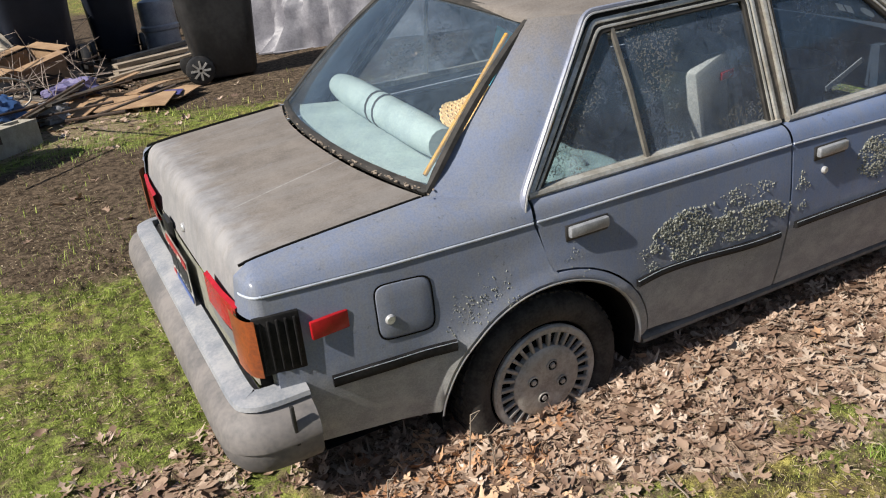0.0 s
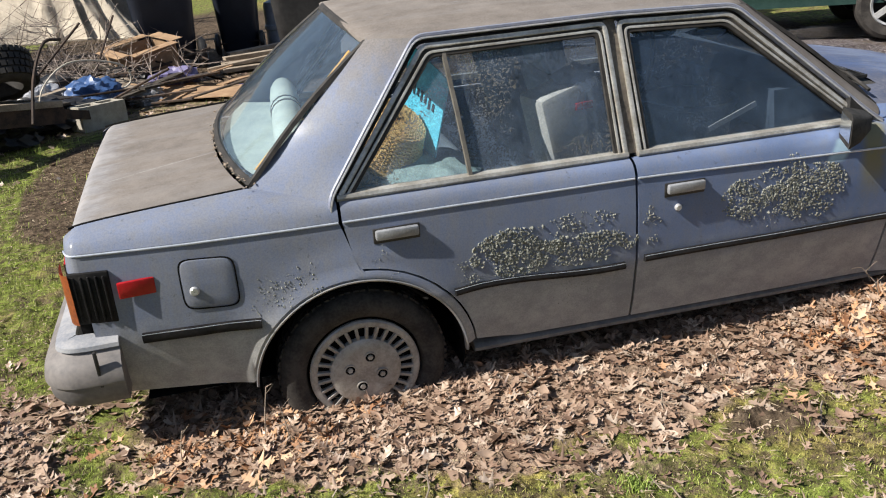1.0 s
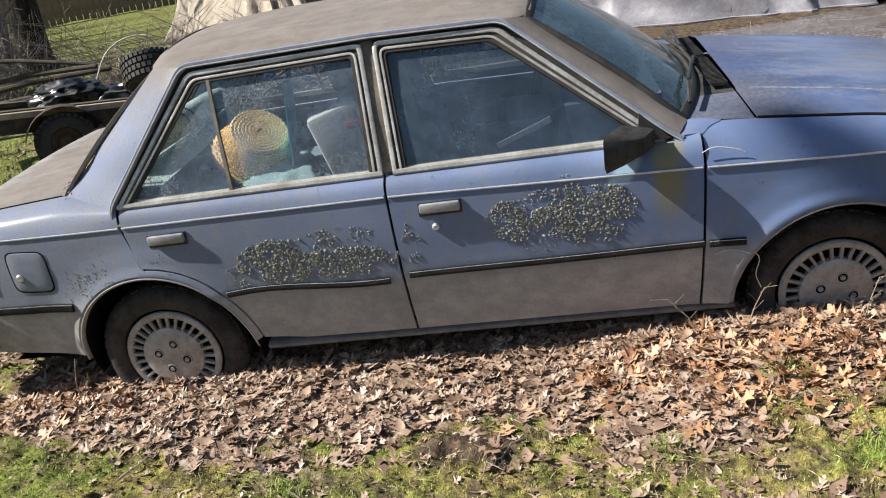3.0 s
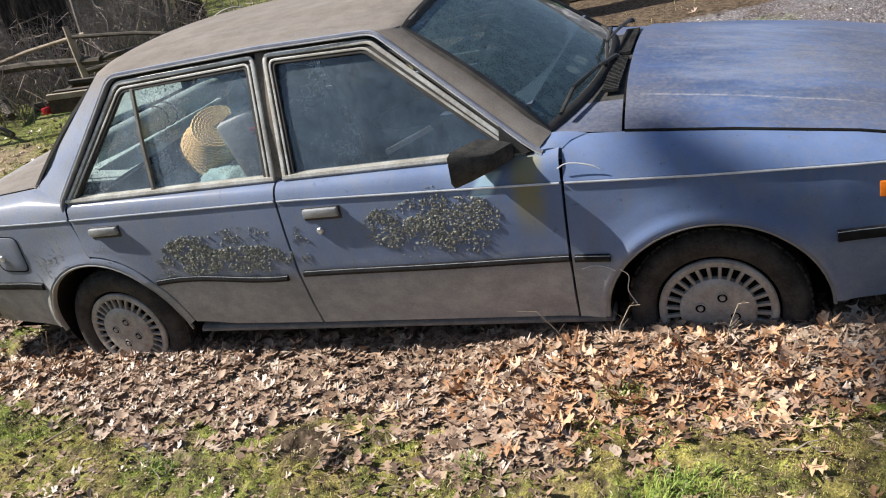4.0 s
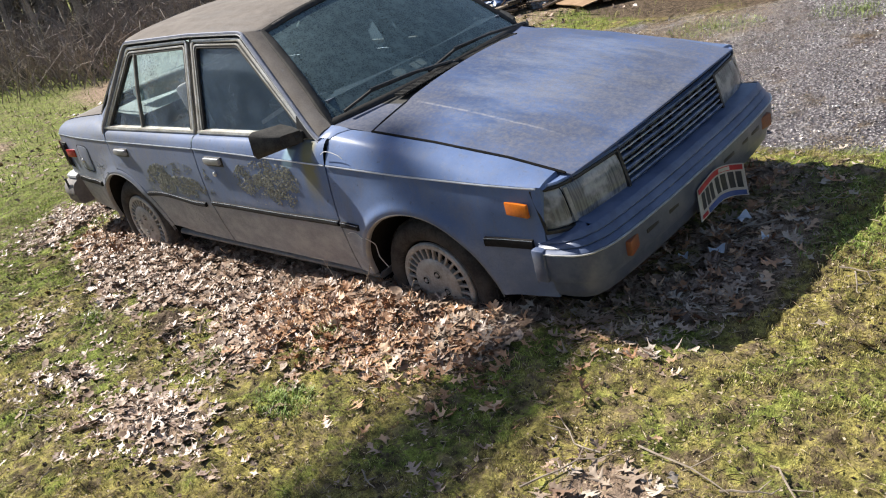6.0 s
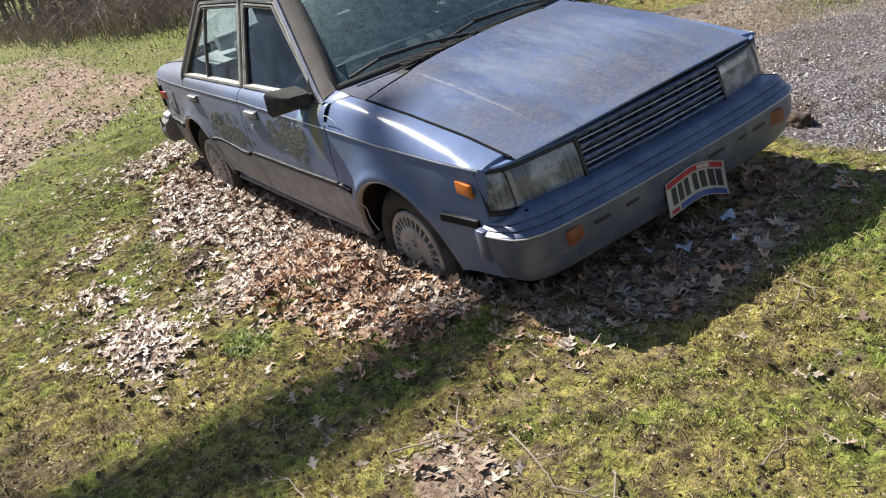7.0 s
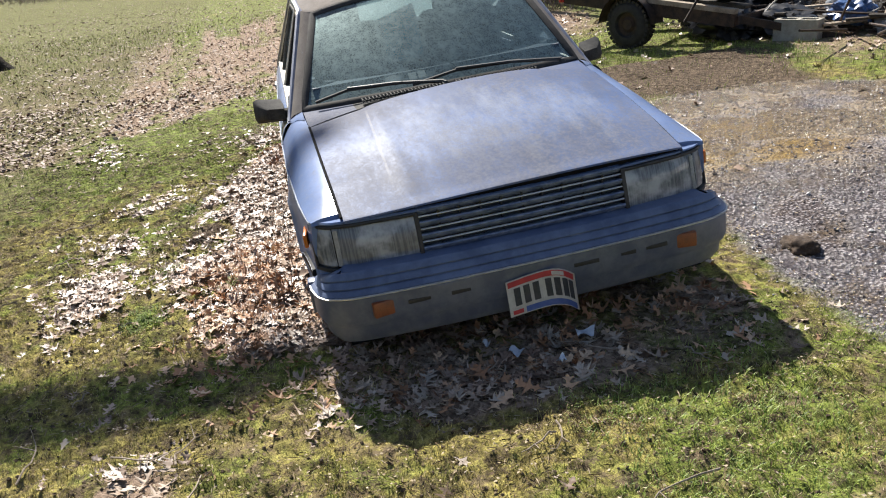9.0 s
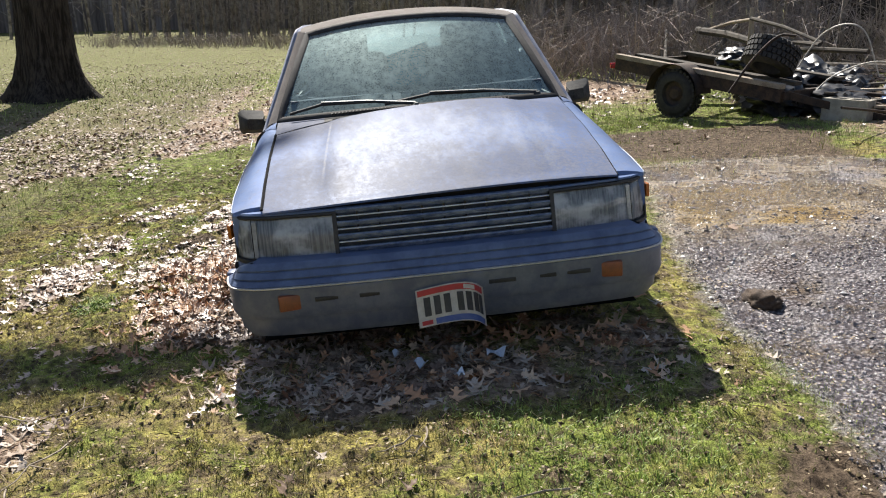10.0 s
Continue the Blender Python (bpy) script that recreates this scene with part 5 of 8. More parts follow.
# plates: writing that names the owner becomes bars
def plate(name, m, bent, label):
    WHITE = plain("plate_white", (0.62, 0.60, 0.56), (0.48, 0.46, 0.42), 30, 0.5)
    BLUE = plain("plate_blue", (0.05, 0.10, 0.32), (0.10, 0.15, 0.36), 30, 0.5)
    PRED = plain("plate_red", (0.55, 0.05, 0.05), (0.42, 0.04, 0.05), 30, 0.5)
    INK = plain("plate_ink", (0.03, 0.035, 0.04), (0.06, 0.06, 0.07), 30, 0.5)

    def pt(u, v, d):
        # the outer end curls forward in one smooth bow
        z = 0.152 * (v - 0.5) + bent * (0.010 * math.sin(3.4 * u - 0.2) - 0.010)
        u0, w, full = 0.52, 0.36, radians(74) * bent
        y, x, a = 0.300 * (min(u, u0) - 0.5), 0.0, 0.0
        n = 12
        for i in range(n):
            t = max(0.0, u - u0) * (i + 0.5) / n
            a = full * min(1.0, t / w)
            y += 0.300 * max(0.0, u - u0) / n * math.cos(a)
            x += 0.300 * max(0.0, u - u0) / n * math.sin(a)
        sag = 0.014 * bent * (1 - v) ** 2 * math.sin(2.5 * u)
        return m @ Vector((x + d * math.cos(a) - 0.015 * bent * (1 - v) + sag, y - d * math.sin(a), z))

    def sheet(nm, u0, u1, v0, v1, d, mat, par, lab=""):
        g = Geo()
        us, vs = np.linspace(u0, u1, 12), np.linspace(v0, v1, 4)
        g.grid([[pt(u, v, d) for v in vs] for u in us])
        g.grid([[pt(u, v, d - 0.002) for v in vs] for u in us])
        return g.out(nm, mat, par, lab)

    b = sheet(name, 0, 1, 0, 1, 0, WHITE, car, label)
    sheet("plate_top_band", 0.02, 0.98, 0.82, 0.97, 0.0035, PRED, b)
    sheet("plate_foot_band", 0.22, 0.98, 0.03, 0.18, 0.0035, BLUE, b)
    sheet("plate_tag", 0.04, 0.18, 0.05, 0.16, 0.0035, PRED, b)
    sheet("plate_seal", 0.62, 0.80, 0.84, 0.95, 0.005, WHITE, b)
    for i, u in enumerate((0.09, 0.22, 0.35, 0.52, 0.64, 0.76, 0.87)):
        sheet("plate_bar", u, u + 0.085, 0.27, 0.76, 0.0035, INK, b)
    return b


plate("front_plate", Matrix.Translation((3.268, 0.005, 0.232)) @ Matrix.Rotation(radians(-6), 4, "Y") @ Matrix.Rotation(radians(2), 4, "X") @ Matrix.Scale(0.89, 4), 1.0, "bent white licence plate with red and blue bands")
plate("rear_plate", Matrix.Translation((-0.880, 0.02, 0.445)) @ Matrix.Rotation(radians(180), 4, "Z"), 0.0, "white and blue licence plate")
bevel_box("plate_recess", (-0.862, 0.20, 0.50), (0.02, 0.10, 0.11), BLACKP, car, "black plate lamp housing", 0.01)

# mirrors
for s in (-1, 1):
    bk = [Vector((1.715, s * y, z)) for y, z in ((0.752, 0.664), (0.882, 0.660), (0.893, 0.682), (0.888, 0.766), (0.87, 0.778), (0.757, 0.771))]
    md = [Vector((1.765, s * y, z)) for y, z in ((0.742, 0.676), (0.868, 0.675), (0.880, 0.694), (0.874, 0.754), (0.858, 0.763), (0.745, 0.756))]
    ft = [Vector((1.815, s * y, z)) for y, z in ((0.745, 0.692), (0.822, 0.692), (0.832, 0.70), (0.828, 0.738), (0.818, 0.744), (0.747, 0.742))]
    for ring_ in (bk, md, ft):
        for p in ring_:
            p.x -= 0.5 * (abs(p.y) - 0.82)
    mir = Geo().grid([bk, md, ft], True).cap(ft).cap(bk).out("wing_mirror", MIRRORP, car, "faded black plastic door mirror", sharp=50)
    Geo().grid([[Vector((1.712 - 0.5 * (lerp(0.762, 0.882, a) - 0.82), s * lerp(0.762, 0.882, a), lerp(0.682, 0.758, b))) for b in (0, 1)] for a in (0, 1)]).out("mirror_glass", plain("mirror_silver", (0.7, 0.72, 0.72), (0.6, 0.62, 0.62), 20, 0.12, 0.9), mir, smooth=False)
    Geo().cap([Vector((1.80, s * 0.735, 0.70)), Vector((1.905, s * 0.735, 0.70)), Vector((1.81, s * 0.715, 0.79))]).grid([[Vector((1.80, s * 0.715, 0.70)), Vector((1.905, s * 0.70, 0.70)), Vector((1.81, s * 0.69, 0.79))], [Vector((1.80, s * 0.735, 0.70)), Vector((1.905, s * 0.735, 0.70)), Vector((1.81, s * 0.715, 0.79))]], True).out("mirror_base", BLACKP, mir, smooth=False)
    Geo().tube([(1.83, s * 0.72, 0.715), (1.82, s * 0.77, 0.715)], [0.022, 0.026], 8).out("mirror_arm", MIRRORP, mir)

# wipers
for y0, y1 in ((-0.30, -0.60), (0.26, -0.16)):
    base = Vector((2.10, y0 + 0.28, 0.778))
    xg = lambda y, up: Vector((lerp(1.955, 2.075, 1 - (abs(y) / 0.655) ** 2.2) - 0.62 * up * 1.45 + 0.024, y, lerp(0.738, 0.757, 1 - (abs(y) / 0.655) ** 2.2) + up * 1.45 * 0.62 + 0.016))
    a, b, mid = xg(y0 + 0.10, 0.03), xg(y1, 0.012), xg((y0 + y1) / 2, 0.04)
    arm = Geo().tube([base, base.lerp(mid, 0.5) + Vector((0, 0, 0.012)), mid + Vector((0, 0, 0.008))], [0.009, 0.007, 0.005], 6).out("wiper", BLACKP, car, "weathered black windshield wiper")
    Geo().tube([a, a.lerp(mid, 0.6), mid, mid.lerp(b, 0.6), b], 0.007, 6).out("wiper_blade", RUBBER, arm)
    Geo().lathe([(0.001, 0.016), (0.014, 0.014), (0.018, 0.0)], 12, base - Vector((0, 0, 0.012)), "z", 1).out("wiper_pivot", BLACKP, arm)

# wheels
def make_wheel(hx, hz, s):
    w = thing("wheel", "", "")
    w.parent = car
    del_keys = [k for k in ("label", "category") if k in w]
    for k in del_keys:
        del w[k]
    w.matrix_basis = pose(hx, s * 0.735, hz)
    tp = [(0.188, -0.13), (0.196, -0.005), (0.205, 0.004), (0.235, 0.012), (0.262, 0.006), (0.276, -0.008), (0.284, -0.03), (0.287, -0.07), (0.284, -0.12), (0.262, -0.15), (0.188, -0.15)]
    Geo().lathe(tp, 64, (0, 0, 0), "y", s).out("tyre", TYRE, w, "flat dusty tyre sunk in the leaves", sharp=50)
    tr = Geo()
    for i in range(72):
        a = 2 * math.pi * i / 72
        r = Matrix.Rotation(-a, 3, "Y")
        for d in (-0.035, -0.065, -0.095):
            tr.box(r @ Vector((0.2842, s * d, 0.004 * (i % 2))), (0.008, 0.024, 0.017), r)
    tr.out("tread", TYRE, w, smooth=False)
    Geo().lathe([(0.188, -0.06), (0.18, -0.025), (0.10, -0.022), (0.001, -0.022)], 48, (0, 0, 0), "y", s).out("rim", DARK, w)
    g = Geo().lathe([(0.186, -0.012), (0.187, 0.000), (0.181, 0.006), (0.166, 0.006), (0.161, 0.001), (0.161, -0.012)], 64, (0, 0, 0), "y", s)
    g.lathe([(0.121, -0.015), (0.120, 0.006), (0.112, 0.012), (0.085, 0.014), (0.045, 0.012), (0.001, 0.012)], 48, (0, 0, 0), "y", s)
    cap = g.out("hub_cap", HUBCAP, w, "dusty grey turbine wheel cover", sharp=40)
    spoke = None
    for i in range(28):
        if spoke is None:
            spoke = bevel_box("spoke", (0.141, s * -0.002, 0), (0.048, 0.016, 0.0115), HUBCAP, w, "", 0.002, seg=1)
            one = spoke
        else:
            one = new("spoke", spoke.data)
            one.parent = w
        one.matrix_basis = Matrix.Rotation(-2 * math.pi * (i + 0.5) / 28, 4, "Y")
    for i in range(4):
        a = radians(72 + 90 * i)
        c = Vector((0.056 * math.cos(a), s * 0.0135, 0.056 * math.sin(a)))
        Geo().lathe([(0.0205, 0.0), (0.020, 0.004), (0.0165, 0.004), (0.016, -0.002)], 16, c, "y", s).out("bolt_ring", HUBCAP, cap)
        Geo().lathe([(0.0162, 0.001), (0.0095, 0.001)], 16, c, "y", s).out("bolt_recess", DARK, cap)
        Geo().lathe([(0.0095, 0.001), (0.009, 0.006), (0.001, 0.006)], 6, c, "y", s).out("bolt", HUBCAP, cap)
    return w


for s in (-1, 1):
    for hx, hz in HUBS:
        make_wheel(hx, hz, s)

# lichen crust on the doors of the near side
LICHEN = plain("grey_green_lichen", (0.39, 0.395, 0.34), (0.15, 0.15, 0.125), 70, 0.95)


def lichen(par, spots, seed):
    """Crust of small ragged tufts, thick in clumps and thin at the rim of each patch."""
    r = np.random.default_rng(seed)
    g = Geo()
    for cx, cz, sx, sz, n, big in spots:
        made = tries = 0
        while made < 2.0 * n and tries < 30 * n:
            tries += 1
            x, z = cx + sx * r.uniform(-1, 1), cz + sz * r.uniform(-1, 1)
            d = math.hypot((x - cx) / sx, (z - cz) / sz)
            c1 = 0.46 + 0.95 * noise.noise(Vector((15 * x, seed, 19 * z))) + 0.45 * noise.noise(Vector((60 * x, seed, 60 * z)))
            if d > 1 or c1 * (1.3 - d) < 0.05 + 0.36 * r.uniform():
                continue
            made += 1
            q = big * (0.20 + 0.50 * r.uniform() ** 2.5)
            c = Vector((x, -(side_y(x, z) + 0.1 * q), z))
            ang = r.uniform(0, 6.28)
            ring = [c + Vector((q * r.uniform(0.5, 1.3) * math.cos(a + ang), 0.002, q * r.uniform(0.5, 1.3) * math.sin(a + ang))) for a in (0, 1.57, 3.14, 4.71)]
            mid = [c + Vector((0.6 * q * r.uniform(0.2, 1.5) * math.cos(a + ang + 0.6), -q * r.uniform(0.2, 0.8), 0.6 * q * r.uniform(0.2, 1.5) * math.sin(a + ang + 0.6))) for a in (0, 1.57, 3.14, 4.71)]
            g.grid([ring, mid], True)
            n0 = len(g.v)
            g.f.append((n0 - 4, n0 - 3, n0 - 2, n0 - 1))
    ob = g.out("lichen", LICHEN, par, "crusty grey-green lichen tufts", smooth=False)
    ob["kind"] = "stuff"


lichen(SIDES[-1][0], [(0.54, 0.445, 0.17, 0.085, 900, 0.011), (0.77, 0.418, 0.20, 0.058, 720, 0.010), (0.76, 0.515, 0.13, 0.036, 90, 0.008), (0.41, 0.40, 0.10, 0.06, 80, 0.007), (0.10, 0.49, 0.05, 0.07, 24, 0.005), (0.75, 0.27, 0.16, 0.07, 130, 0.004)], 3)
lichen(SIDES[-1][1], [(1.62, 0.50, 0.16, 0.115, 1050, 0.010), (1.37, 0.50, 0.10, 0.075, 420, 0.009), (1.48, 0.43, 0.16, 0.05, 110, 0.007), (1.48, 0.515, 0.10, 0.085, 320, 0.009), (1.56, 0.61, 0.06, 0.03, 30, 0.006), (1.015, 0.46, 0.035, 0.08, 60, 0.007)], 4)
lichen(car, [(-0.20, 0.46, 0.11, 0.08, 110, 0.006), (-0.29, 0.40, 0.06, 0.05, 24, 0.005)], 5)
# loose pale wires hanging on the near wing
WIRE = plain("white_wire", (0.66, 0.66, 0.64), (0.5, 0.5, 0.5), 40, 0.5)
for pts in (((1.99, 0.655), (2.02, 0.668), (2.06, 0.664), (2.10, 0.652), (2.12, 0.640)), ((2.015, 0.300), (2.05, 0.312), (2.09, 0.310), (2.125, 0.298)), ((2.14, 0.30), (2.16, 0.26), (2.15, 0.20), (2.17, 0.14))):
    Geo().tube(smooth_path([(x, -(side_y(x, z) + 0.004), z) for x, z in pts], 14), 0.0018, 5).out("loose_wire", WIRE, car, "loose white wire")

# ---- inside the car ----
Geo().grid([[Vector((x, y, 0.16)) for y in (-0.66, 0.66)] for x in (-0.3, 2.0)]).out("cabin_floor", DARK, car)
Geo().grid([[Vector((x, 0.50 * v, 1.105 + 0.045 * (1 - v * v))) for v in np.linspace(-1, 1, 9)] for x in np.linspace(0.2, 1.45, 6)]).out("headliner", plain("grey_headliner", (0.22, 0.24, 0.25), (0.30, 0.31, 0.31), 10, 0.95), car)


def seat(c, w):
    st = bevel_box("seat", (c[0], c[1], c[2]), (0.50, w, 0.18), SEAT, car, "worn blue-grey cloth seat", 0.05, Matrix.Rotation(radians(-6), 3, "Y"), 3)
    h = 0.56 if w < 1 else 0.17
    bevel_box("seat_back", (c[0] - 0.30, c[1], c[2] + 0.05 + h / 2), (0.15, w, h), SEAT, st, "", 0.06, Matrix.Rotation(radians(-16), 3, "Y"), 3)
    return st


for y in (-0.34, 0.34):
    st = seat((1.22, y, 0.36), 0.46)
    bevel_box("headrest", (0.80, y, 1.005), (0.09, 0.24, 0.15), SEAT, st, "", 0.035, Matrix.Rotation(radians(-12), 3, "Y"), 3)
seat((0.42, 0, 0.38), 1.20)
Geo().grid([[Vector((lerp(lerp(-0.335, -0.235, abs(v) ** 2.2), 0.06, t), 0.55 * v, lerp(0.735, 0.70, t))) for v in np.linspace(-1, 1, 13)] for t in np.linspace(0, 1, 4)]).out("parcel_shelf", PALE, car, "pale green rear parcel shelf")
Geo().sweep([(1.70, y, 0.655) for y in np.linspace(-0.60, 0.60, 9)], [(-0.12, -0.16), (-0.10, 0.0), (-0.04, 0.030), (0.10, 0.028), (0.20, 0.0), (0.20, -0.16)], (1, 0, 0)).out("dashboard", plain("blue_dashboard", (0.04, 0.06, 0.09), (0.08, 0.10, 0.13), 10, 0.7), car, "dusty dark blue dashboard")
ring = [Vector((1.50 + 0.06 * math.sin(a), 0.34 + 0.185 * math.cos(a), 0.74 + 0.175 * math.sin(a))) for a in np.linspace(0, 2 * math.pi, 33)]
sw = Geo().tube(ring, 0.013, 8, False).out("steering_wheel", BLACKP, car)
Geo().tube([(1.50, 0.34, 0.74), (1.70, 0.34, 0.66)], 0.025, 8).out("steering_column", BLACKP, sw)
for a in (200, 340):
    Geo().tube([(1.50, 0.34, 0.74), (1.50 + 0.06 * math.sin(radians(a)), 0.34 + 0.18 * math.cos(radians(a)), 0.74 + 0.17 * math.sin(radians(a)))], 0.014, 6).out("steering_spoke", BLACKP, sw)


def in_car(name, label, category, group=""):
    """A loose thing that lies in the leaning car."""
    return thing(name, label, category, group, m=LEAN_CAR.copy())


roll = in_car("rolled_sunshade", "pale green rolled vinyl shade on the rear shelf", "sunshade")
path = [Vector((lerp(-0.06, -0.12, t), lerp(0.55, -0.42, t), 0.778 + 0.015 * t)) for t in np.linspace(0, 1, 12)]
Geo().tube(path, [0.045, 0.055, *[0.058] * 8, 0.055, 0.05], 16).out("roll", PALE, roll)
for t in (0.45, 0.52):
    c = path[0].lerp(path[-1], t)
    Geo().tube([c - Vector((0.001, -0.006, 0)), c + Vector((0.001, -0.006, 0))], 0.061, 16).out("roll_strap", RUBBER, roll)
bk = in_car("wicker_basket", "round tan wicker basket lying on the rear shelf", "basket")
ax_b = Vector((-0.42, 0.42, -0.74)).normalized()
m = Matrix.Translation((0.315, -0.07, 0.735)) @ ax_b.to_track_quat("Z", "Y").to_matrix().to_4x4() @ Matrix.Scale(1.12, 4)
sweep_b = [(0.105, 0.0), (0.112, 0.02), (0.122, 0.05), (0.138, 0.085), (0.158, 0.115)]
rad_b = lambda h: table(h, [p[1] for p in sweep_b], [p[0] for p in sweep_b])


def woven(name, rings, r0):
    """Rods wound in and out of the stakes, one ring above the other."""
    g = Geo()
    for j, (rr, h) in enumerate(rings):
        g.tube([m @ Vector(((rr + 0.0022 * (-1) ** (i + j)) * math.cos(a), (rr + 0.0022 * (-1) ** (i + j)) * math.sin(a), h)) for i, a in enumerate(np.linspace(0, 2 * math.pi, 69))], r0, 4, False)
    g.out(name, WICKER, bk)


woven("woven_side", [(rad_b(h), h) for h in np.linspace(0.004, 0.112, 19)], 0.0036)
woven("woven_base", [(rr, -0.004 - 0.002 * math.cos(20 * rr)) for rr in np.linspace(0.012, 0.104, 15)], 0.0040)
woven("rim", [(0.160, 0.116), (0.164, 0.121), (0.159, 0.126)], 0.0060)
g = Geo()
for i in range(34):
    a = 2 * math.pi * i / 34
    g.tube([m @ Vector((r * math.cos(a), r * math.sin(a), h)) for r, h in ((0.02, -0.002), (0.10, -0.001), *sweep_b[1:])], 0.0034, 5)
g.out("basket_stakes", WICKER, bk)
g = Geo().lathe([(0.001, 0.002), (0.101, 0.002), *[(r - 0.004, h) for r, h in sweep_b[1:]]], 32, (0, 0, 0), "z", 1)
g.v = [tuple(m @ Vector(v)) for v in g.v]
g.out("basket_lining", WICKER, bk)
sign = in_car("blue_card_sign", "sky blue card sign with dark lettering, leaning by the window", "sign")
mrot = pose(0.44, 0.02, 0.775, 8, -14, 99)
c = Geo().box((0, 0, 0), (0.36, 0.006, 0.33))
c.v = [tuple(mrot @ Vector(v)) for v in c.v]
card = c.out("card", CYAN, sign, smooth=False)
for i in range(6):
    c = Geo().box((-0.10 + 0.036 * i, 0.005, 0.02), (0.016, 0.003, 0.045 if i % 2 else 0.03))
    c.v = [tuple(mrot @ Vector(v)) for v in c.v]
    c.out("letter_bar", BLACKP, card, smooth=False)
st = in_car("yellow_stick", "yellow painted wooden stick standing along the rear glass", "stick")
Geo().tube([(-0.25, -0.54, 0.765), (0.10, -0.448, 1.085)], 0.007, 8).out("stick", YELLOWW, st)
bx = in_car("cardboard_carton", "white and pale blue carton on the rear seat", "carton")
bevel_box("carton_body", (0.83, -0.50, 0.73), (0.24, 0.15, 0.38), CARDW, bx, "", 0.02, Matrix.Rotation(radians(12), 3, "Z") @ Matrix.Rotation(radians(-14), 3, "Y"))
bevel_box("carton_band", (0.84, -0.50, 0.845), (0.07, 0.162, 0.026), RED, bx, "small red printed mark", 0.002, Matrix.Rotation(radians(12), 3, "Z"))
bx = in_car("storage_tub", "grey plastic tub with pale rim on the front seat", "tub")
g = Geo().lathe([(0.001, 0.0), (0.13, 0.0), (0.17, 0.26), (0.18, 0.265), (0.18, 0.28), (0.165, 0.28), (0.12, 0.02), (0.001, 0.02)], 24, (1.40, -0.34, 0.48), "z", 1)
g.out("tub_body", plain("grey_tub_plastic", (0.16, 0.17, 0.18), (0.24, 0.25, 0.25), 10, 0.6), bx)
stk = in_car("windshield_sticker", "small white inspection sticker inside the windshield", "sticker")
for y, r_, kind in ((-0.235, 0.030, 0), (-0.12, 0.030, 1)):
    cx = lerp(1.955, 2.075, 1 - (abs(y) / 0.655) ** 2.2) - 0.083
    cz = 0.757 + 0.052
    nrm = Vector((0.52, 0, 0.85)).normalized()
    up = Vector((-0.85, 0, 0.52))
    c0 = Vector((cx, y, cz)) - nrm * 0.004
    if kind == 0:
        ring = [c0 + Vector((0, 1, 0)) * 0.036 * math.cos(a) + up * 0.027 * math.sin(a) for a in np.linspace(0, 2 * math.pi, 25)[:-1]]
        Geo().cap(ring).out("round_sticker", CARDW, stk, smooth=False)
    else:
        for k in (-0.022, 0.022):
            ring = [c0 + Vector((0, k + a * 0.018, 0)) + up * b * 0.024 for a, b in ((-1, -1), (1, -1), (1, 1), (-1, 1))]
            Geo().cap(ring).out("square_sticker", CARDW, stk, smooth=False)

belt = in_car("pale_strap", "pale webbing strap hanging inside the front window", "strap")
Geo().sweep([(1.34, -0.582, 0.700), (1.44, -0.578, 0.736), (1.53, -0.572, 0.768)], [(-0.002, -0.010), (0.002, -0.010), (0.002, 0.010), (-0.002, 0.010)], (0, -1, 0)).out("webbing", CARDW, belt)

cloth = in_car("folded_blanket", "pale turquoise blanket bundled on the rear seat", "blanket")
bm = bmesh.new()
bmesh.ops.create_icosphere(bm, subdivisions=4, radius=0.5)
for v in bm.verts:
    n_ = noise.fractal(v.co * 4 + Vector((5, 0, 0)), 0.7, 2.0, 4)
    v.co *= 1 + 0.3 * n_
    v.co = Vector((0.40 + 0.42 * v.co.x, -0.14 + 0.70 * v.co.y, 0.52 + 0.12 * max(v.co.z, -0.4)))
part("blanket_cloth", bm, plain("turquoise_cloth", (0.17, 0.26, 0.27), (0.26, 0.36, 0.36), 9, 0.9), cloth)

# ---- fallen leaves, grass, twigs ----
def bulk(name, verts, faces, mat, label, category, smooth=False):
    """One mesh of very many small pieces, from arrays: verts (n, 3), faces (m, 3)."""
    me = bpy.data.meshes.new(name)
    me.vertices.add(len(verts))
    me.vertices.foreach_set("co", np.asarray(verts, np.float32).ravel())
    me.loops.add(faces.size)
    me.loops.foreach_set("vertex_index", faces.ravel().astype(np.int32))
    me.polygons.add(len(faces))
    me.polygons.foreach_set("loop_start", np.arange(0, faces.size, 3, dtype=np.int32))
    me.update(calc_edges=True)
    me.polygons.foreach_set("use_smooth", np.full(len(faces), smooth))
    me.materials.append(mat)
    return tagged(new(name, me), label, category, kind="stuff")


def surface(x, y):
    return ground_z(x, y) + relief(x, y)


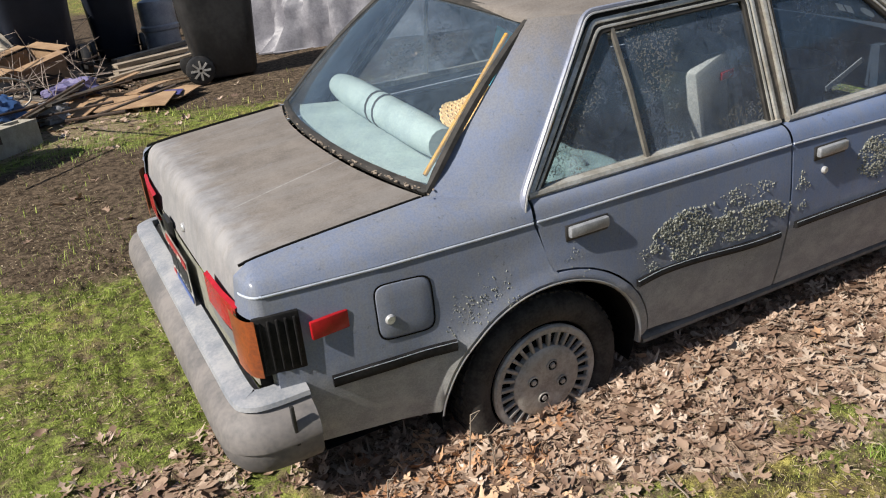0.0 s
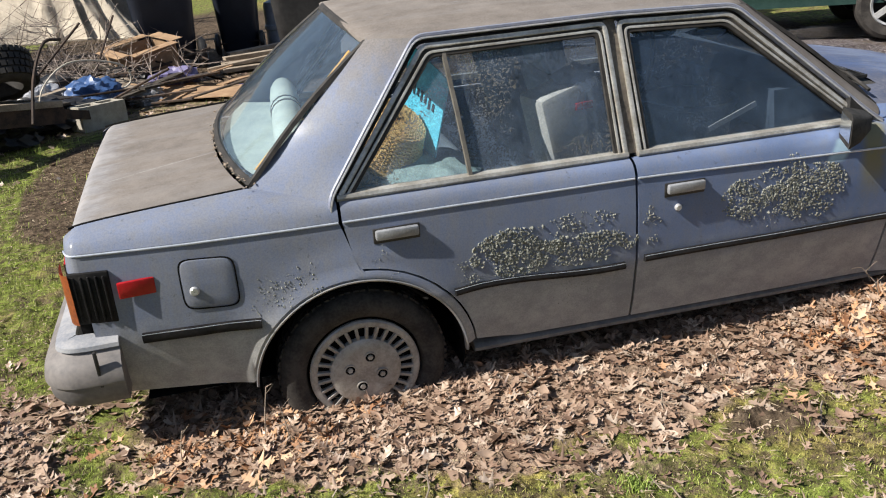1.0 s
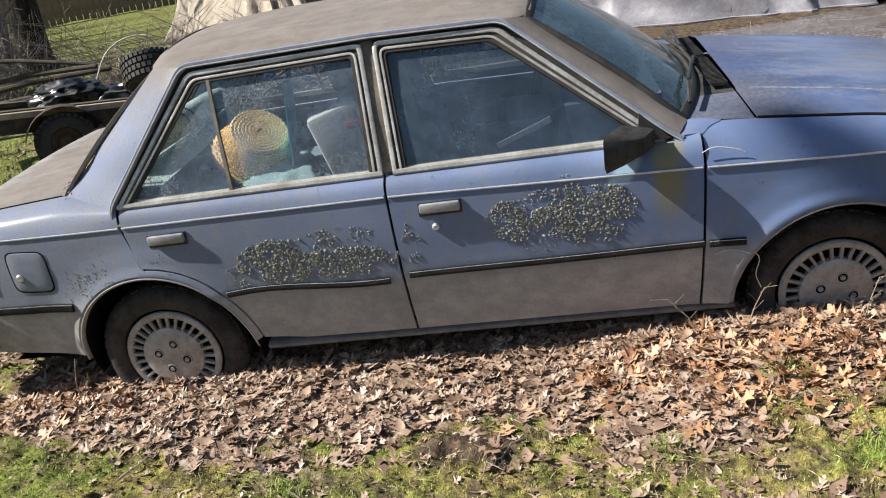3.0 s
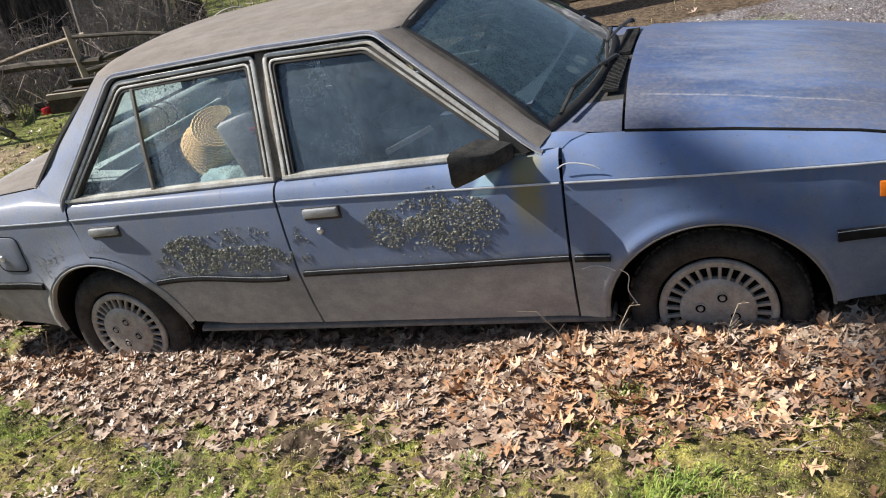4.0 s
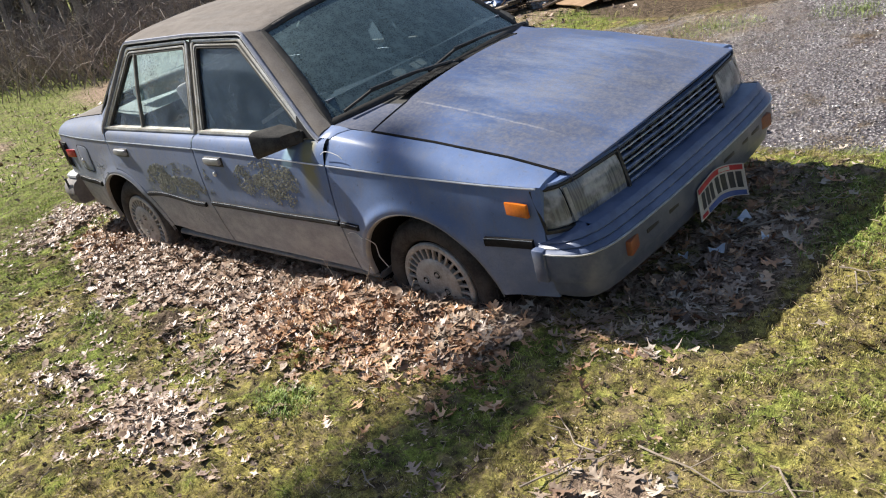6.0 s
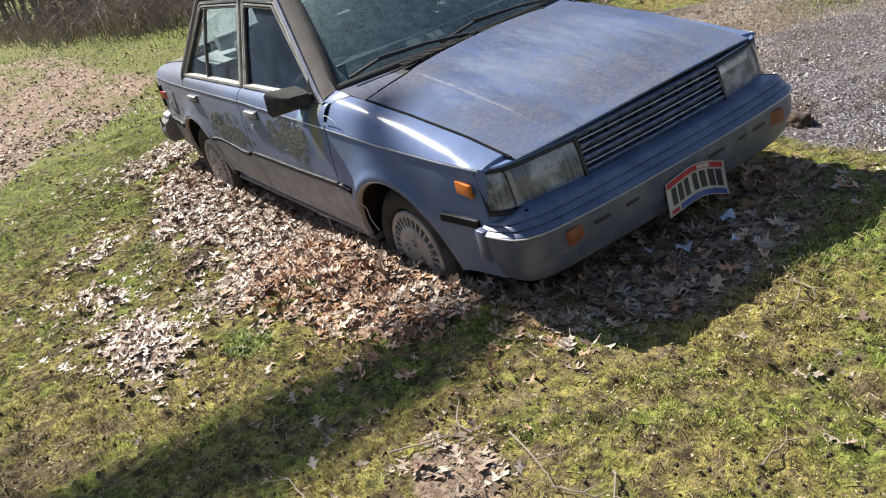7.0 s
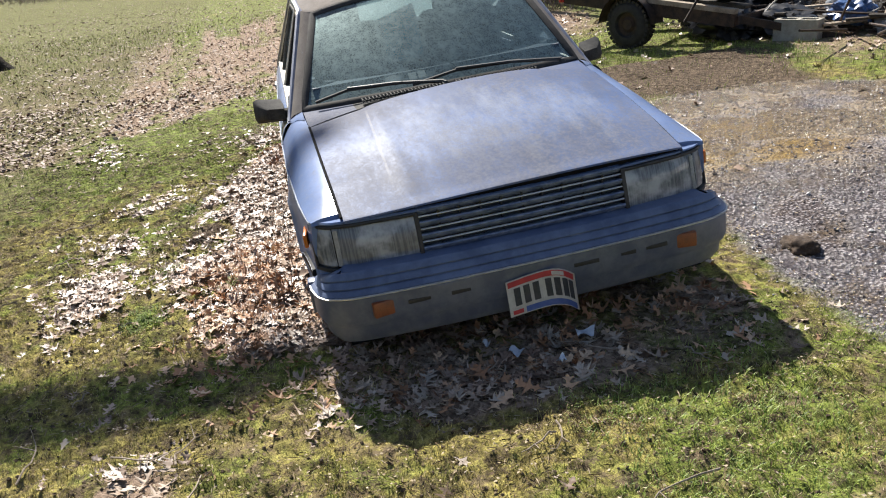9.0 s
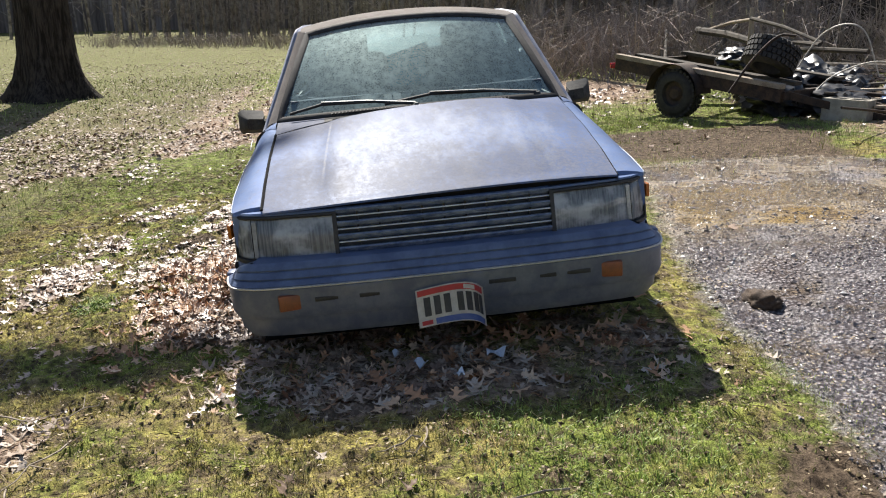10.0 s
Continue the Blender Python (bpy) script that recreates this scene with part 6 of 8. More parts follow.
def leaf_shape(seed, fine):
    """A pin-oak leaf, curled: midrib, deep sinuses and pointed lobes swept forward on both sides."""
    r = np.random.default_rng(seed)
    if fine:
        out = [(0.0, 0.010), (0.16, 0.014), (0.24, 0.07), (0.31, 0.25), (0.36, 0.07), (0.47, 0.075), (0.55, 0.24), (0.63, 0.40), (0.63, 0.13), (0.70, 0.075), (0.78, 0.12), (0.87, 0.27), (0.87, 0.09), (0.93, 0.10), (1.0, 0.0)]
    elif fine is None:
        out = [(0.0, 0.06), (0.33, 0.30), (0.66, 0.22), (1.0, 0.0)]
    else:
        out = [(0.0, 0.02), (0.14, 0.10), (0.28, 0.30), (0.43, 0.10), (0.57, 0.36), (0.71, 0.11), (0.86, 0.24), (1.0, 0.0)]
    ts = np.array([o[0] for o in out])
    wl = np.array([o[1] for o in out]) * r.uniform(0.75, 1.2, len(out))
    wr = np.array([o[1] for o in out]) * r.uniform(0.75, 1.2, len(out))
    v, f = [], []
    bend, cup, twist = r.uniform(-0.3, 0.7), r.uniform(-0.5, 0.9), r.uniform(-0.5, 0.5)
    if seed % 3 == 1:
        bend, cup, twist = r.uniform(0.4, 1.3), r.uniform(1.0, 2.4), r.uniform(-1.0, 1.0)
        k = r.uniform(0.55, 0.9)
        wl, wr = wl * k, wr * k
    side = r.uniform(-0.12, 0.12)
    for t, a, b in zip(ts, wl, wr):
        mz = bend * (t - 0.5) ** 2 - 0.05
        off = side * (t - 0.5) ** 2 * 2
        v.append((t - 0.5, off, mz))
        v.append((t - 0.5, off + a, mz + cup * a * a * 1.6 + twist * a * (t - 0.5)))
        v.append((t - 0.5, off - b, mz + cup * b * b * 1.6 - twist * b * (t - 0.5)))
    for i in range(len(out) - 1):
        a, b = 3 * i, 3 * i + 3
        f += [(a, b, b + 1), (a, b + 1, a + 1), (a, b + 2, b), (a, a + 2, b + 2)]
    return np.array(v), np.array(f)


def rotations(n, tilt, r):
    """n rotations: any heading, tilted by about that many radians."""
    a, b, c = r.uniform(0, 2 * np.pi, n), r.normal(0, tilt, n), r.normal(0, tilt, n)
    ca, sa, cb, sb, cc, sc = np.cos(a), np.sin(a), np.cos(b), np.sin(b), np.cos(c), np.sin(c)
    z = np.zeros(n)
    o = np.ones(n)
    rz = np.stack([ca, -sa, z, sa, ca, z, z, z, o], -1).reshape(n, 3, 3)
    ry = np.stack([cb, z, sb, z, o, z, -sb, z, cb], -1).reshape(n, 3, 3)
    rx = np.stack([o, z, z, z, cc, -sc, z, sc, cc], -1).reshape(n, 3, 3)
    return rz @ ry @ rx


def scatter_leaves(name, boxes, mat, seed, label, size=(0.06, 0.105), only=None, fine=False):
    r = np.random.default_rng(seed)
    V, F, n0 = [], [], 0
    shapes = [leaf_shape(k, fine) for k in range(16)]
    for x0, x1, y0, y1, dens, tilt in boxes:
        n = int((x1 - x0) * (y1 - y0) * dens)
        x, y = r.uniform(x0, x1, n), r.uniform(y0, y1, n)
        keep = r.uniform(0, 1, n) < (only or zone_leaf)(x, y)
        x, y = x[keep], y[keep]
        n = len(x)
        z = surface(x, y) + r.uniform(0.002, 0.020, n) * np.clip(zone_leaf(x, y) * 1.4, 0.25, 1)
        R, s = rotations(n, tilt, r), r.uniform(*size, n)
        kind = r.integers(0, len(shapes), n)
        for k, (sv, sf) in enumerate(shapes):
            m = kind == k
            if not m.any():
                continue
            pts = np.einsum("nij,vj->nvi", R[m], sv) * s[m][:, None, None] + np.stack([x[m], y[m], z[m]], -1)[:, None]
            c = m.sum()
            V.append(pts.reshape(-1, 3))
            F.append((sf[None] + (np.arange(c) * len(sv))[:, None, None]).reshape(-1, 3) + n0)
            n0 += c * len(sv)
    return bulk(name, np.concatenate(V), np.concatenate(F), mat, label, "leaves", True)


def leaf_mat(name, stops, rough=0.52, spec=0.4):
    k = Mat(name, rough, 0, spec)
    g = k.node("ShaderNodeNewGeometry")
    base = k.ramp(g.outputs["Random Per Island"], stops)
    fine = k.noise(70, 4, 0.7)
    k.color(k.mix(k.step(fine, 0.42, 0.8, 0.0, 0.4), base, (0.14, 0.095, 0.065)))
    k.bump(fine, 0.25, 0.003)
    return k.m


TAN = leaf_mat("dry_oak_leaves", [(0.0, (0.09, 0.055, 0.036)), (0.2, (0.25, 0.158, 0.110)), (0.55, (0.38, 0.262, 0.188)), (0.85, (0.44, 0.325, 0.242)), (1.0, (0.51, 0.415, 0.330))], 0.45, 0.75)
RUSSET = leaf_mat("russet_oak_leaves", [(0.0, (0.17, 0.075, 0.035)), (0.35, (0.43, 0.225, 0.115)), (0.75, (0.57, 0.350, 0.205)), (1.0, (0.60, 0.44, 0.30))])
BLEACHED = leaf_mat("bleached_leaves", [(0.0, (0.15, 0.10, 0.07)), (0.4, (0.32, 0.24, 0.178)), (1.0, (0.49, 0.42, 0.345))], 0.6, 0.27)
FIELD = leaf_mat("dull_field_leaves", [(0.0, (0.11, 0.068, 0.045)), (0.4, (0.28, 0.185, 0.13)), (0.85, (0.39, 0.28, 0.205)), (1.0, (0.47, 0.37, 0.295))], 0.6, 0.25)
scatter_leaves("leaf_litter", [(-1.8, 3.5, -2.4, 0.0, 1900, 0.14)], TAN, 41, "thick drift of dry tan oak leaves beside the car", (0.045, 0.10), None, True)
russet_zone = lambda x, y: 1.3 * np.exp(-(((x - 2.25) / 0.60) ** 2 + ((y + 1.06) / 0.20) ** 2)) + 0.7 * np.exp(-(((x + 0.45) / 0.35) ** 2 + ((y + 0.85) / 0.15) ** 2)) + 0.3 * np.exp(-(((x - 3.25) / 0.3) ** 2 + ((y - 0.1) / 0.6) ** 2))
scatter_leaves("russet_leaf_litter", [(-1.1, 3.6, -1.6, 0.9, 1700, 0.32)], RUSSET, 42, "russet oak leaves piled against the wheels", (0.06, 0.118), russet_zone, True)
scatter_leaves("front_leaf_litter", [(2.6, 4.4, -1.8, 1.4, 420, 0.2)], BLEACHED, 43, "scattered dry oak leaves before the bumper", (0.05, 0.11), None, True)
scatter_leaves("field_leaf_litter", [(-4.5, 2.4, -7.0, 1.0, 520, 0.28), (-20, -4.5, -13, 1.5, 170, 0.28), (-36, -20, -26, 2, 50, 0.22)], FIELD, 44, "dry leaves strewn over the lawn", (0.035, 0.072), None, None)
scatter_leaves("yard_leaf_litter", [(-6, 3.5, 1.0, 8.0, 120, 0.4)], TAN, 45, "dry leaves among the junk and on the driveway")


def grass_mat():
    k = Mat("lawn_blades", 0.65, 0, 0.16)
    g = k.node("ShaderNodeNewGeometry")
    big, mid = k.noise(0.55, 4), k.noise(3.5, 5, 0.65)
    t = k.step(k.math("ADD", k.math("MULTIPLY", mid, 0.6), k.math("ADD", k.math("MULTIPLY", big, 0.4), k.math("ADD", k.step(k.axis(0), -1.2, 0.5, -0.13, 0.0), k.math("MULTIPLY", k.step(k.axis(0), 2.9, 3.7, 0.0, 0.035), k.step(k.axis(1), -0.1, 0.3, 1.0, -1.0))))), 0.42, 0.56)
    green = k.ramp(g.outputs["Random Per Island"], [(0.0, (0.07, 0.088, 0.024)), (0.55, (0.30, 0.385, 0.075)), (0.8, (0.46, 0.55, 0.13)), (1.0, (0.50, 0.43, 0.26))])
    moss = k.ramp(g.outputs["Random Per Island"], [(0.0, (0.09, 0.075, 0.028)), (0.45, (0.37, 0.315, 0.10)), (0.8, (0.54, 0.465, 0.17)), (1.0, (0.58, 0.48, 0.28))])
    k.color(k.mix(t, green, moss))
    return k.m


def scatter_grass(name, boxes, mat, seed, label):
    r = np.random.default_rng(seed)
    P = []
    for x0, x1, y0, y1, dens, h in boxes:
        n = int((x1 - x0) * (y1 - y0) * dens)
        x, y = r.uniform(x0, x1, n), r.uniform(y0, y1, n)
        clump = np.clip(1.5 * lattice(10 * x, 10 * y, 9) - 0.2 + 0.3 * wave(x, y, 4, 51), 0, 1)
        under = (x > -0.9) & (x < 3.2) & (np.abs(y) < 0.75)
        keep = (r.uniform(0, 1, n) < (1 - 0.93 * np.clip(1.5 * zone_leaf(x, y), 0, 1)) * (1 - zone_drive(x, y)) * (1 - 0.9 * zone_mud(x, y)) * (0.25 + 0.75 * clump)) & ~under
        x, y, clump = x[keep], y[keep], clump[keep]
        n = len(x)
        hh = h * r.uniform(0.4, 1.0, n) * (0.6 + 0.8 * clump)
        a = r.uniform(0, 2 * np.pi, n)
        lean = r.uniform(0.1, 1.0, n) * hh
        w = r.uniform(0.0006, 0.0015, n) * (1 + 0.6 * (h > 0.03) + 1.5 * (h > 0.05))
        z = surface(x, y) - 0.003
        d = np.stack([np.cos(a), np.sin(a)], -1)
        s = np.stack([-np.sin(a), np.cos(a)], -1)
        base = np.stack([x, y], -1)
        q = np.zeros((n, 5, 3))
        q[:, 0, :2], q[:, 1, :2] = base - s * w[:, None], base + s * w[:, None]
        q[:, 2, :2] = base + d * (0.35 * lean)[:, None] - s * (0.8 * w)[:, None]
        q[:, 3, :2] = base + d * (0.35 * lean)[:, None] + s * (0.8 * w)[:, None]
        q[:, 4, :2] = base + d * lean[:, None]
        q[:, 0, 2], q[:, 1, 2], q[:, 2, 2], q[:, 3, 2], q[:, 4, 2] = z, z, z + 0.6 * hh, z + 0.6 * hh, z + hh
        P.append(q.reshape(-1, 3))
    v = np.concatenate(P)
    n = len(v) // 5
    f = (np.array([[0, 1, 3], [0, 3, 2], [2, 3, 4]])[None] + 5 * np.arange(n)[:, None, None]).reshape(-1, 3)
    return bulk(name, v, f, mat, label, "grass")


GRASS = grass_mat()
scatter_grass("lawn_grass", [(-1.2, 5.4, -2.8, -0.8, 15800, 0.013), (3.2, 5.4, -0.9, 1.3, 16000, 0.016), (-2.6, -1.2, -2.9, -0.8, 6000, 0.02), (-3.0, -0.7, -0.9, 2.6, 13000, 0.017), (-4.5, 2.2, -4.5, -2.8, 1500, 0.04)], GRASS, 52, "short patchy moss and grass")
scatter_grass("far_grass", [(-14, -3, -9, 2.4, 260, 0.07), (-5, 0.5, 1.4, 4.4, 1500, 0.05), (0.5, 4, 2.4, 5.0, 300, 0.05)], GRASS, 53, "rough grass farther over the lawn")


def scatter_bits(name, boxes, mat, seed, label, category, length, width):
    """Flat shreds lying on the lawn: straw and leaf crumbs."""
    r = np.random.default_rng(seed)
    P = []
    for x0, x1, y0, y1, dens in boxes:
        n = int((x1 - x0) * (y1 - y0) * dens)
        x, y = r.uniform(x0, x1, n), r.uniform(y0, y1, n)
        keep = r.uniform(0, 1, n) < (1 - 0.8 * zone_drive(x, y)) * (0.25 + 1.1 * lattice(4 * x, 4 * y, 12) ** 2)
        x, y = x[keep], y[keep]
        n = len(x)
        l, w = r.uniform(*length, n), r.uniform(*width, n)
        sh = np.array([(-0.5, -0.5, 0), (0.1, -0.7, 0.06), (0.5, 0.3, 0.0), (-0.2, 0.6, 0.05)])
        q = sh[None] * np.stack([l, w, l], -1)[:, None]
        P.append((np.einsum("nij,nvj->nvi", rotations(n, 0.22, r), q) + np.stack([x, y, surface(x, y) + r.uniform(0.004, 0.014, n)], -1)[:, None]).reshape(-1, 3))
    v = np.concatenate(P)
    f = (np.array([[0, 1, 2], [0, 2, 3]])[None] + 4 * np.arange(len(v) // 4)[:, None, None]).reshape(-1, 3)
    return bulk(name, v, f, mat, label, category)


STRAW = leaf_mat("straw_and_crumbs", [(0.0, (0.05, 0.035, 0.025)), (0.35, (0.16, 0.11, 0.07)), (0.6, (0.40, 0.32, 0.21)), (1.0, (0.50, 0.42, 0.30))], 0.9, 0.15)
LAWN = ((-1.2, 5.3, -2.8, -1.0), (3.1, 5.3, -1.0, 1.0), (-2.6, -0.9, -1.6, 3.4))
scatter_bits("straw", [(*b, 1300) for b in LAWN], STRAW, 54, "short dry straw strewn over the moss", "straw", (0.015, 0.055), (0.001, 0.0025))
scatter_bits("leaf_crumbs", [*[(*b, 900) for b in LAWN], (-0.6, 4.6, 0.9, 3.4, 3200)], STRAW, 55, "crumbled leaf bits and bark on the moss", "leaf crumbs", (0.004, 0.014), (0.003, 0.009))
r = np.random.default_rng(56)
n = 20000
x, y = r.uniform(-1.2, 5.2, n), r.uniform(-2.8, 1.0, n)
keep = ((y < -1.0) | (x > 3.3)) & (r.uniform(0, 1, n) < 0.15 + 1.2 * lattice(5 * x, 5 * y, 13) ** 3)
x, y = x[keep], y[keep]
n = len(x)
q = r.uniform(0.003, 0.010, n)
octa = np.array([(1, 0, 0), (-1, 0, 0), (0, 1, 0), (0, -1, 0), (0, 0, 0.7), (0, 0, -0.7)])
octf = np.array([(0, 2, 4), (2, 1, 4), (1, 3, 4), (3, 0, 4), (2, 0, 5), (1, 2, 5), (3, 1, 5), (0, 3, 5)])
pts = np.einsum("nij,nvj->nvi", rotations(n, 0.4, r), octa[None] * r.uniform(0.6, 1.3, (n, 6, 3))) * q[:, None, None] + np.stack([x, y, surface(x, y) + 0.3 * q], -1)[:, None]
bulk("soil_crumbs", pts.reshape(-1, 3), (octf[None] + 6 * np.arange(n)[:, None, None]).reshape(-1, 3), leaf_mat("dark_soil_crumbs", [(0.0, (0.03, 0.022, 0.015)), (0.6, (0.10, 0.075, 0.05)), (1.0, (0.22, 0.17, 0.09))], 0.9, 0.2), "dark crumbs of soil on the moss", "soil")


def green_clump(cx, cy, rad, n, h, seed):
    r = np.random.default_rng(seed)
    g = Geo()
    for _ in range(n):
        a, d = r.uniform(0, 6.28), rad * r.uniform(0, 1) ** 0.7
        x, y = cx + d * math.cos(a), cy + 0.7 * d * math.sin(a)
        z = float(surface(np.array(x), np.array(y)))
        b, l = r.uniform(0, 6.28), h * r.uniform(0.5, 1)
        e = Vector((math.cos(b), math.sin(b), 0))
        s = Vector((-e.y, e.x, 0)) * 0.0013
        p = Vector((x, y, z - 0.003))
        n0 = len(g.v)
        g.v += [tuple(p - s), tuple(p + s), tuple(p + e * 0.3 * l + s * 0.8 + Vector((0, 0, 0.6 * l))), tuple(p + e * 0.3 * l - s * 0.8 + Vector((0, 0, 0.6 * l))), tuple(p + e * 0.8 * l + Vector((0, 0, 0.85 * l)))]
        g.f += [(n0, n0 + 1, n0 + 2, n0 + 3), (n0 + 3, n0 + 2, n0 + 4)]
    ob = g.out("grass_tuft", CLUMP, None, "", smooth=False)
    return tagged(ob, "fresh green tuft of grass among dry leaves", "grass", kind="stuff")


CLUMP = leaf_mat("fresh_grass", [(0.0, (0.10, 0.16, 0.025)), (0.6, (0.22, 0.34, 0.05)), (1.0, (0.40, 0.46, 0.12))])
for i, (x, y, r_, n_, h_) in enumerate(((2.35, -1.52, 0.13, 420, 0.05), (3.9, 0.45, 0.35, 900, 0.05), (3.75, 0.05, 0.22, 380, 0.045), (2.15, -1.15, 0.07, 90, 0.07), (1.75, -1.45, 0.08, 130, 0.05), (0.62, -1.45, 0.06, 90, 0.05), (4.2, 0.1, 0.25, 420, 0.045), (-0.9, 3.65, 0.4, 600, 0.06), (1.6, 3.5, 0.35, 500, 0.06), (2.6, 3.7, 0.3, 400, 0.06))):
    green_clump(x, y, 1.15 * r_, int(1.4 * n_), 0.72 * h_, 100 + i)

WOOD_TWIG = plain("grey_twig_bark", (0.20, 0.16, 0.12), (0.34, 0.28, 0.22), 30, 0.85)
r = np.random.default_rng(61)
for i in range(48):
    x, y = r.uniform(-0.6, 4.6), r.uniform(-2.5, -0.95)
    if i > 24:
        x, y = r.uniform(3.3, 4.6), r.uniform(-1.8, 0.6)
    a, l = r.uniform(0, 6.28), r.uniform(0.08, 0.34)
    pts, p = [], Vector((x, y, 0))
    for k in range(6):
        z = float(surface(np.array(p.x), np.array(p.y))) + 0.012 + 0.02 * (k % 2) * r.uniform(0, 1)
        pts.append(Vector((p.x, p.y, z)))
        a += r.normal(0, 0.25)
        p = p + Vector((math.cos(a), math.sin(a), 0)) * l / 5
    g = Geo().tube(pts, [0.0035, 0.003, 0.0028, 0.0024, 0.002, 0.001], 5)
    q = pts[3]
    g.tube([q, q + Vector((math.cos(a + 0.8) * 0.3 * l, math.sin(a + 0.8) * 0.3 * l, 0.012))], [0.002, 0.001], 4)
    tagged(g.out("fallen_twig", WOOD_TWIG), "thin dry twig lying on the moss", "twig", "fallen twigs")
# dry weeds by the wheels
for i, (x, y, h, b) in enumerate(((2.44, -0.93, 0.17, 0.05), (2.50, -0.94, 0.12, -0.05), (-0.36, -0.86, 0.22, 0.03), (-0.28, -0.88, 0.16, -0.02), (-0.62, -0.86, 0.12, 0.02), (2.1, -0.86, 0.15, 0.06), (1.95, -0.86, 0.16, -0.10))):
    z = float(surface(np.array(x), np.array(y)))
    g = Geo().tube([(x, y, z - 0.01), (x + 0.4 * b, y - 0.01, z + 0.5 * h), (x + b, y, z + 0.92 * h), (x + 1.6 * b, y - 0.02, z + h)], [0.0025, 0.002, 0.0016, 0.001], 5)
    for k in range(3):
        t = 0.4 + 0.2 * k
        g.tube([(x + t * b, y, z + t * h), (x + t * b + 0.03 * (-1) ** k, y - 0.015, z + t * h + 0.04)], [0.0014, 0.0007], 4)
    tagged(g.out("dry_weed", WOOD_TWIG), "dead weed stalk growing beside the wheel", "weed", "dry weeds")
PAPER = plain("torn_white_paper", (0.62, 0.66, 0.72), (0.50, 0.55, 0.62), 20, 0.7)
for x, y, s, a in ((3.315, -0.138, 0.05, 20), (3.305, 0.119, 0.055, 70), (3.22, -0.22, 0.03, 10), (3.45, -0.02, 0.03, 130)):
    z = float(surface(np.array(x), np.array(y))) + 0.035
    m = pose(x, y, z, 12, -8, a)
    g = Geo().grid([[m @ Vector((s * (u - 0.5) * (1 + 0.3 * v), 0.7 * s * (v - 0.5), 0.010 * math.sin(5 * u + 3 * v))) for v in np.linspace(0, 1, 5)] for u in np.linspace(0, 1, 6)])
    g.grid([[m @ Vector((s * (u - 0.5) * (1 + 0.3 * v), 0.7 * s * (v - 0.5), 0.010 * math.sin(5 * u + 3 * v) - 0.002)) for v in np.linspace(0, 1, 5)] for u in np.linspace(0, 1, 6)])
    tagged(g.out("paper_scrap", PAPER), "crumpled pale blue paper scrap on the leaves", "litter", "paper scraps")
# loose stones of the driveway
r = np.random.default_rng(65)
n = 16000
x, y = r.uniform(-1.0, 5.2, n), r.uniform(0.8, 4.0, n)
keep = r.uniform(0, 1, n) < zone_drive(x, y)
x, y = x[keep], y[keep]
n = len(x)
q = r.uniform(0.003, 0.010, n) * (1 + (r.uniform(0, 1, n) > 0.96))
octa = np.array([(1, 0, 0), (-1, 0, 0), (0, 1, 0), (0, -1, 0), (0, 0, 0.6), (0, 0, -0.6)])
pts = np.einsum("nij,nvj->nvi", rotations(n, 0.4, r), octa[None] * r.uniform(0.6, 1.2, (n, 6, 3))) * q[:, None, None] + np.stack([x, y, surface(x, y) + 0.2 * q], -1)[:, None]
fc = np.array([(0, 2, 4), (2, 1, 4), (1, 3, 4), (3, 0, 4), (2, 0, 5), (1, 2, 5), (3, 1, 5), (0, 3, 5)])
bulk("loose_gravel", pts.reshape(-1, 3), (fc[None] + 6 * np.arange(n)[:, None, None]).reshape(-1, 3), leaf_mat("wet_stones", [(0.0, (0.065, 0.056, 0.056)), (0.6, (0.21, 0.185, 0.18)), (0.88, (0.33, 0.305, 0.30)), (1.0, (0.52, 0.51, 0.52))], 0.3), "loose wet gravel stones on the driveway", "gravel")
# a clod of earth on the driveway
bm = bmesh.new()
bmesh.ops.create_icosphere(bm, subdivisions=4, radius=0.075)
for v in bm.verts:
    n_ = noise.fractal(v.co * 22, 0.8, 2.0, 5)
    v.co = Vector((v.co.x * (1.1 + 0.3 * n_), v.co.y * (0.9 + 0.3 * n_), max(-0.02, v.co.z * 0.55 * (1 + 0.5 * n_))))
clod = part("dirt_clod", bm, plain("dark_clod", (0.035, 0.022, 0.014), (0.09, 0.06, 0.04), 40, 0.9, bump=0.6))
clod.matrix_basis = pose(2.81, 1.30, float(surface(np.array(2.81), np.array(1.30))) + 0.012)
tagged(clod, "dark lump of earth on the wet driveway", "clod")

# ---- the oak ----
BARK = Mat("oak_bark", 0.95, 0, 0.2)
ridge = BARK.noise(9, 5, 0.7, BARK.coords(scale=(2.2, 2.2, 0.25)))
BARK.color(BARK.mix(BARK.step(ridge, 0.38, 0.62), (0.018, 0.014, 0.011), (0.075, 0.06, 0.048))).bump(ridge, 1.0, 0.06)
BARK = BARK.m


def limb(g, p, d, length, r0, r, depth, seg=6, n=7):
    """A crooked limb with side limbs."""
    pts, rad = [Vector(p)], [r0]
    d = Vector(d).normalized()
    for k in range(seg):
        d = (d + Vector((r.normal(0, 0.16), r.normal(0, 0.16), r.normal(0.04, 0.12)))).normalized()
        pts.append(pts[-1] + d * length / seg)
        rad.append(r0 * (1 - 0.85 * (k + 1) / seg))
    g.tube(pts, rad, n, False)
    if depth:
        for k in range(1, seg + 1):
            for _ in range(2 if depth > 1 else 2):
                s = Vector((r.normal(0, 1), r.normal(0, 1), r.normal(0.35, 0.6))).normalized()
                limb(g, pts[k], d * 0.5 + s, length * r.uniform(0.3, 0.55), rad[k] * 0.6 + 0.006, r, depth - 1, max(3, seg - 2), max(4, n - 2))


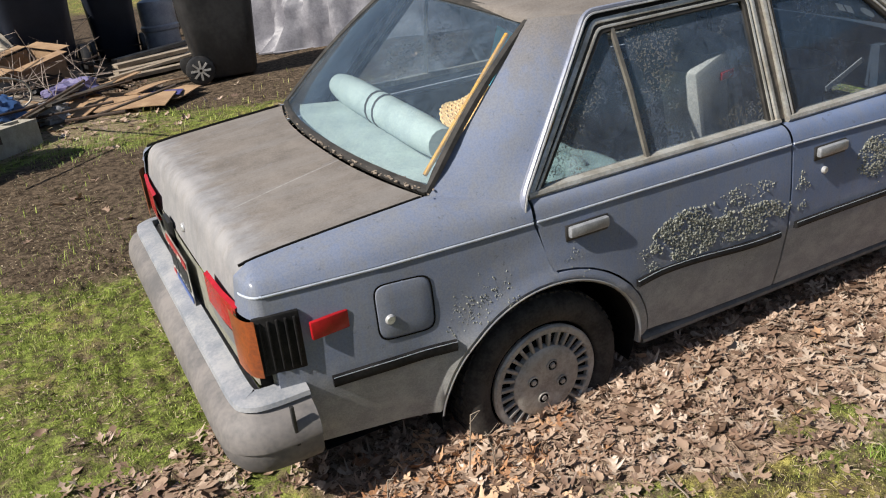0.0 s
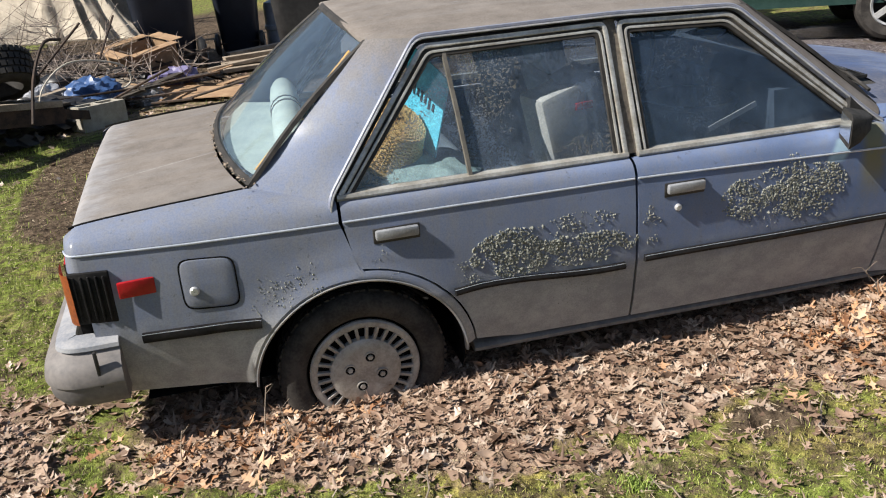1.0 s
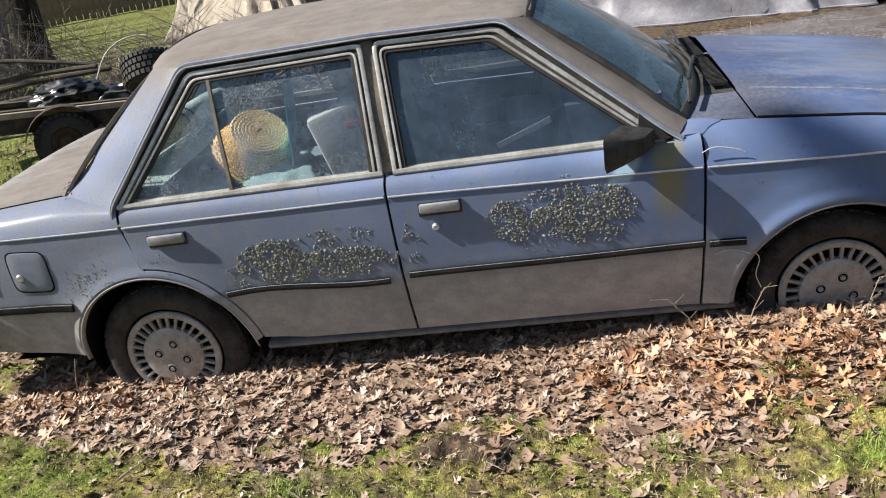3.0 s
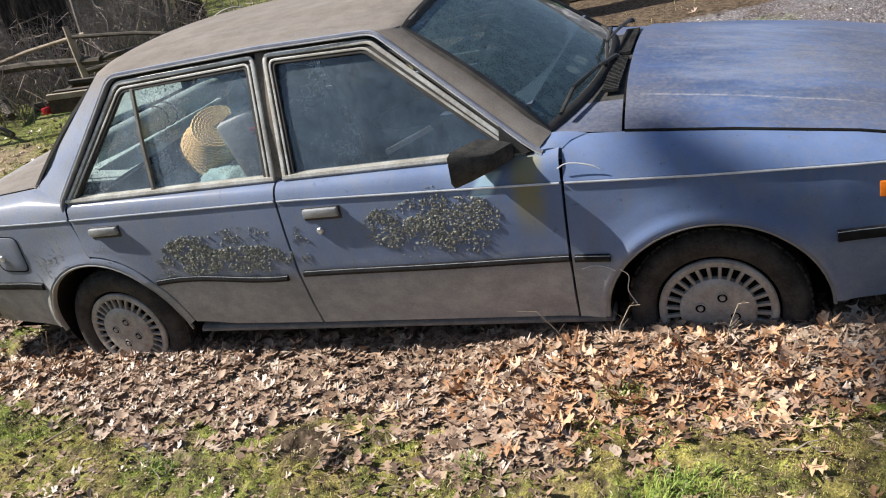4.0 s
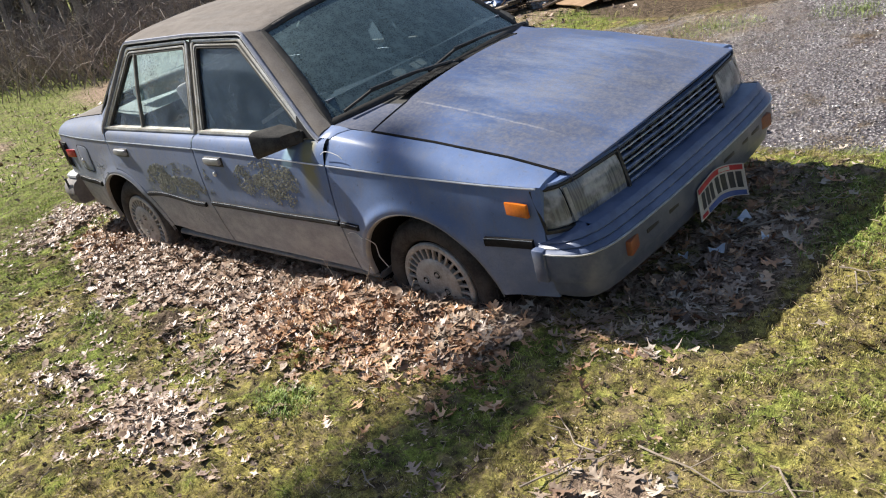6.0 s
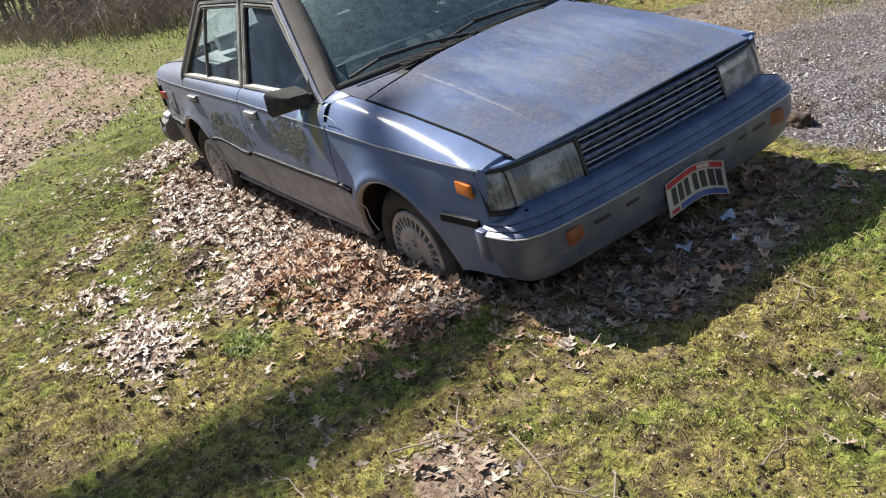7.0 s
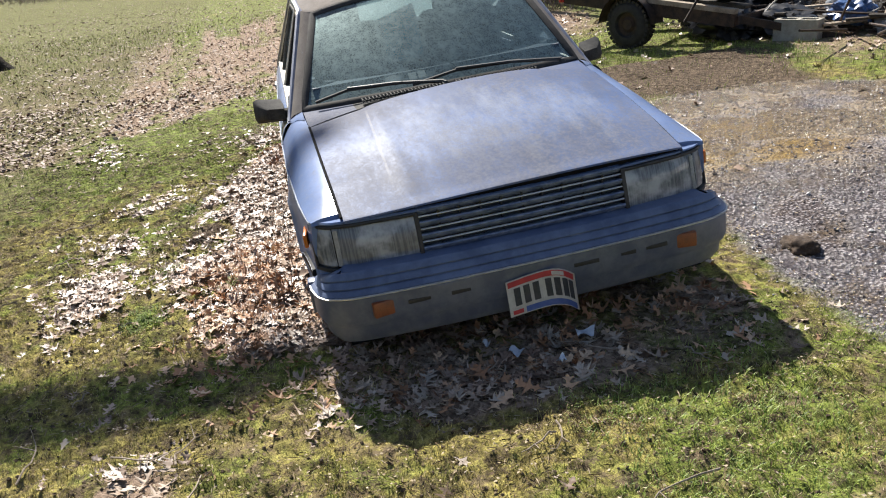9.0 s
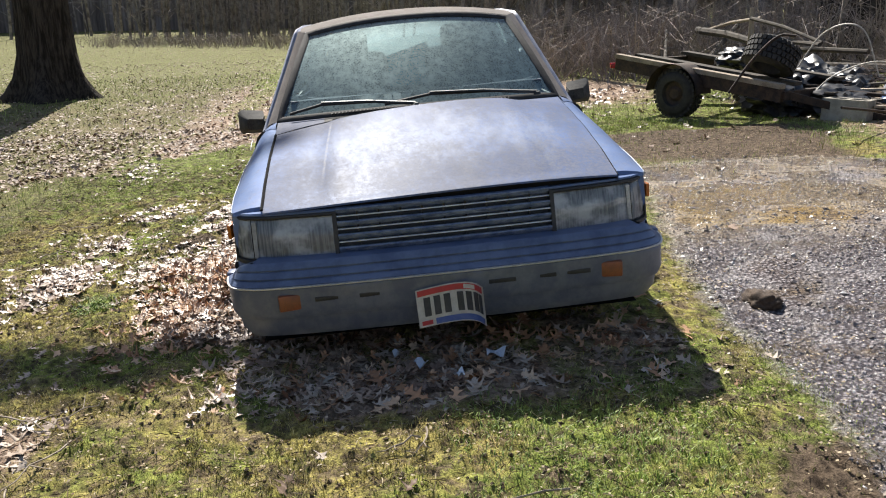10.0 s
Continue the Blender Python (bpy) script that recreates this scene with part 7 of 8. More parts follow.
OX, OY = -9.7, -6.0
oak = thing("oak_tree", "massive bare oak with dark furrowed bark and flared roots", "tree")
oz = float(ground_z(OX, OY))
rows = []
for h, rr in ((-0.2, 0.86), (0.0, 0.80), (0.15, 0.68), (0.4, 0.56), (0.8, 0.48), (1.5, 0.44), (3, 0.42), (6, 0.41), (10, 0.38), (14, 0.30), (18, 0.16), (21, 0.03)):
    flare = max(0.0, 1 - h / 0.9)
    rows.append([Vector((OX + rr * (1 + 0.22 * flare * math.sin(5 * a + 1) + 0.05 * math.sin(11 * a)) * math.cos(a) + 0.02 * h, OY + rr * (1 + 0.22 * flare * math.sin(5 * a + 1) + 0.05 * math.sin(11 * a)) * math.sin(a), oz + h)) for a in np.linspace(0, 2 * math.pi, 33)[:-1]])
Geo().grid(rows, True).out("trunk", BARK, oak, sharp=80)
g = Geo()
# an unseen long bough, added to cast the shade across the lawn before the front wheel
g.tube([(OX, OY, 9.6), (OX - 0.1, OY + 0.9, 11.2), (OX, OY + 1.45, 11.78), (OX, OY + 2.1, 11.92), (OX, OY + 2.7, 11.98), (OX, OY + 3.05, 12.0), (OX - 0.05, OY + 3.4, 12.02)], [0.30, 0.22, 0.20, 0.185, 0.17, 0.14, 0.05], 9)
r = np.random.default_rng(8)
for h in np.linspace(13.5, 19, 7):
    a = r.uniform(3.6, 5.0)
    limb(g, (OX, OY, oz + h), (math.cos(a), math.sin(a), 0.6), r.uniform(3.5, 6), 0.13, r, 2)
g.out("limbs", BARK, oak, sharp=80)

# ---- bare woods round the lawn ----
WOODBARK = plain("grey_brown_bark", (0.09, 0.075, 0.065), (0.33, 0.285, 0.25), 3, 0.95)
BRUSH = plain("brown_brush", (0.13, 0.10, 0.085), (0.42, 0.35, 0.30), 2, 0.95)
EDGE = [(-34, -40), (-34, -13), (-32, -9), (-30, -5), (-20, 0.5), (-12, 1.9), (-8.6, 2.7), (-7.0, 3.7), (-6.4, 5.2), (-6.8, 7.0), (-6.9, 9.0), (-8.9, 12.0), (-12.5, 17), (-20, 21), (-34, 26)]


FAR_EDGE = [(-46, -46), (-46, -15), (-44, -9), (-40, -4), (-24, 1.5), (-15, 3.2), (-13, 5.0), (-12, 7.0), (-11.5, 10), (-13, 13.5), (-18, 19), (-34, 25)]


def along_edge(r, line):
    i = int(r.integers(0, len(line) - 1))
    t = r.uniform()
    return Vector((lerp(line[i][0], line[i + 1][0], t), lerp(line[i][1], line[i + 1][1], t)))


r = np.random.default_rng(71)
g = Geo()
for i in range(760):
    p = along_edge(r, FAR_EDGE)
    d = r.uniform(0.2, 16) ** 1.0
    x, y = p.x - d * 0.85, p.y + d * r.uniform(-0.3, 0.6)
    z = float(ground_z(x, y))
    h, rad = r.uniform(7, 14), r.uniform(0.025, 0.05 + 0.13 * r.uniform() ** 2)
    lx, ly = r.normal(0, 0.5), r.normal(0, 0.5)
    g.tube([(x, y, z - 0.1), (x + 0.3 * lx, y + 0.3 * ly, z + 0.35 * h), (x + lx, y + ly, z + h)], [rad * 1.15, rad * 0.8, 0.015], 6, False)
    for k in range(7):
        t = r.uniform(0.05, 0.6)
        q = Vector((x + t * lx, y + t * ly, z + t * h))
        e = Vector((r.normal(0, 1), r.normal(0, 1), r.uniform(0.1, 0.9))).normalized() * r.uniform(0.6, 2.2)
        g.tube([q, q + e * 0.5 + Vector((0, 0, 0.1)), q + e], [0.025, 0.016, 0.006], 3, False)
for i in range(34):
    p = along_edge(r, EDGE[4:-1])
    x, y = p.x - r.uniform(0, 4), p.y + r.uniform(-0.3, 1.0)
    z, h, rad = float(ground_z(x, y)), r.uniform(4, 7), r.uniform(0.03, 0.075)
    lx, ly = r.normal(0, 0.4), r.normal(0, 0.4)
    g.tube([(x, y, z - 0.1), (x + 0.3 * lx, y + 0.3 * ly, z + 0.4 * h), (x + lx, y + ly, z + h)], [rad * 1.15, rad * 0.8, 0.01], 6, False)
    for k in range(12):
        t = r.uniform(0.1, 0.95)
        q = Vector((x + t * lx, y + t * ly, z + t * h))
        e = Vector((r.normal(0, 1), r.normal(0, 1), r.uniform(0.1, 0.9))).normalized() * r.uniform(0.4, 1.4)
        g.tube([q, q + e * 0.5 + Vector((0, 0, 0.1)), q + e], [0.014, 0.009, 0.003], 3, False)
tagged(g.out("bare_woods", WOODBARK, None), "dense bare grey-brown winter woods", "woods", kind="stuff")
g = Geo()
for i in range(1350):
    p = along_edge(r, EDGE)
    d = r.uniform(-0.8, 7)
    x, y = p.x - d * 0.85, p.y + d * r.uniform(-0.3, 0.6)
    z = float(ground_z(x, y))
    for k in range(7):
        a, l, up = r.uniform(0, 6.28), r.uniform(0.4, 1.7) * (0.55 if x < -17 else 1.0), r.uniform(0.3, 2.2)
        e = Vector((math.cos(a), math.sin(a), up)).normalized() * l
        s = Vector((x + r.normal(0, 0.3), y + r.normal(0, 0.3), z - 0.02))
        m = s + e * 0.55 + Vector((r.normal(0, 0.08), r.normal(0, 0.08), 0.2)) * l
        g.tube([s, m, s + e + Vector((r.normal(0, 0.1), r.normal(0, 0.1), -0.25 * l))], [0.008, 0.005, 0.002], 3, False)
        for q in range(2):
            b = s.lerp(m, r.uniform(0.4, 1.0))
            g.tube([b, b + Vector((r.normal(0, 0.3), r.normal(0, 0.3), r.uniform(-0.1, 0.5))) * l * 0.6], [0.004, 0.0015], 3, False)
tagged(g.out("brushwood", BRUSH, None), "tangled dry brush at the edge of the woods", "brush", kind="stuff")
# far wooded distance closes the view all round
k = Mat("distant_woods", 1.0, 0, 0.0)
st = k.noise(1.0, 6, 0.75, k.coords(scale=(1.4, 1.4, 0.10)))
k.color(k.ramp(st, [(0.30, (0.05, 0.042, 0.038)), (0.52, (0.16, 0.135, 0.118)), (0.74, (0.42, 0.37, 0.33))]))
rows = [[Vector((rad * math.cos(a), rad * math.sin(a), z + (0.0 if z < 1 else 1.5 * math.sin(9 * a) + math.sin(31 * a)))) for a in np.linspace(0, 2 * math.pi, 241)[:-1]] for rad, z in ((70, -2), (70, 5), (74, 13))]
tagged(Geo().grid(rows, True).out("backdrop", k.m, None, "bare wooded distance", smooth=True), "bare wooded distance", "backdrop", kind="structure")

# ---- the yard behind the car ----
STEEL = plain("rusty_dark_steel", (0.018, 0.014, 0.012), (0.075, 0.045, 0.03), 14, 0.75, 0.2)
OLDWOOD = plain("weathered_board", (0.20, 0.155, 0.11), (0.36, 0.30, 0.23), 9, 0.9, bump=0.4)
# board colour kept nearly black, with the shade over the trailer included
DARKWOOD = plain("dark_shaded_board", (0.028, 0.023, 0.018), (0.085, 0.068, 0.05), 9, 0.9, bump=0.4)
CONCRETE = plain("concrete_block", (0.40, 0.37, 0.31), (0.28, 0.255, 0.21), 16, 0.95, bump=0.5)
CARDB = plain("corrugated_cardboard", (0.38, 0.25, 0.145), (0.26, 0.16, 0.09), 7, 0.85)
BINP = plain("dark_blue_bin_plastic", (0.004, 0.007, 0.016), (0.010, 0.014, 0.026), 5, 0.5)
BINB = plain("black_bin_plastic", (0.010, 0.010, 0.011), (0.034, 0.033, 0.033), 3, 0.5)


def zg(x, y):
    return float(ground_z(np.array(x), np.array(y)))


def beam(name, a, b, w, h, mat, parent, label=""):
    a, b = Vector(a), Vector(b)
    d = (b - a).normalized()
    o = d.cross(Vector((0, 0, 1))).normalized()
    return Geo().sweep([a, b], [(-w / 2, -h / 2), (w / 2, -h / 2), (w / 2, h / 2), (-w / 2, h / 2)], o).out(name, mat, parent, label, smooth=False)


def wide_tyre(name, m, parent, r0=0.30, w=0.24, lugs=26):
    """A knobbly off-road tyre lying or standing at m, axis along its y."""
    prof = [(0.55 * r0, -w / 2), (0.80 * r0, -w / 2 - 0.008), (0.94 * r0, -w / 2 + 0.015), (0.975 * r0, -w / 4), (0.98 * r0, 0), (0.975 * r0, w / 4), (0.94 * r0, w / 2 - 0.015), (0.80 * r0, w / 2 + 0.008), (0.55 * r0, w / 2), (0.50 * r0, 0.3 * w), (0.50 * r0, -0.3 * w), (0.55 * r0, -w / 2)]
    g = Geo().lathe(prof, 40, (0, 0, 0), "y", 1)
    g.v = [tuple(m @ Vector(v)) for v in g.v]
    t = g.out(name, RUBBER, parent, "", sharp=50)
    g = Geo()
    for i in range(lugs):
        for j in range(4):
            a = 2 * math.pi * (i + 0.5 * (j % 2)) / lugs
            rot = Matrix.Rotation(-a, 3, "Y")
            g.box(rot @ Vector((0.985 * r0, (j - 1.5) * w / 4.4, 0)), (0.03, w / 6.2, 0.75 * 2 * math.pi * r0 / lugs), rot)
    g.v = [tuple(m @ Vector(v)) for v in g.v]
    g.out("tread", RUBBER, parent, smooth=False)
    return t


# flatbed trailer frame
tr = thing("flatbed_trailer", "rusty dark steel trailer frame with a wooden bed edge", "trailer")
A, B = Vector((-3.14, 2.40, 0.60)), Vector((-1.50, 3.48, 0.40))
ax = (B - A).normalized()
sd = Vector((-ax.y, ax.x, 0)).normalized()
beam("side_rail", A, B, 0.06, 0.12, STEEL, tr)
beam("side_rail", A + sd * 1.25, B + sd * 1.25, 0.06, 0.12, STEEL, tr)
for t in (0.0, 0.35, 0.7, 1.0):
    p = A.lerp(B, t)
    beam("cross_rail", p, p + sd * 1.25, 0.05, 0.08, STEEL, tr)
beam("bed_edge", A + Vector((0, 0, 0.085)), B + Vector((0, 0, 0.085)), 0.09, 0.045, OLDWOOD, tr, "weathered timber bed edge")
for k in (0.30, 1.0):
    beam("bed_board", A + sd * k * 1.2 + Vector((0, 0, 0.08)), A.lerp(B, 0.97) + sd * k * 1.2 + Vector((0, 0, 0.08)), 0.14, 0.035, DARKWOOD, tr)
beam("drawbar", B + sd * 0.1, B + ax * 0.9 + sd * 0.62 - Vector((0, 0, 0.14)), 0.05, 0.07, STEEL, tr)
beam("drawbar", B + sd * 1.15, B + ax * 0.9 + sd * 0.62 - Vector((0, 0, 0.14)), 0.05, 0.07, STEEL, tr)
bevel_box("tail_light_red", tuple(A + Vector((-0.02, -0.02, -0.02))), (0.05, 0.10, 0.06), RED, tr, "red trailer lamp", 0.008)
wc = Vector((-2.44, 2.87, 0.345))
for k in (0.0, 1.38):
    c = wc + sd * k - sd * 0.04
    m = Matrix.Translation(c) @ Matrix.Rotation(math.atan2(ax.y, ax.x), 4, "Z")
    wide_tyre("trailer_wheel", m, tr, 0.235, 0.18, 30)
    g = Geo().lathe([(0.001, -0.06), (0.05, -0.065), (0.08, -0.04), (0.125, -0.05), (0.135, 0.0)], 24, (0, 0, 0), "y", 1)
    g.v = [tuple(m @ Vector(v)) for v in g.v]
    g.out("wheel_rim", STEEL, tr)
    rows = [[m @ Vector((0.31 * math.cos(a), w_, 0.31 * math.sin(a) - 0.01)) for w_ in (-0.13, -0.125, 0.12)] for a in np.linspace(radians(5), radians(175), 14)]
    Geo().grid(rows).grid([[p - (p - c).normalized() * 0.006 for p in rw_] for rw_ in rows]).out("mudguard", STEEL, tr, "curved steel mudguard")
for k, (x, y, z, rx_, rz_) in enumerate(((-1.87, 3.52, 0.74, 62, 25),)):
    sp = thing("spare_tyre", "worn knobbly black spare tyre lying on the trailer", "tyre", "spare tyres")
    wide_tyre("tyre_body", pose(x, y, z, rx_, 0, rz_), sp, 0.24 if k == 0 else 0.25, 0.25 if k == 0 else 0.17, 34)
rod = thing("leaning_rod", "thin black metal rod leaning on the trailer", "rod")
Geo().tube(smooth_path([(-1.62, 3.02, 0.42), (-1.58, 3.20, 0.72), (-1.50, 3.38, 0.93), (-1.40, 3.50, 0.94)], 14), 0.012, 6).out("rod", STEEL, rod)
# concrete blocks: two cores each
def block(x, y, z, yaw, tilt=0.0):
    th = thing("concrete_block", "grey hollow concrete block, cores upward, by the trailer", "block", "concrete blocks", m=pose(x, y, z, tilt, 0, yaw))
    g = Geo()
    L, W, H, t = 0.40, 0.20, 0.19, 0.035
    for sy in (-1, 1):
        g.box((0, sy * (H - t) / 2, 0), (L, t, W))
    for sx in (-1, 0, 1):
        g.box((sx * (L - t) / 2, 0, 0), (t, H - 2 * t, W - 0.004))
    g.out("block_body", CONCRETE, th, smooth=False)


block(-1.33, 4.03, 0.285, 38)
# junk: frames, sticks, bags
r = np.random.default_rng(81)
for i in range(44):
    x, y = r.uniform(-2.5, -0.1), r.uniform(4.2, 5.8)
    a, l, up = r.uniform(0, 6.28), r.uniform(0.5, 1.2), r.uniform(-0.02, 0.9) if i < 9 else r.uniform(0.0, 0.12)
    p = Vector((x, y, zg(x, y) + 0.04 + 0.004 * i))
    q = p + Vector((math.cos(a), math.sin(a), up)).normalized() * l
    mat, nm, lab = ((STEEL, "metal_rod", "thin dark metal rod leaning in a junk heap"), (DARKWOOD if i % 3 else OLDWOOD, "scrap_board", "weathered scrap board in a junk heap"))[i % 2]
    ob = Geo().tube([p, q], 0.011, 6).out(nm, mat) if i % 2 == 0 else beam(nm, p, q, 0.09, 0.02, mat, None)
    tagged(ob, lab, nm.replace("_", " "), nm.replace("_", " ") + "s")


def crumple(name, c, s, mat, label, category, seed, group=""):
    bm = bmesh.new()
    bmesh.ops.create_icosphere(bm, subdivisions=4, radius=0.5)
    for v in bm.verts:
        n_ = noise.fractal(v.co * 4 + Vector((seed * 7.1, 0, 0)), 0.7, 2.0, 4) + 0.5 * abs(noise.noise(v.co * 9 + Vector((seed, 3, 1))))
        v.co *= 1 + 0.35 * n_
        v.co.z = max(v.co.z, -0.38)
        v.co = Vector((v.co.x * s[0], v.co.y * s[1], v.co.z * s[2]))
    bmesh.ops.translate(bm, verts=bm.verts, vec=(c[0], c[1], zg(c[0], c[1]) + 0.37 * s[2] + c[2]))
    return tagged(part(name, bm, mat, None, sharp=40), label, category, group)


BLUETARP = plain("blue_plastic_sheet", (0.03, 0.07, 0.18), (0.06, 0.12, 0.27), 8, 0.35)
WHITEBAG = plain("white_plastic_bag", (0.36, 0.37, 0.40), (0.24, 0.25, 0.28), 8, 0.4)
crumple("plastic_sheet", (-1.42, 4.65, 0.06), (0.40, 0.32, 0.28), BLUETARP, "crumpled blue plastic sheet in the junk heap", "plastic sheet", 1)
crumple("plastic_bag", (-1.85, 4.85, 0.0), (0.34, 0.30, 0.30), WHITEBAG, "crumpled white plastic bag in the junk heap", "bag", 2)
crumple("plastic_bag", (-1.00, 4.75, 0.0), (0.30, 0.25, 0.18), WHITEBAG, "crumpled white plastic bag in the junk heap", "bag", 3)
crumple("purple_bag", (-0.75, 5.35, 0.02), (0.45, 0.40, 0.22), plain("purple_plastic", (0.11, 0.10, 0.22), (0.20, 0.18, 0.30), 8, 0.4), "crumpled grey-purple plastic bag", "bag", 4)
# flattened cardboard
for i, (x, y, w_, d_, a, z, tilt) in enumerate(((-0.36, 4.62, 0.62, 0.34, -28, 0.05, 8), (-0.10, 4.95, 0.50, 0.30, 15, 0.10, -6), (-0.55, 4.95, 0.75, 0.40, -12, 0.07, 5), (-0.80, 5.0, 0.8, 0.45, 20, 0.03, 3), (-0.95, 4.85, 0.7, 0.30, -35, 0.10, 9), (-0.55, 5.25, 0.7, 0.4, 5, 0.14, -5), (0.02, 4.70, 0.34, 0.22, 38, 0.04, 4), (-1.15, 5.25, 0.7, 0.4, 48, 0.12, 10))):
    m = pose(x, y, zg(x, y) + z, tilt, 0.6 * tilt, a)
    th = Geo()
    top = [[m @ Vector((w_ * (u - 0.5), d_ * (v - 0.5), 0.05 * math.sin(2.2 * u + i) * u)) for v in np.linspace(0, 1, 4)] for u in np.linspace(0, 1, 9)]
    low = [[p - Vector((0, 0, 0.008)) for p in row] for row in top]
    th.grid(top).grid(low).grid([[p for p in top[0]], [p for p in low[0]]]).grid([[p for p in top[-1]], [p for p in low[-1]]]).grid([[r_[0] for r_ in top], [r_[0] for r_ in low]]).grid([[r_[-1] for r_ in top], [r_[-1] for r_ in low]])
    tagged(th.out("flattened_carton", CARDB if i % 4 != 3 else OLDWOOD), "flattened brown cardboard carton on the junk heap", "cardboard", "flattened cartons")
m = pose(-0.12, 4.70, zg(-0.1, 4.7) + 0.075, 4, 3, -24)
tagged(bevel_box("blue_board", m.translation, (0.34, 0.16, 0.012), plain("navy_board", (0.06, 0.06, 0.22), (0.10, 0.10, 0.30), 8, 0.4), None, "", 0.002, m.to_3x3()), "dark blue board lying on cardboard", "board")


# wheeled bins
def wheelie_bin(x, y, yaw, mat, label, size=1.0):
    b = thing("wheeled_bin", label, "bin", "wheeled bins", m=pose(x, y, zg(x, y), 0, 0, yaw) @ Matrix.Scale(size, 4))
    rows = []
    for z, w, d in ((0.03, 0.21, 0.25), (0.06, 0.225, 0.265), (0.5, 0.255, 0.31), (0.92, 0.285, 0.35), (0.93, 0.30, 0.37), (0.99, 0.30, 0.37), (0.99, 0.28, 0.35)):
        ring = []
        for a in np.linspace(0, 2 * math.pi, 33)[:-1]:
            c, s = math.cos(a), math.sin(a)
            ring.append(Vector((w * math.copysign(abs(c) ** 0.28, c), d * math.copysign(abs(s) ** 0.28, s), z)))
        rows.append(ring)
    Geo().grid(rows, True).cap(rows[0]).out("bin_body", mat, b, sharp=40)
    lid = []
    for z, k in ((0.992, 1.02), (1.02, 1.02), (1.05, 0.92), (1.065, 0.5), (1.07, 0.02)):
        lid.append([Vector((k * p.x, k * p.y, z)) for p in rows[-2]])
    Geo().grid(lid, True).out("lid", mat, b)
    Geo().tube([(-0.22, 0.40, 1.0), (0.22, 0.40, 1.0)], 0.016, 8).out("handle", mat, b)
    for sx in (-1, 1):
        g = Geo().lathe([(0.02, -0.03), (0.10, -0.03), (0.125, -0.02), (0.13, 0.0), (0.125, 0.02), (0.10, 0.03), (0.02, 0.03)], 28, (sx * 0.27, 0.26, 0.13), "x", 1)
        g.out("bin_wheel", BLACKP, b)
        g = Geo()
        for k in range(8):
            a = 2 * math.pi * k / 8
            rot = Matrix.Rotation(a, 3, "X")
            g.box(Vector((sx * 0.304, 0.26, 0.13)) + rot @ Vector((0, 0.05, 0)), (0.01, 0.075, 0.018), rot)
        g.out("wheel_spokes", HUBCAP, b, smooth=False)
    Geo().tube([(-0.27, 0.26, 0.13), (0.27, 0.26, 0.13)], 0.012, 8).out("axle", STEEL, b)
    return b


wheelie_bin(0.60, 5.30, 84, BINB, "dusty black wheeled bin at the drive's edge")
wheelie_bin(-0.86, 7.0, 186, BINP, "large dark blue wheeled bin behind cardboard", 1.3)
wheelie_bin(0.0, 7.9, 175, BINP, "dark blue wheeled bin in the shade")
# stacked planks between the bins
for i in range(7):
    p = Vector((-0.3 + 0.02 * i, 6.0 + 0.16 * i, zg(0, 6.5) + 0.03 + 0.045 * (i % 3)))
    tagged(beam("plank", p, p + Vector((1.7, 0.5, 0.02 * i)), 0.14, 0.035, OLDWOOD, None), "grey weathered plank in a low stack", "plank", "stacked planks")


# tarps thrown over large things
def tarp(name, c, s, yaw, mat, label, seed, fold=0.09, hem=0.10, spread=0.3):
    """Draped cover: a rounded box shape, pleated down its sides and sagging on top."""
    m = pose(c[0], c[1], zg(c[0], c[1]), 0, 0, yaw)
    rows = []
    nu = 160
    for v in np.linspace(0, 1, 34):
        ring = []
        for i in range(nu):
            a = 2 * math.pi * i / nu
            cx, sy = math.cos(a), math.sin(a)
            ex = 0.35 + 0.25 * (v < 0.7)
            px, py = math.copysign(abs(cx) ** ex, cx), math.copysign(abs(sy) ** ex, sy)
            if v < 0.7:
                t = v / 0.7
                z = lerp(hem, s[2] * 0.93, t)
                out = 1 + spread * (1 - t) ** 1.4
                pl = fold * (1 - 0.75 * t) * (math.sin(17 * a + 3 * math.sin(3 * a + seed)) + 0.6 * math.sin(41 * a + 5 * t + seed)) / max(s[0], s[1])
                pl += 0.10 * noise.noise(Vector((3 * cx, 3 * sy, 2.2 * t + seed))) + 0.06 * (1 - abs(noise.noise(Vector((5 * cx + 3 * t, 5 * sy, 3.5 * t + seed)))) * 2.2) + 0.045 * math.sin(9 * a + 5 * t + 2 * math.sin(4 * a)) * (1 - 0.5 * t)
                q = Vector((s[0] / 2 * px * (out + pl), s[1] / 2 * py * (out + pl), z + 0.05 * noise.noise(Vector((2 * cx, 2 * sy, seed))) * (1 - t)))
            else:
                t = (v - 0.7) / 0.3
                k = 1 - t
                q = Vector((s[0] / 2 * px * k, s[1] / 2 * py * k, s[2] * (0.93 + 0.07 * math.sin(t * 1.57)) + 0.10 * noise.noise(Vector((2.5 * px * k, 2.5 * py * k, seed + 4)))))
            ring.append(m @ q)
        rows.append(ring)
    th = thing(name, label, "tarp")
    Geo().grid(rows, True).out("sheet", mat, th, sharp=70)
    for k in (15,):
        ring = [p + (p - m.translation).normalized() * 0.012 for p in rows[k]]
        Geo().tube(ring + ring[:1], 0.007, 5, False).out("tie_cord", OLDWOOD, th, "frayed tie cord")
    hem_ring = rows[0] + rows[0][:1]
    Geo().tube(hem_ring, 0.014, 5, False).out("hem", mat, th)
    return th


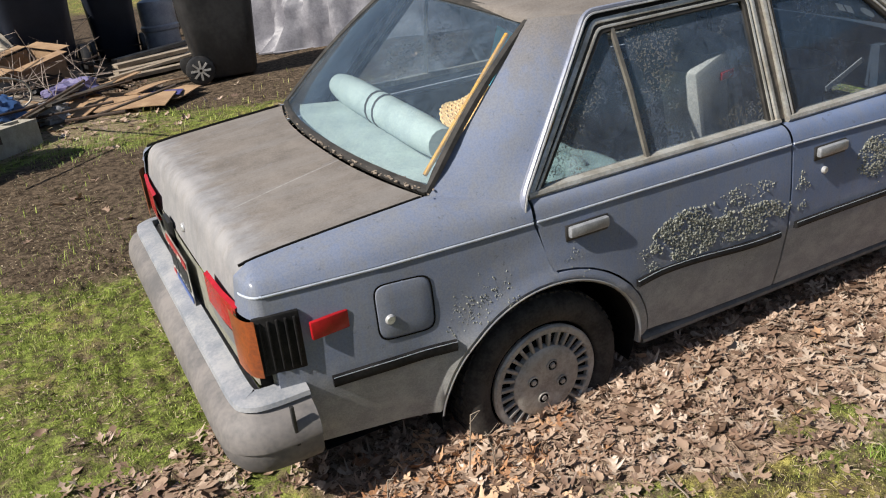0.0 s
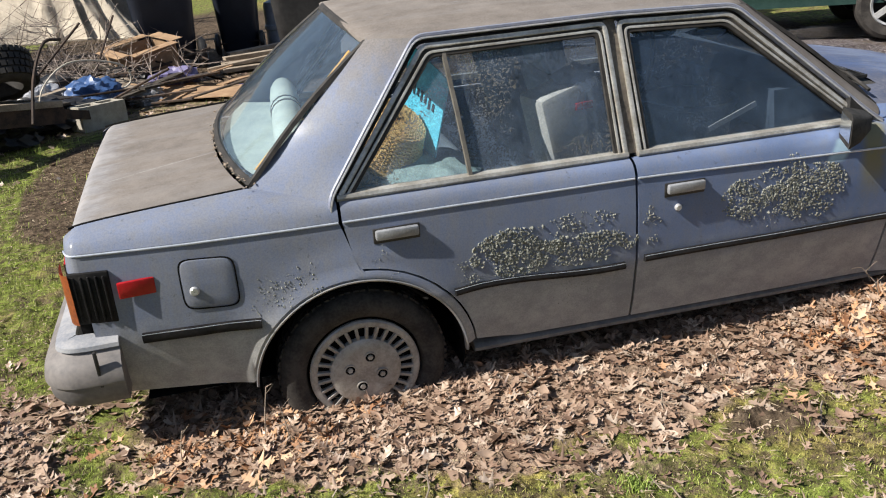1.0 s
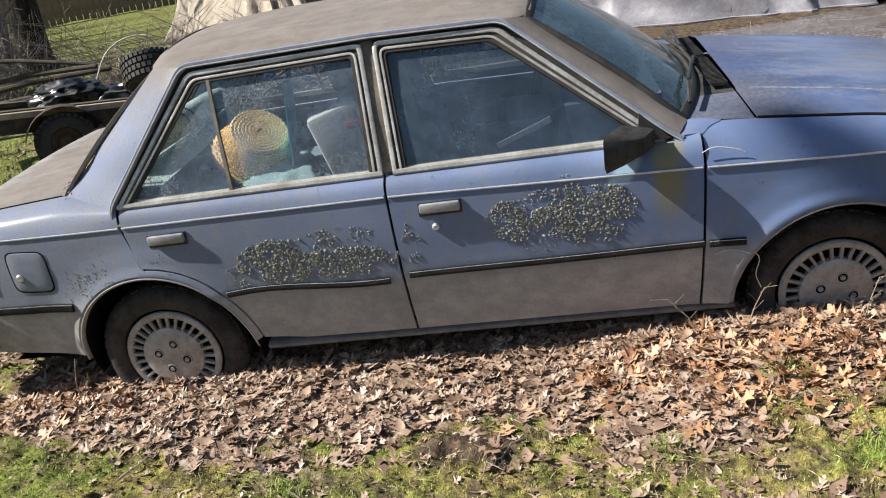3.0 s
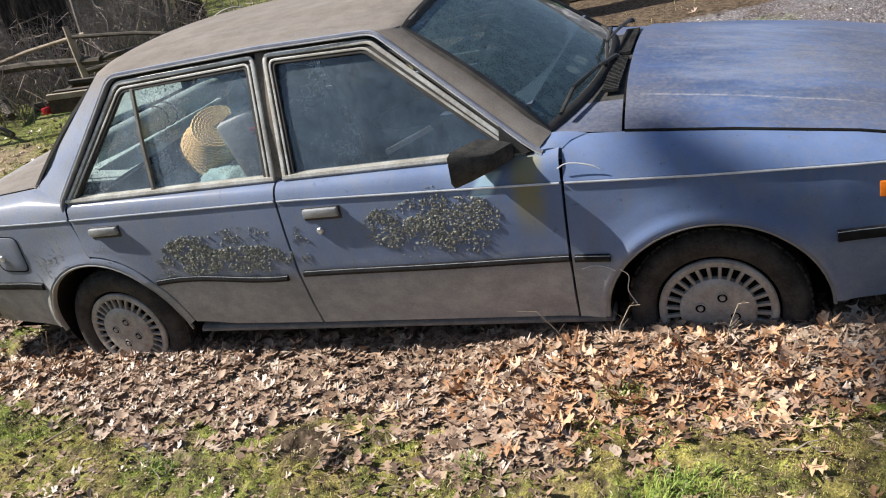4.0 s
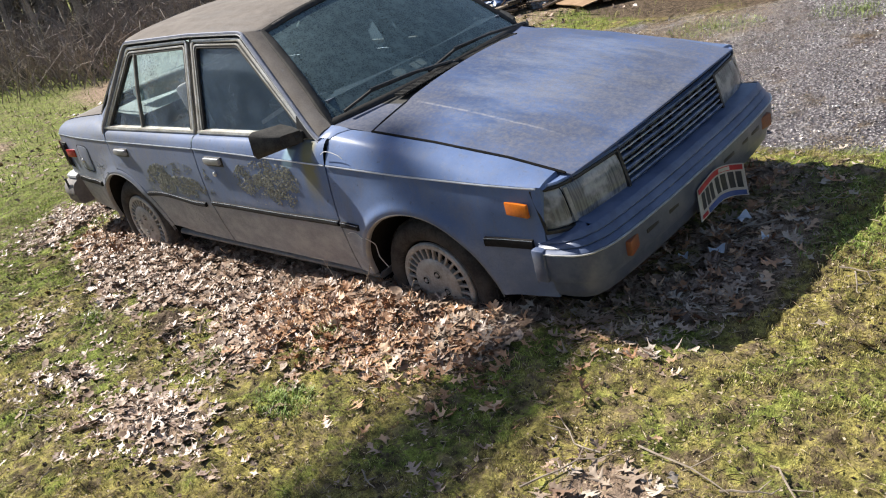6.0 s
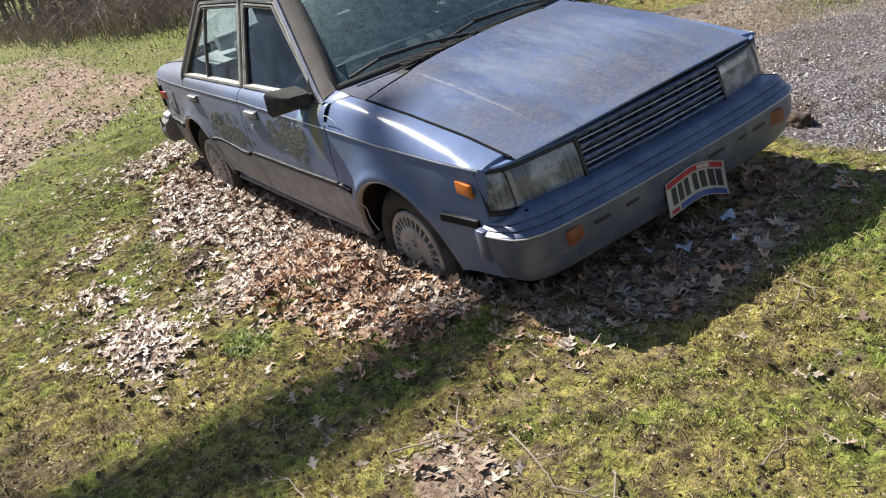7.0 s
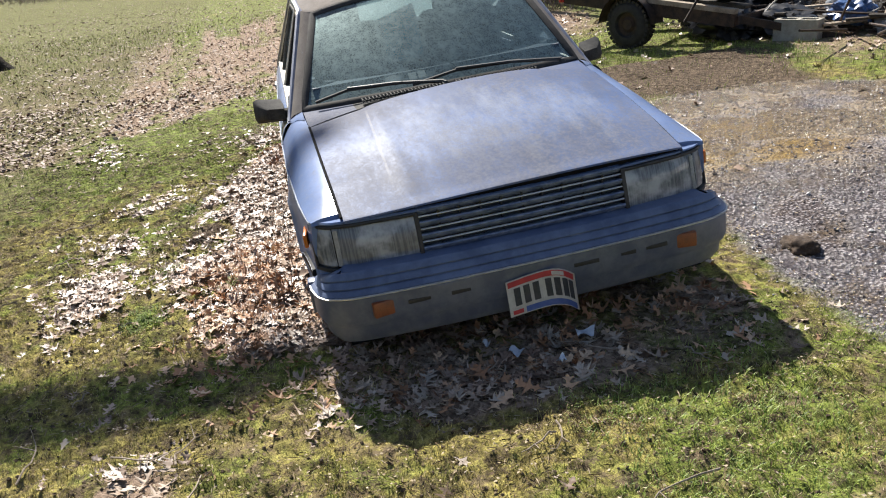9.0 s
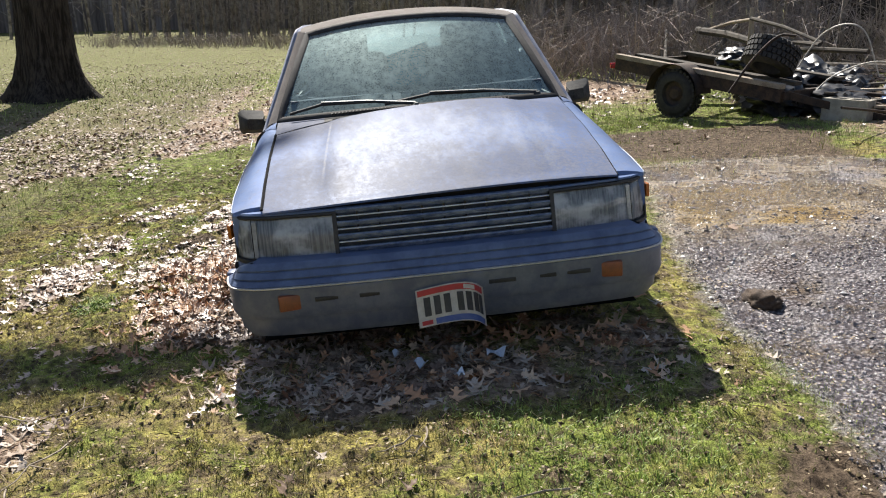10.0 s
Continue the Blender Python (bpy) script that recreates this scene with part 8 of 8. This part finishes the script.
tarp("beige_tarp", (-2.2, 7.75, 0), (1.45, 0.8, 1.9), -30, plain("beige_canvas", (0.50, 0.44, 0.35), (0.33, 0.28, 0.22), 3, 0.85), "sagging beige canvas tarp over stored goods", 3.0, 0.14, 0.42, 1.1)
tarp("silver_tarp", (3.25, 6.3, 0), (3.4, 1.5, 1.6), -20, plain("silver_cover_fabric", (0.28, 0.275, 0.30), (0.16, 0.155, 0.18), 5, 0.5), "silver-grey fabric cover over a parked vehicle", 9.0, 0.24, -0.02, 0.3)
# barrel and small yard things near the bins
th = thing("plastic_drum", "pale grey plastic drum standing by the bins", "drum")
g = Geo().lathe([(0.001, 0.0), (0.20, 0.0), (0.215, 0.02), (0.21, 0.2), (0.225, 0.22), (0.225, 0.26), (0.21, 0.28), (0.21, 0.5), (0.20, 0.55), (0.12, 0.58), (0.001, 0.58)], 28, (0.55, 8.1, zg(0.5, 8.1)), "z", 1)
g.out("drum_body", WHITEBAG, th)
mow = thing("garden_tractor", "green garden tractor with a yellow wheel", "tractor")
bevel_box("tractor_hood", (1.05, 9.2, zg(1, 9.2) + 0.62), (0.55, 0.5, 0.42), plain("tractor_green", (0.03, 0.16, 0.05), (0.05, 0.22, 0.07), 6, 0.4), mow, "", 0.06, Matrix.Rotation(0.3, 3, "Z"))
for dx in (-0.25, 0.35):
    g = Geo().lathe([(0.001, -0.07), (0.10, -0.07), (0.11, -0.05), (0.11, 0.05), (0.001, 0.05)], 20, (1.0 + dx, 8.9, zg(1, 9) + 0.22), "y", 1)
    g.out("yellow_rim", YELLOWW, mow)
    g = Geo().lathe([(0.11, -0.07), (0.20, -0.08), (0.22, 0.0), (0.20, 0.08), (0.11, 0.07)], 24, (1.0 + dx, 8.9, zg(1, 9) + 0.22), "y", 1)
    g.out("tractor_tyre", TYRE, mow)
# dark green off-roader on the drive
suv = thing("green_off_roader", "dark green off-roader with white cabin, parked on the driveway", "car", m=pose(7.15, 2.90, zg(6, 3.6), 0, 0, -30))
GREEN = plain("dark_green_paint", (0.012, 0.030, 0.022), (0.02, 0.042, 0.032), 6, 0.25)
low = [(0.0, 0.35), (0.02, 0.42), (0.0, 0.75), (-0.03, 0.95), (0.08, 0.985)]
high = [(0.08, 0.985), (0.10, 1.0), (0.20, 1.46), (0.26, 1.53), (0.40, 1.56)]
for nm, sec, mat, lab in (("body", low, GREEN, "dark green lower body"), ("cabin", high, plain("white_roof_paint", (0.78, 0.78, 0.79), (0.66, 0.66, 0.68), 4, 0.35), "white upper cabin")):
    rows = [[Vector((x, dy, z)) for dy, z in sec] for x in (-2.8, -2.65, 0.0, 1.4)]
    rows2 = [[Vector((x, 1.72 - dy, z)) for dy, z in sec] for x in (-2.8, -2.65, 0.0, 1.4)]
    g = Geo().grid(rows).grid(rows2).grid([[r_[-1] for r_ in rows], [r_[-1] for r_ in rows2]])
    g.cap(rows[0] + rows2[0][::-1]).cap(rows[-1] + rows2[-1][::-1])
    g.out(nm, mat, suv, lab, sharp=30)
bevel_box("bonnet", (1.85, 0.86, 0.78), (1.1, 1.66, 0.5), GREEN, suv, "", 0.05)
beam("side_stripe", (-2.75, -0.032, 0.93), (1.4, -0.032, 0.93), 0.02, 0.05, plain("tan_stripe", (0.5, 0.45, 0.36), (0.4, 0.36, 0.28), 8, 0.5), suv, "tan side stripe")
for x in (-0.75, 0.2):
    rows = [[Vector((x + u, 0.10 + 0.217 * (z - 1.0) - 0.012, z)) for z in (1.08, 1.25, 1.42)] for u in (0.0, 0.8)]
    Geo().grid(rows).out("side_window", plain("dark_car_window", (0.01, 0.012, 0.014), (0.02, 0.022, 0.024), 5, 0.08), suv, smooth=False)
for x in (-1.35, 1.75):
    for y, s in ((0.08, -1), (1.64, 1)):
        m = pose(x, y, 0.34)
        g = Geo().lathe([(0.22, -0.11), (0.30, -0.12), (0.335, -0.09), (0.345, 0.0), (0.335, 0.08), (0.22, 0.1)], 40, (0, 0, 0), "y", -s)
        g.v = [tuple(m @ Vector(v)) for v in g.v]
        w = g.out("wheel", TYRE, suv)
        g = Geo().lathe([(0.22, 0.10), (0.21, 0.115), (0.19, 0.10)], 36, (0, 0, 0), "y", s)
        g.lathe([(0.001, 0.11), (0.06, 0.11), (0.07, 0.09)], 20, (0, 0, 0), "y", s)
        for k in range(5):
            a = 2 * math.pi * k / 5
            rot = Matrix.Rotation(-a, 3, "Y")
            g.box(rot @ Vector((0.13, s * 0.10, 0)), (0.15, 0.025, 0.055), rot)
        g.v = [tuple(m @ Vector(v)) for v in g.v]
        g.out("alloy_rim", CHROME, w, "silver five-spoke alloy rim")
        g = Geo().lathe([(0.205, 0.04), (0.001, 0.04)], 24, m.translation, "y", s)
        g.out("brake_disc", DARK, w)
# fence beyond the far lawn
fence = thing("board_fence", "brown vertical board fence beyond the lawn", "fence")
pk = None
for i in range(150):
    x = -24 + 0.191 * i
    y = 18 + 0.0874 * i
    z = zg(x, y)
    if pk is None:
        pk = bevel_box("fence_board", (0, 0, 0.95), (0.19, 0.03, 1.9), plain("brown_fence_board", (0.20, 0.14, 0.08), (0.30, 0.22, 0.13), 4, 0.9), fence, "", 0.006, seg=1)
        one = pk
    else:
        one = new("fence_board", pk.data)
        one.parent = fence
    one.matrix_basis = pose(x, y, z + 0.02 * math.sin(7 * i), 0, 0, 24.6)
for h in (0.4, 1.5):
    beam("fence_rail", (-24, 18.05, zg(-24, 18) + h), (4.6, 31.1, zg(4.6, 31.1) + h), 0.04, 0.09, OLDWOOD, fence)
# logs and poles piled at the woods' edge
r = np.random.default_rng(91)
for i, (a, b, rad) in enumerate((((-4.68, 4.6, 0.45), (-4.72, 4.6, 1.18), 0.040), ((-6.5, 4.6, 0.86), (-4.4, 4.62, 0.74), 0.055), ((-4.5, 4.66, 0.75), (-2.95, 4.58, 0.79), 0.030), ((-6.4, 4.66, 0.85), (-4.5, 4.62, 1.06), 0.024), ((-4.62, 4.55, 1.05), (-2.98, 4.62, 0.81), 0.024), ((-6.2, 5.4, 0.3), (-4.0, 6.2, 0.45), 0.07), ((-6.0, 5.0, 0.28), (-4.4, 6.3, 0.3), 0.06), ((-5.8, 4.4, 0.3), (-7.4, 5.6, 0.9), 0.05), ((-5.0, 3.6, 0.22), (-7.0, 4.3, 0.85), 0.025), ((-4.9, 4.9, 0.62), (-3.2, 5.3, 0.70), 0.035))):
    p, q = Vector(a), Vector(b)
    m = p.lerp(q, 0.5) + Vector((0, 0, 0.03))
    tagged(Geo().tube([p, m, q], [rad, rad * 0.95, rad * 0.8], 8).out("wooden_pole", OLDWOOD if i in (0, 3) else DARKWOOD), "weathered pole in a pile at the woods' edge", "pole", "wooden poles")
th = thing("leaning_tree", "grey-barked tree at the edge of the brush", "tree")
z = zg(-8.5, 8.1)
Geo().tube([(-8.5, 8.1, z - 0.1), (-8.45, 8.1, z + 0.6), (-8.6, 8.2, z + 2), (-8.7, 8.2, z + 5), (-8.6, 8.4, z + 9)], [0.68, 0.54, 0.48, 0.38, 0.05], 14).out("trunk", BARK, th, sharp=80)
g = Geo()
r = np.random.default_rng(95)
for h in np.linspace(1.0, 8, 9):
    a = r.uniform(0, 6.28)
    limb(g, (-8.6, 8.2, z + h), (math.cos(a), math.sin(a), 0.9), r.uniform(1.5, 3), 0.06, r, 1, 5, 6)
g.out("limbs", BARK, th)
th = thing("slender_tree", "grey-barked tree at the end of the brush", "tree")
z = zg(-8.25, 12.0)
Geo().tube([(-8.25, 12.0, z - 0.1), (-8.25, 12.0, z + 0.4), (-8.2, 12.0, z + 2), (-8.1, 12.1, z + 5), (-8.2, 12.2, z + 9)], [0.36, 0.28, 0.25, 0.19, 0.03], 12).out("trunk", BARK, th, sharp=80)
g = Geo()
for h in np.linspace(1.6, 8, 8):
    a = r.uniform(0, 6.28)
    limb(g, (-8.2, 12.05, z + h), (math.cos(a), math.sin(a), 0.9), r.uniform(1.0, 2.2), 0.045, r, 1, 5, 6)
g.out("limbs", BARK, th)
# bramble before the beige tarp
g = Geo()
for i in range(290):
    low = i > 120
    x, y = (r.uniform(-3.6, -0.7), r.uniform(5.1, 6.7)) if low else (r.uniform(-4.1, -1.5), r.uniform(5.9, 7.0))
    a, l = r.uniform(0, 6.28), r.uniform(0.2, 0.7) if low else r.uniform(0.5, 1.5)
    p = Vector((x, y, zg(x, y)))
    e = Vector((0.6 * math.cos(a), 0.6 * math.sin(a), 0.6 if low else 1)).normalized() * l
    g.tube([p, p + e * 0.6, p + e + Vector((0.25 * math.cos(a), 0.25 * math.sin(a), -0.15))], [0.006, 0.004, 0.0015], 4, False)
    for k in range(3):
        q = p + e * r.uniform(0.3, 0.9)
        g.tube([q, q + Vector((r.normal(0, 0.2), r.normal(0, 0.2), r.uniform(0.0, 0.3)))], [0.004, 0.0015], 3, False)
tagged(g.out("bramble_thicket", BRUSH), "bare thorny brambles before the tarp", "bramble", kind="stuff")

# pale hoses arching over the junk beside the trailer
HOSE = plain("bleached_hose", (0.58, 0.53, 0.45), (0.42, 0.37, 0.30), 20, 0.6)
for pts in (((-1.75, 3.85, 0.30), (-1.70, 4.05, 0.55), (-1.50, 4.35, 0.70), (-1.15, 4.60, 0.62), (-1.1, 4.7, 0.45), (-1.3, 4.6, 0.36)), ((-3.0, 4.3, 0.40), (-2.75, 4.5, 0.92), (-2.4, 4.7, 0.98), (-2.3, 4.9, 0.5))):
    hs = thing("garden_hose", "bleached stiff hose arching over the junk heap", "hose", "garden hoses")
    Geo().tube(smooth_path(pts, 30), 0.008, 6).out("hose_tube", HOSE, hs)
# more of the junk heap: dark bags, a crushed carton, pale hoses
BLACKBAG = plain("black_refuse_plastic", (0.008, 0.008, 0.009), (0.03, 0.03, 0.032), 8, 0.35)
for i, (x, y, sx, sy, sz) in enumerate(((-2.3, 4.6, 0.5, 0.4, 0.34), (-1.9, 5.3, 0.7, 0.5, 0.30), (-1.2, 5.7, 0.6, 0.5, 0.26), (-2.9, 4.9, 0.6, 0.5, 0.4), (-2.75, 3.60, 0.62, 0.42, 0.24), (-2.15, 3.75, 0.8, 0.55, 0.34), (-1.75, 4.15, 0.75, 0.5, 0.30), (-2.75, 4.25, 0.8, 0.6, 0.42), (-3.3, 4.7, 0.8, 0.6, 0.45))):
    crumple("refuse_bag", (x, y, 0.42 if y == 3.60 else 0.0), (sx, sy, sz), BLACKBAG, "slack black refuse bag lying on the trailer" if y == 3.60 else "slack black refuse bag in the junk heap", "bag", 20 + i, "refuse bags")
crate = thing("crushed_carton", "dented brown carton standing open on the junk heap", "carton", m=pose(-1.05, 6.0, zg(-1.05, 6.0) + 0.15, 6, -10, 30))
for a in range(4):
    m = Matrix.Rotation(a * math.pi / 2, 4, "Z")
    g = Geo().grid([[m @ Vector((0.25 + 0.02 * math.sin(4 * v), u, v - 0.12)) for v in np.linspace(0, 0.34, 5)] for u in np.linspace(-0.25, 0.25, 5)])
    g.grid([[m @ Vector((0.242 + 0.02 * math.sin(4 * v), u, v - 0.12)) for v in np.linspace(0, 0.34, 5)] for u in np.linspace(-0.25, 0.25, 5)])
    g.out("carton_wall", CARDB, crate)
    Geo().box(m @ Vector((0.30, 0, 0.25)), (0.13, 0.48, 0.006), m.to_3x3()).out("carton_flap", CARDB, crate, smooth=False)
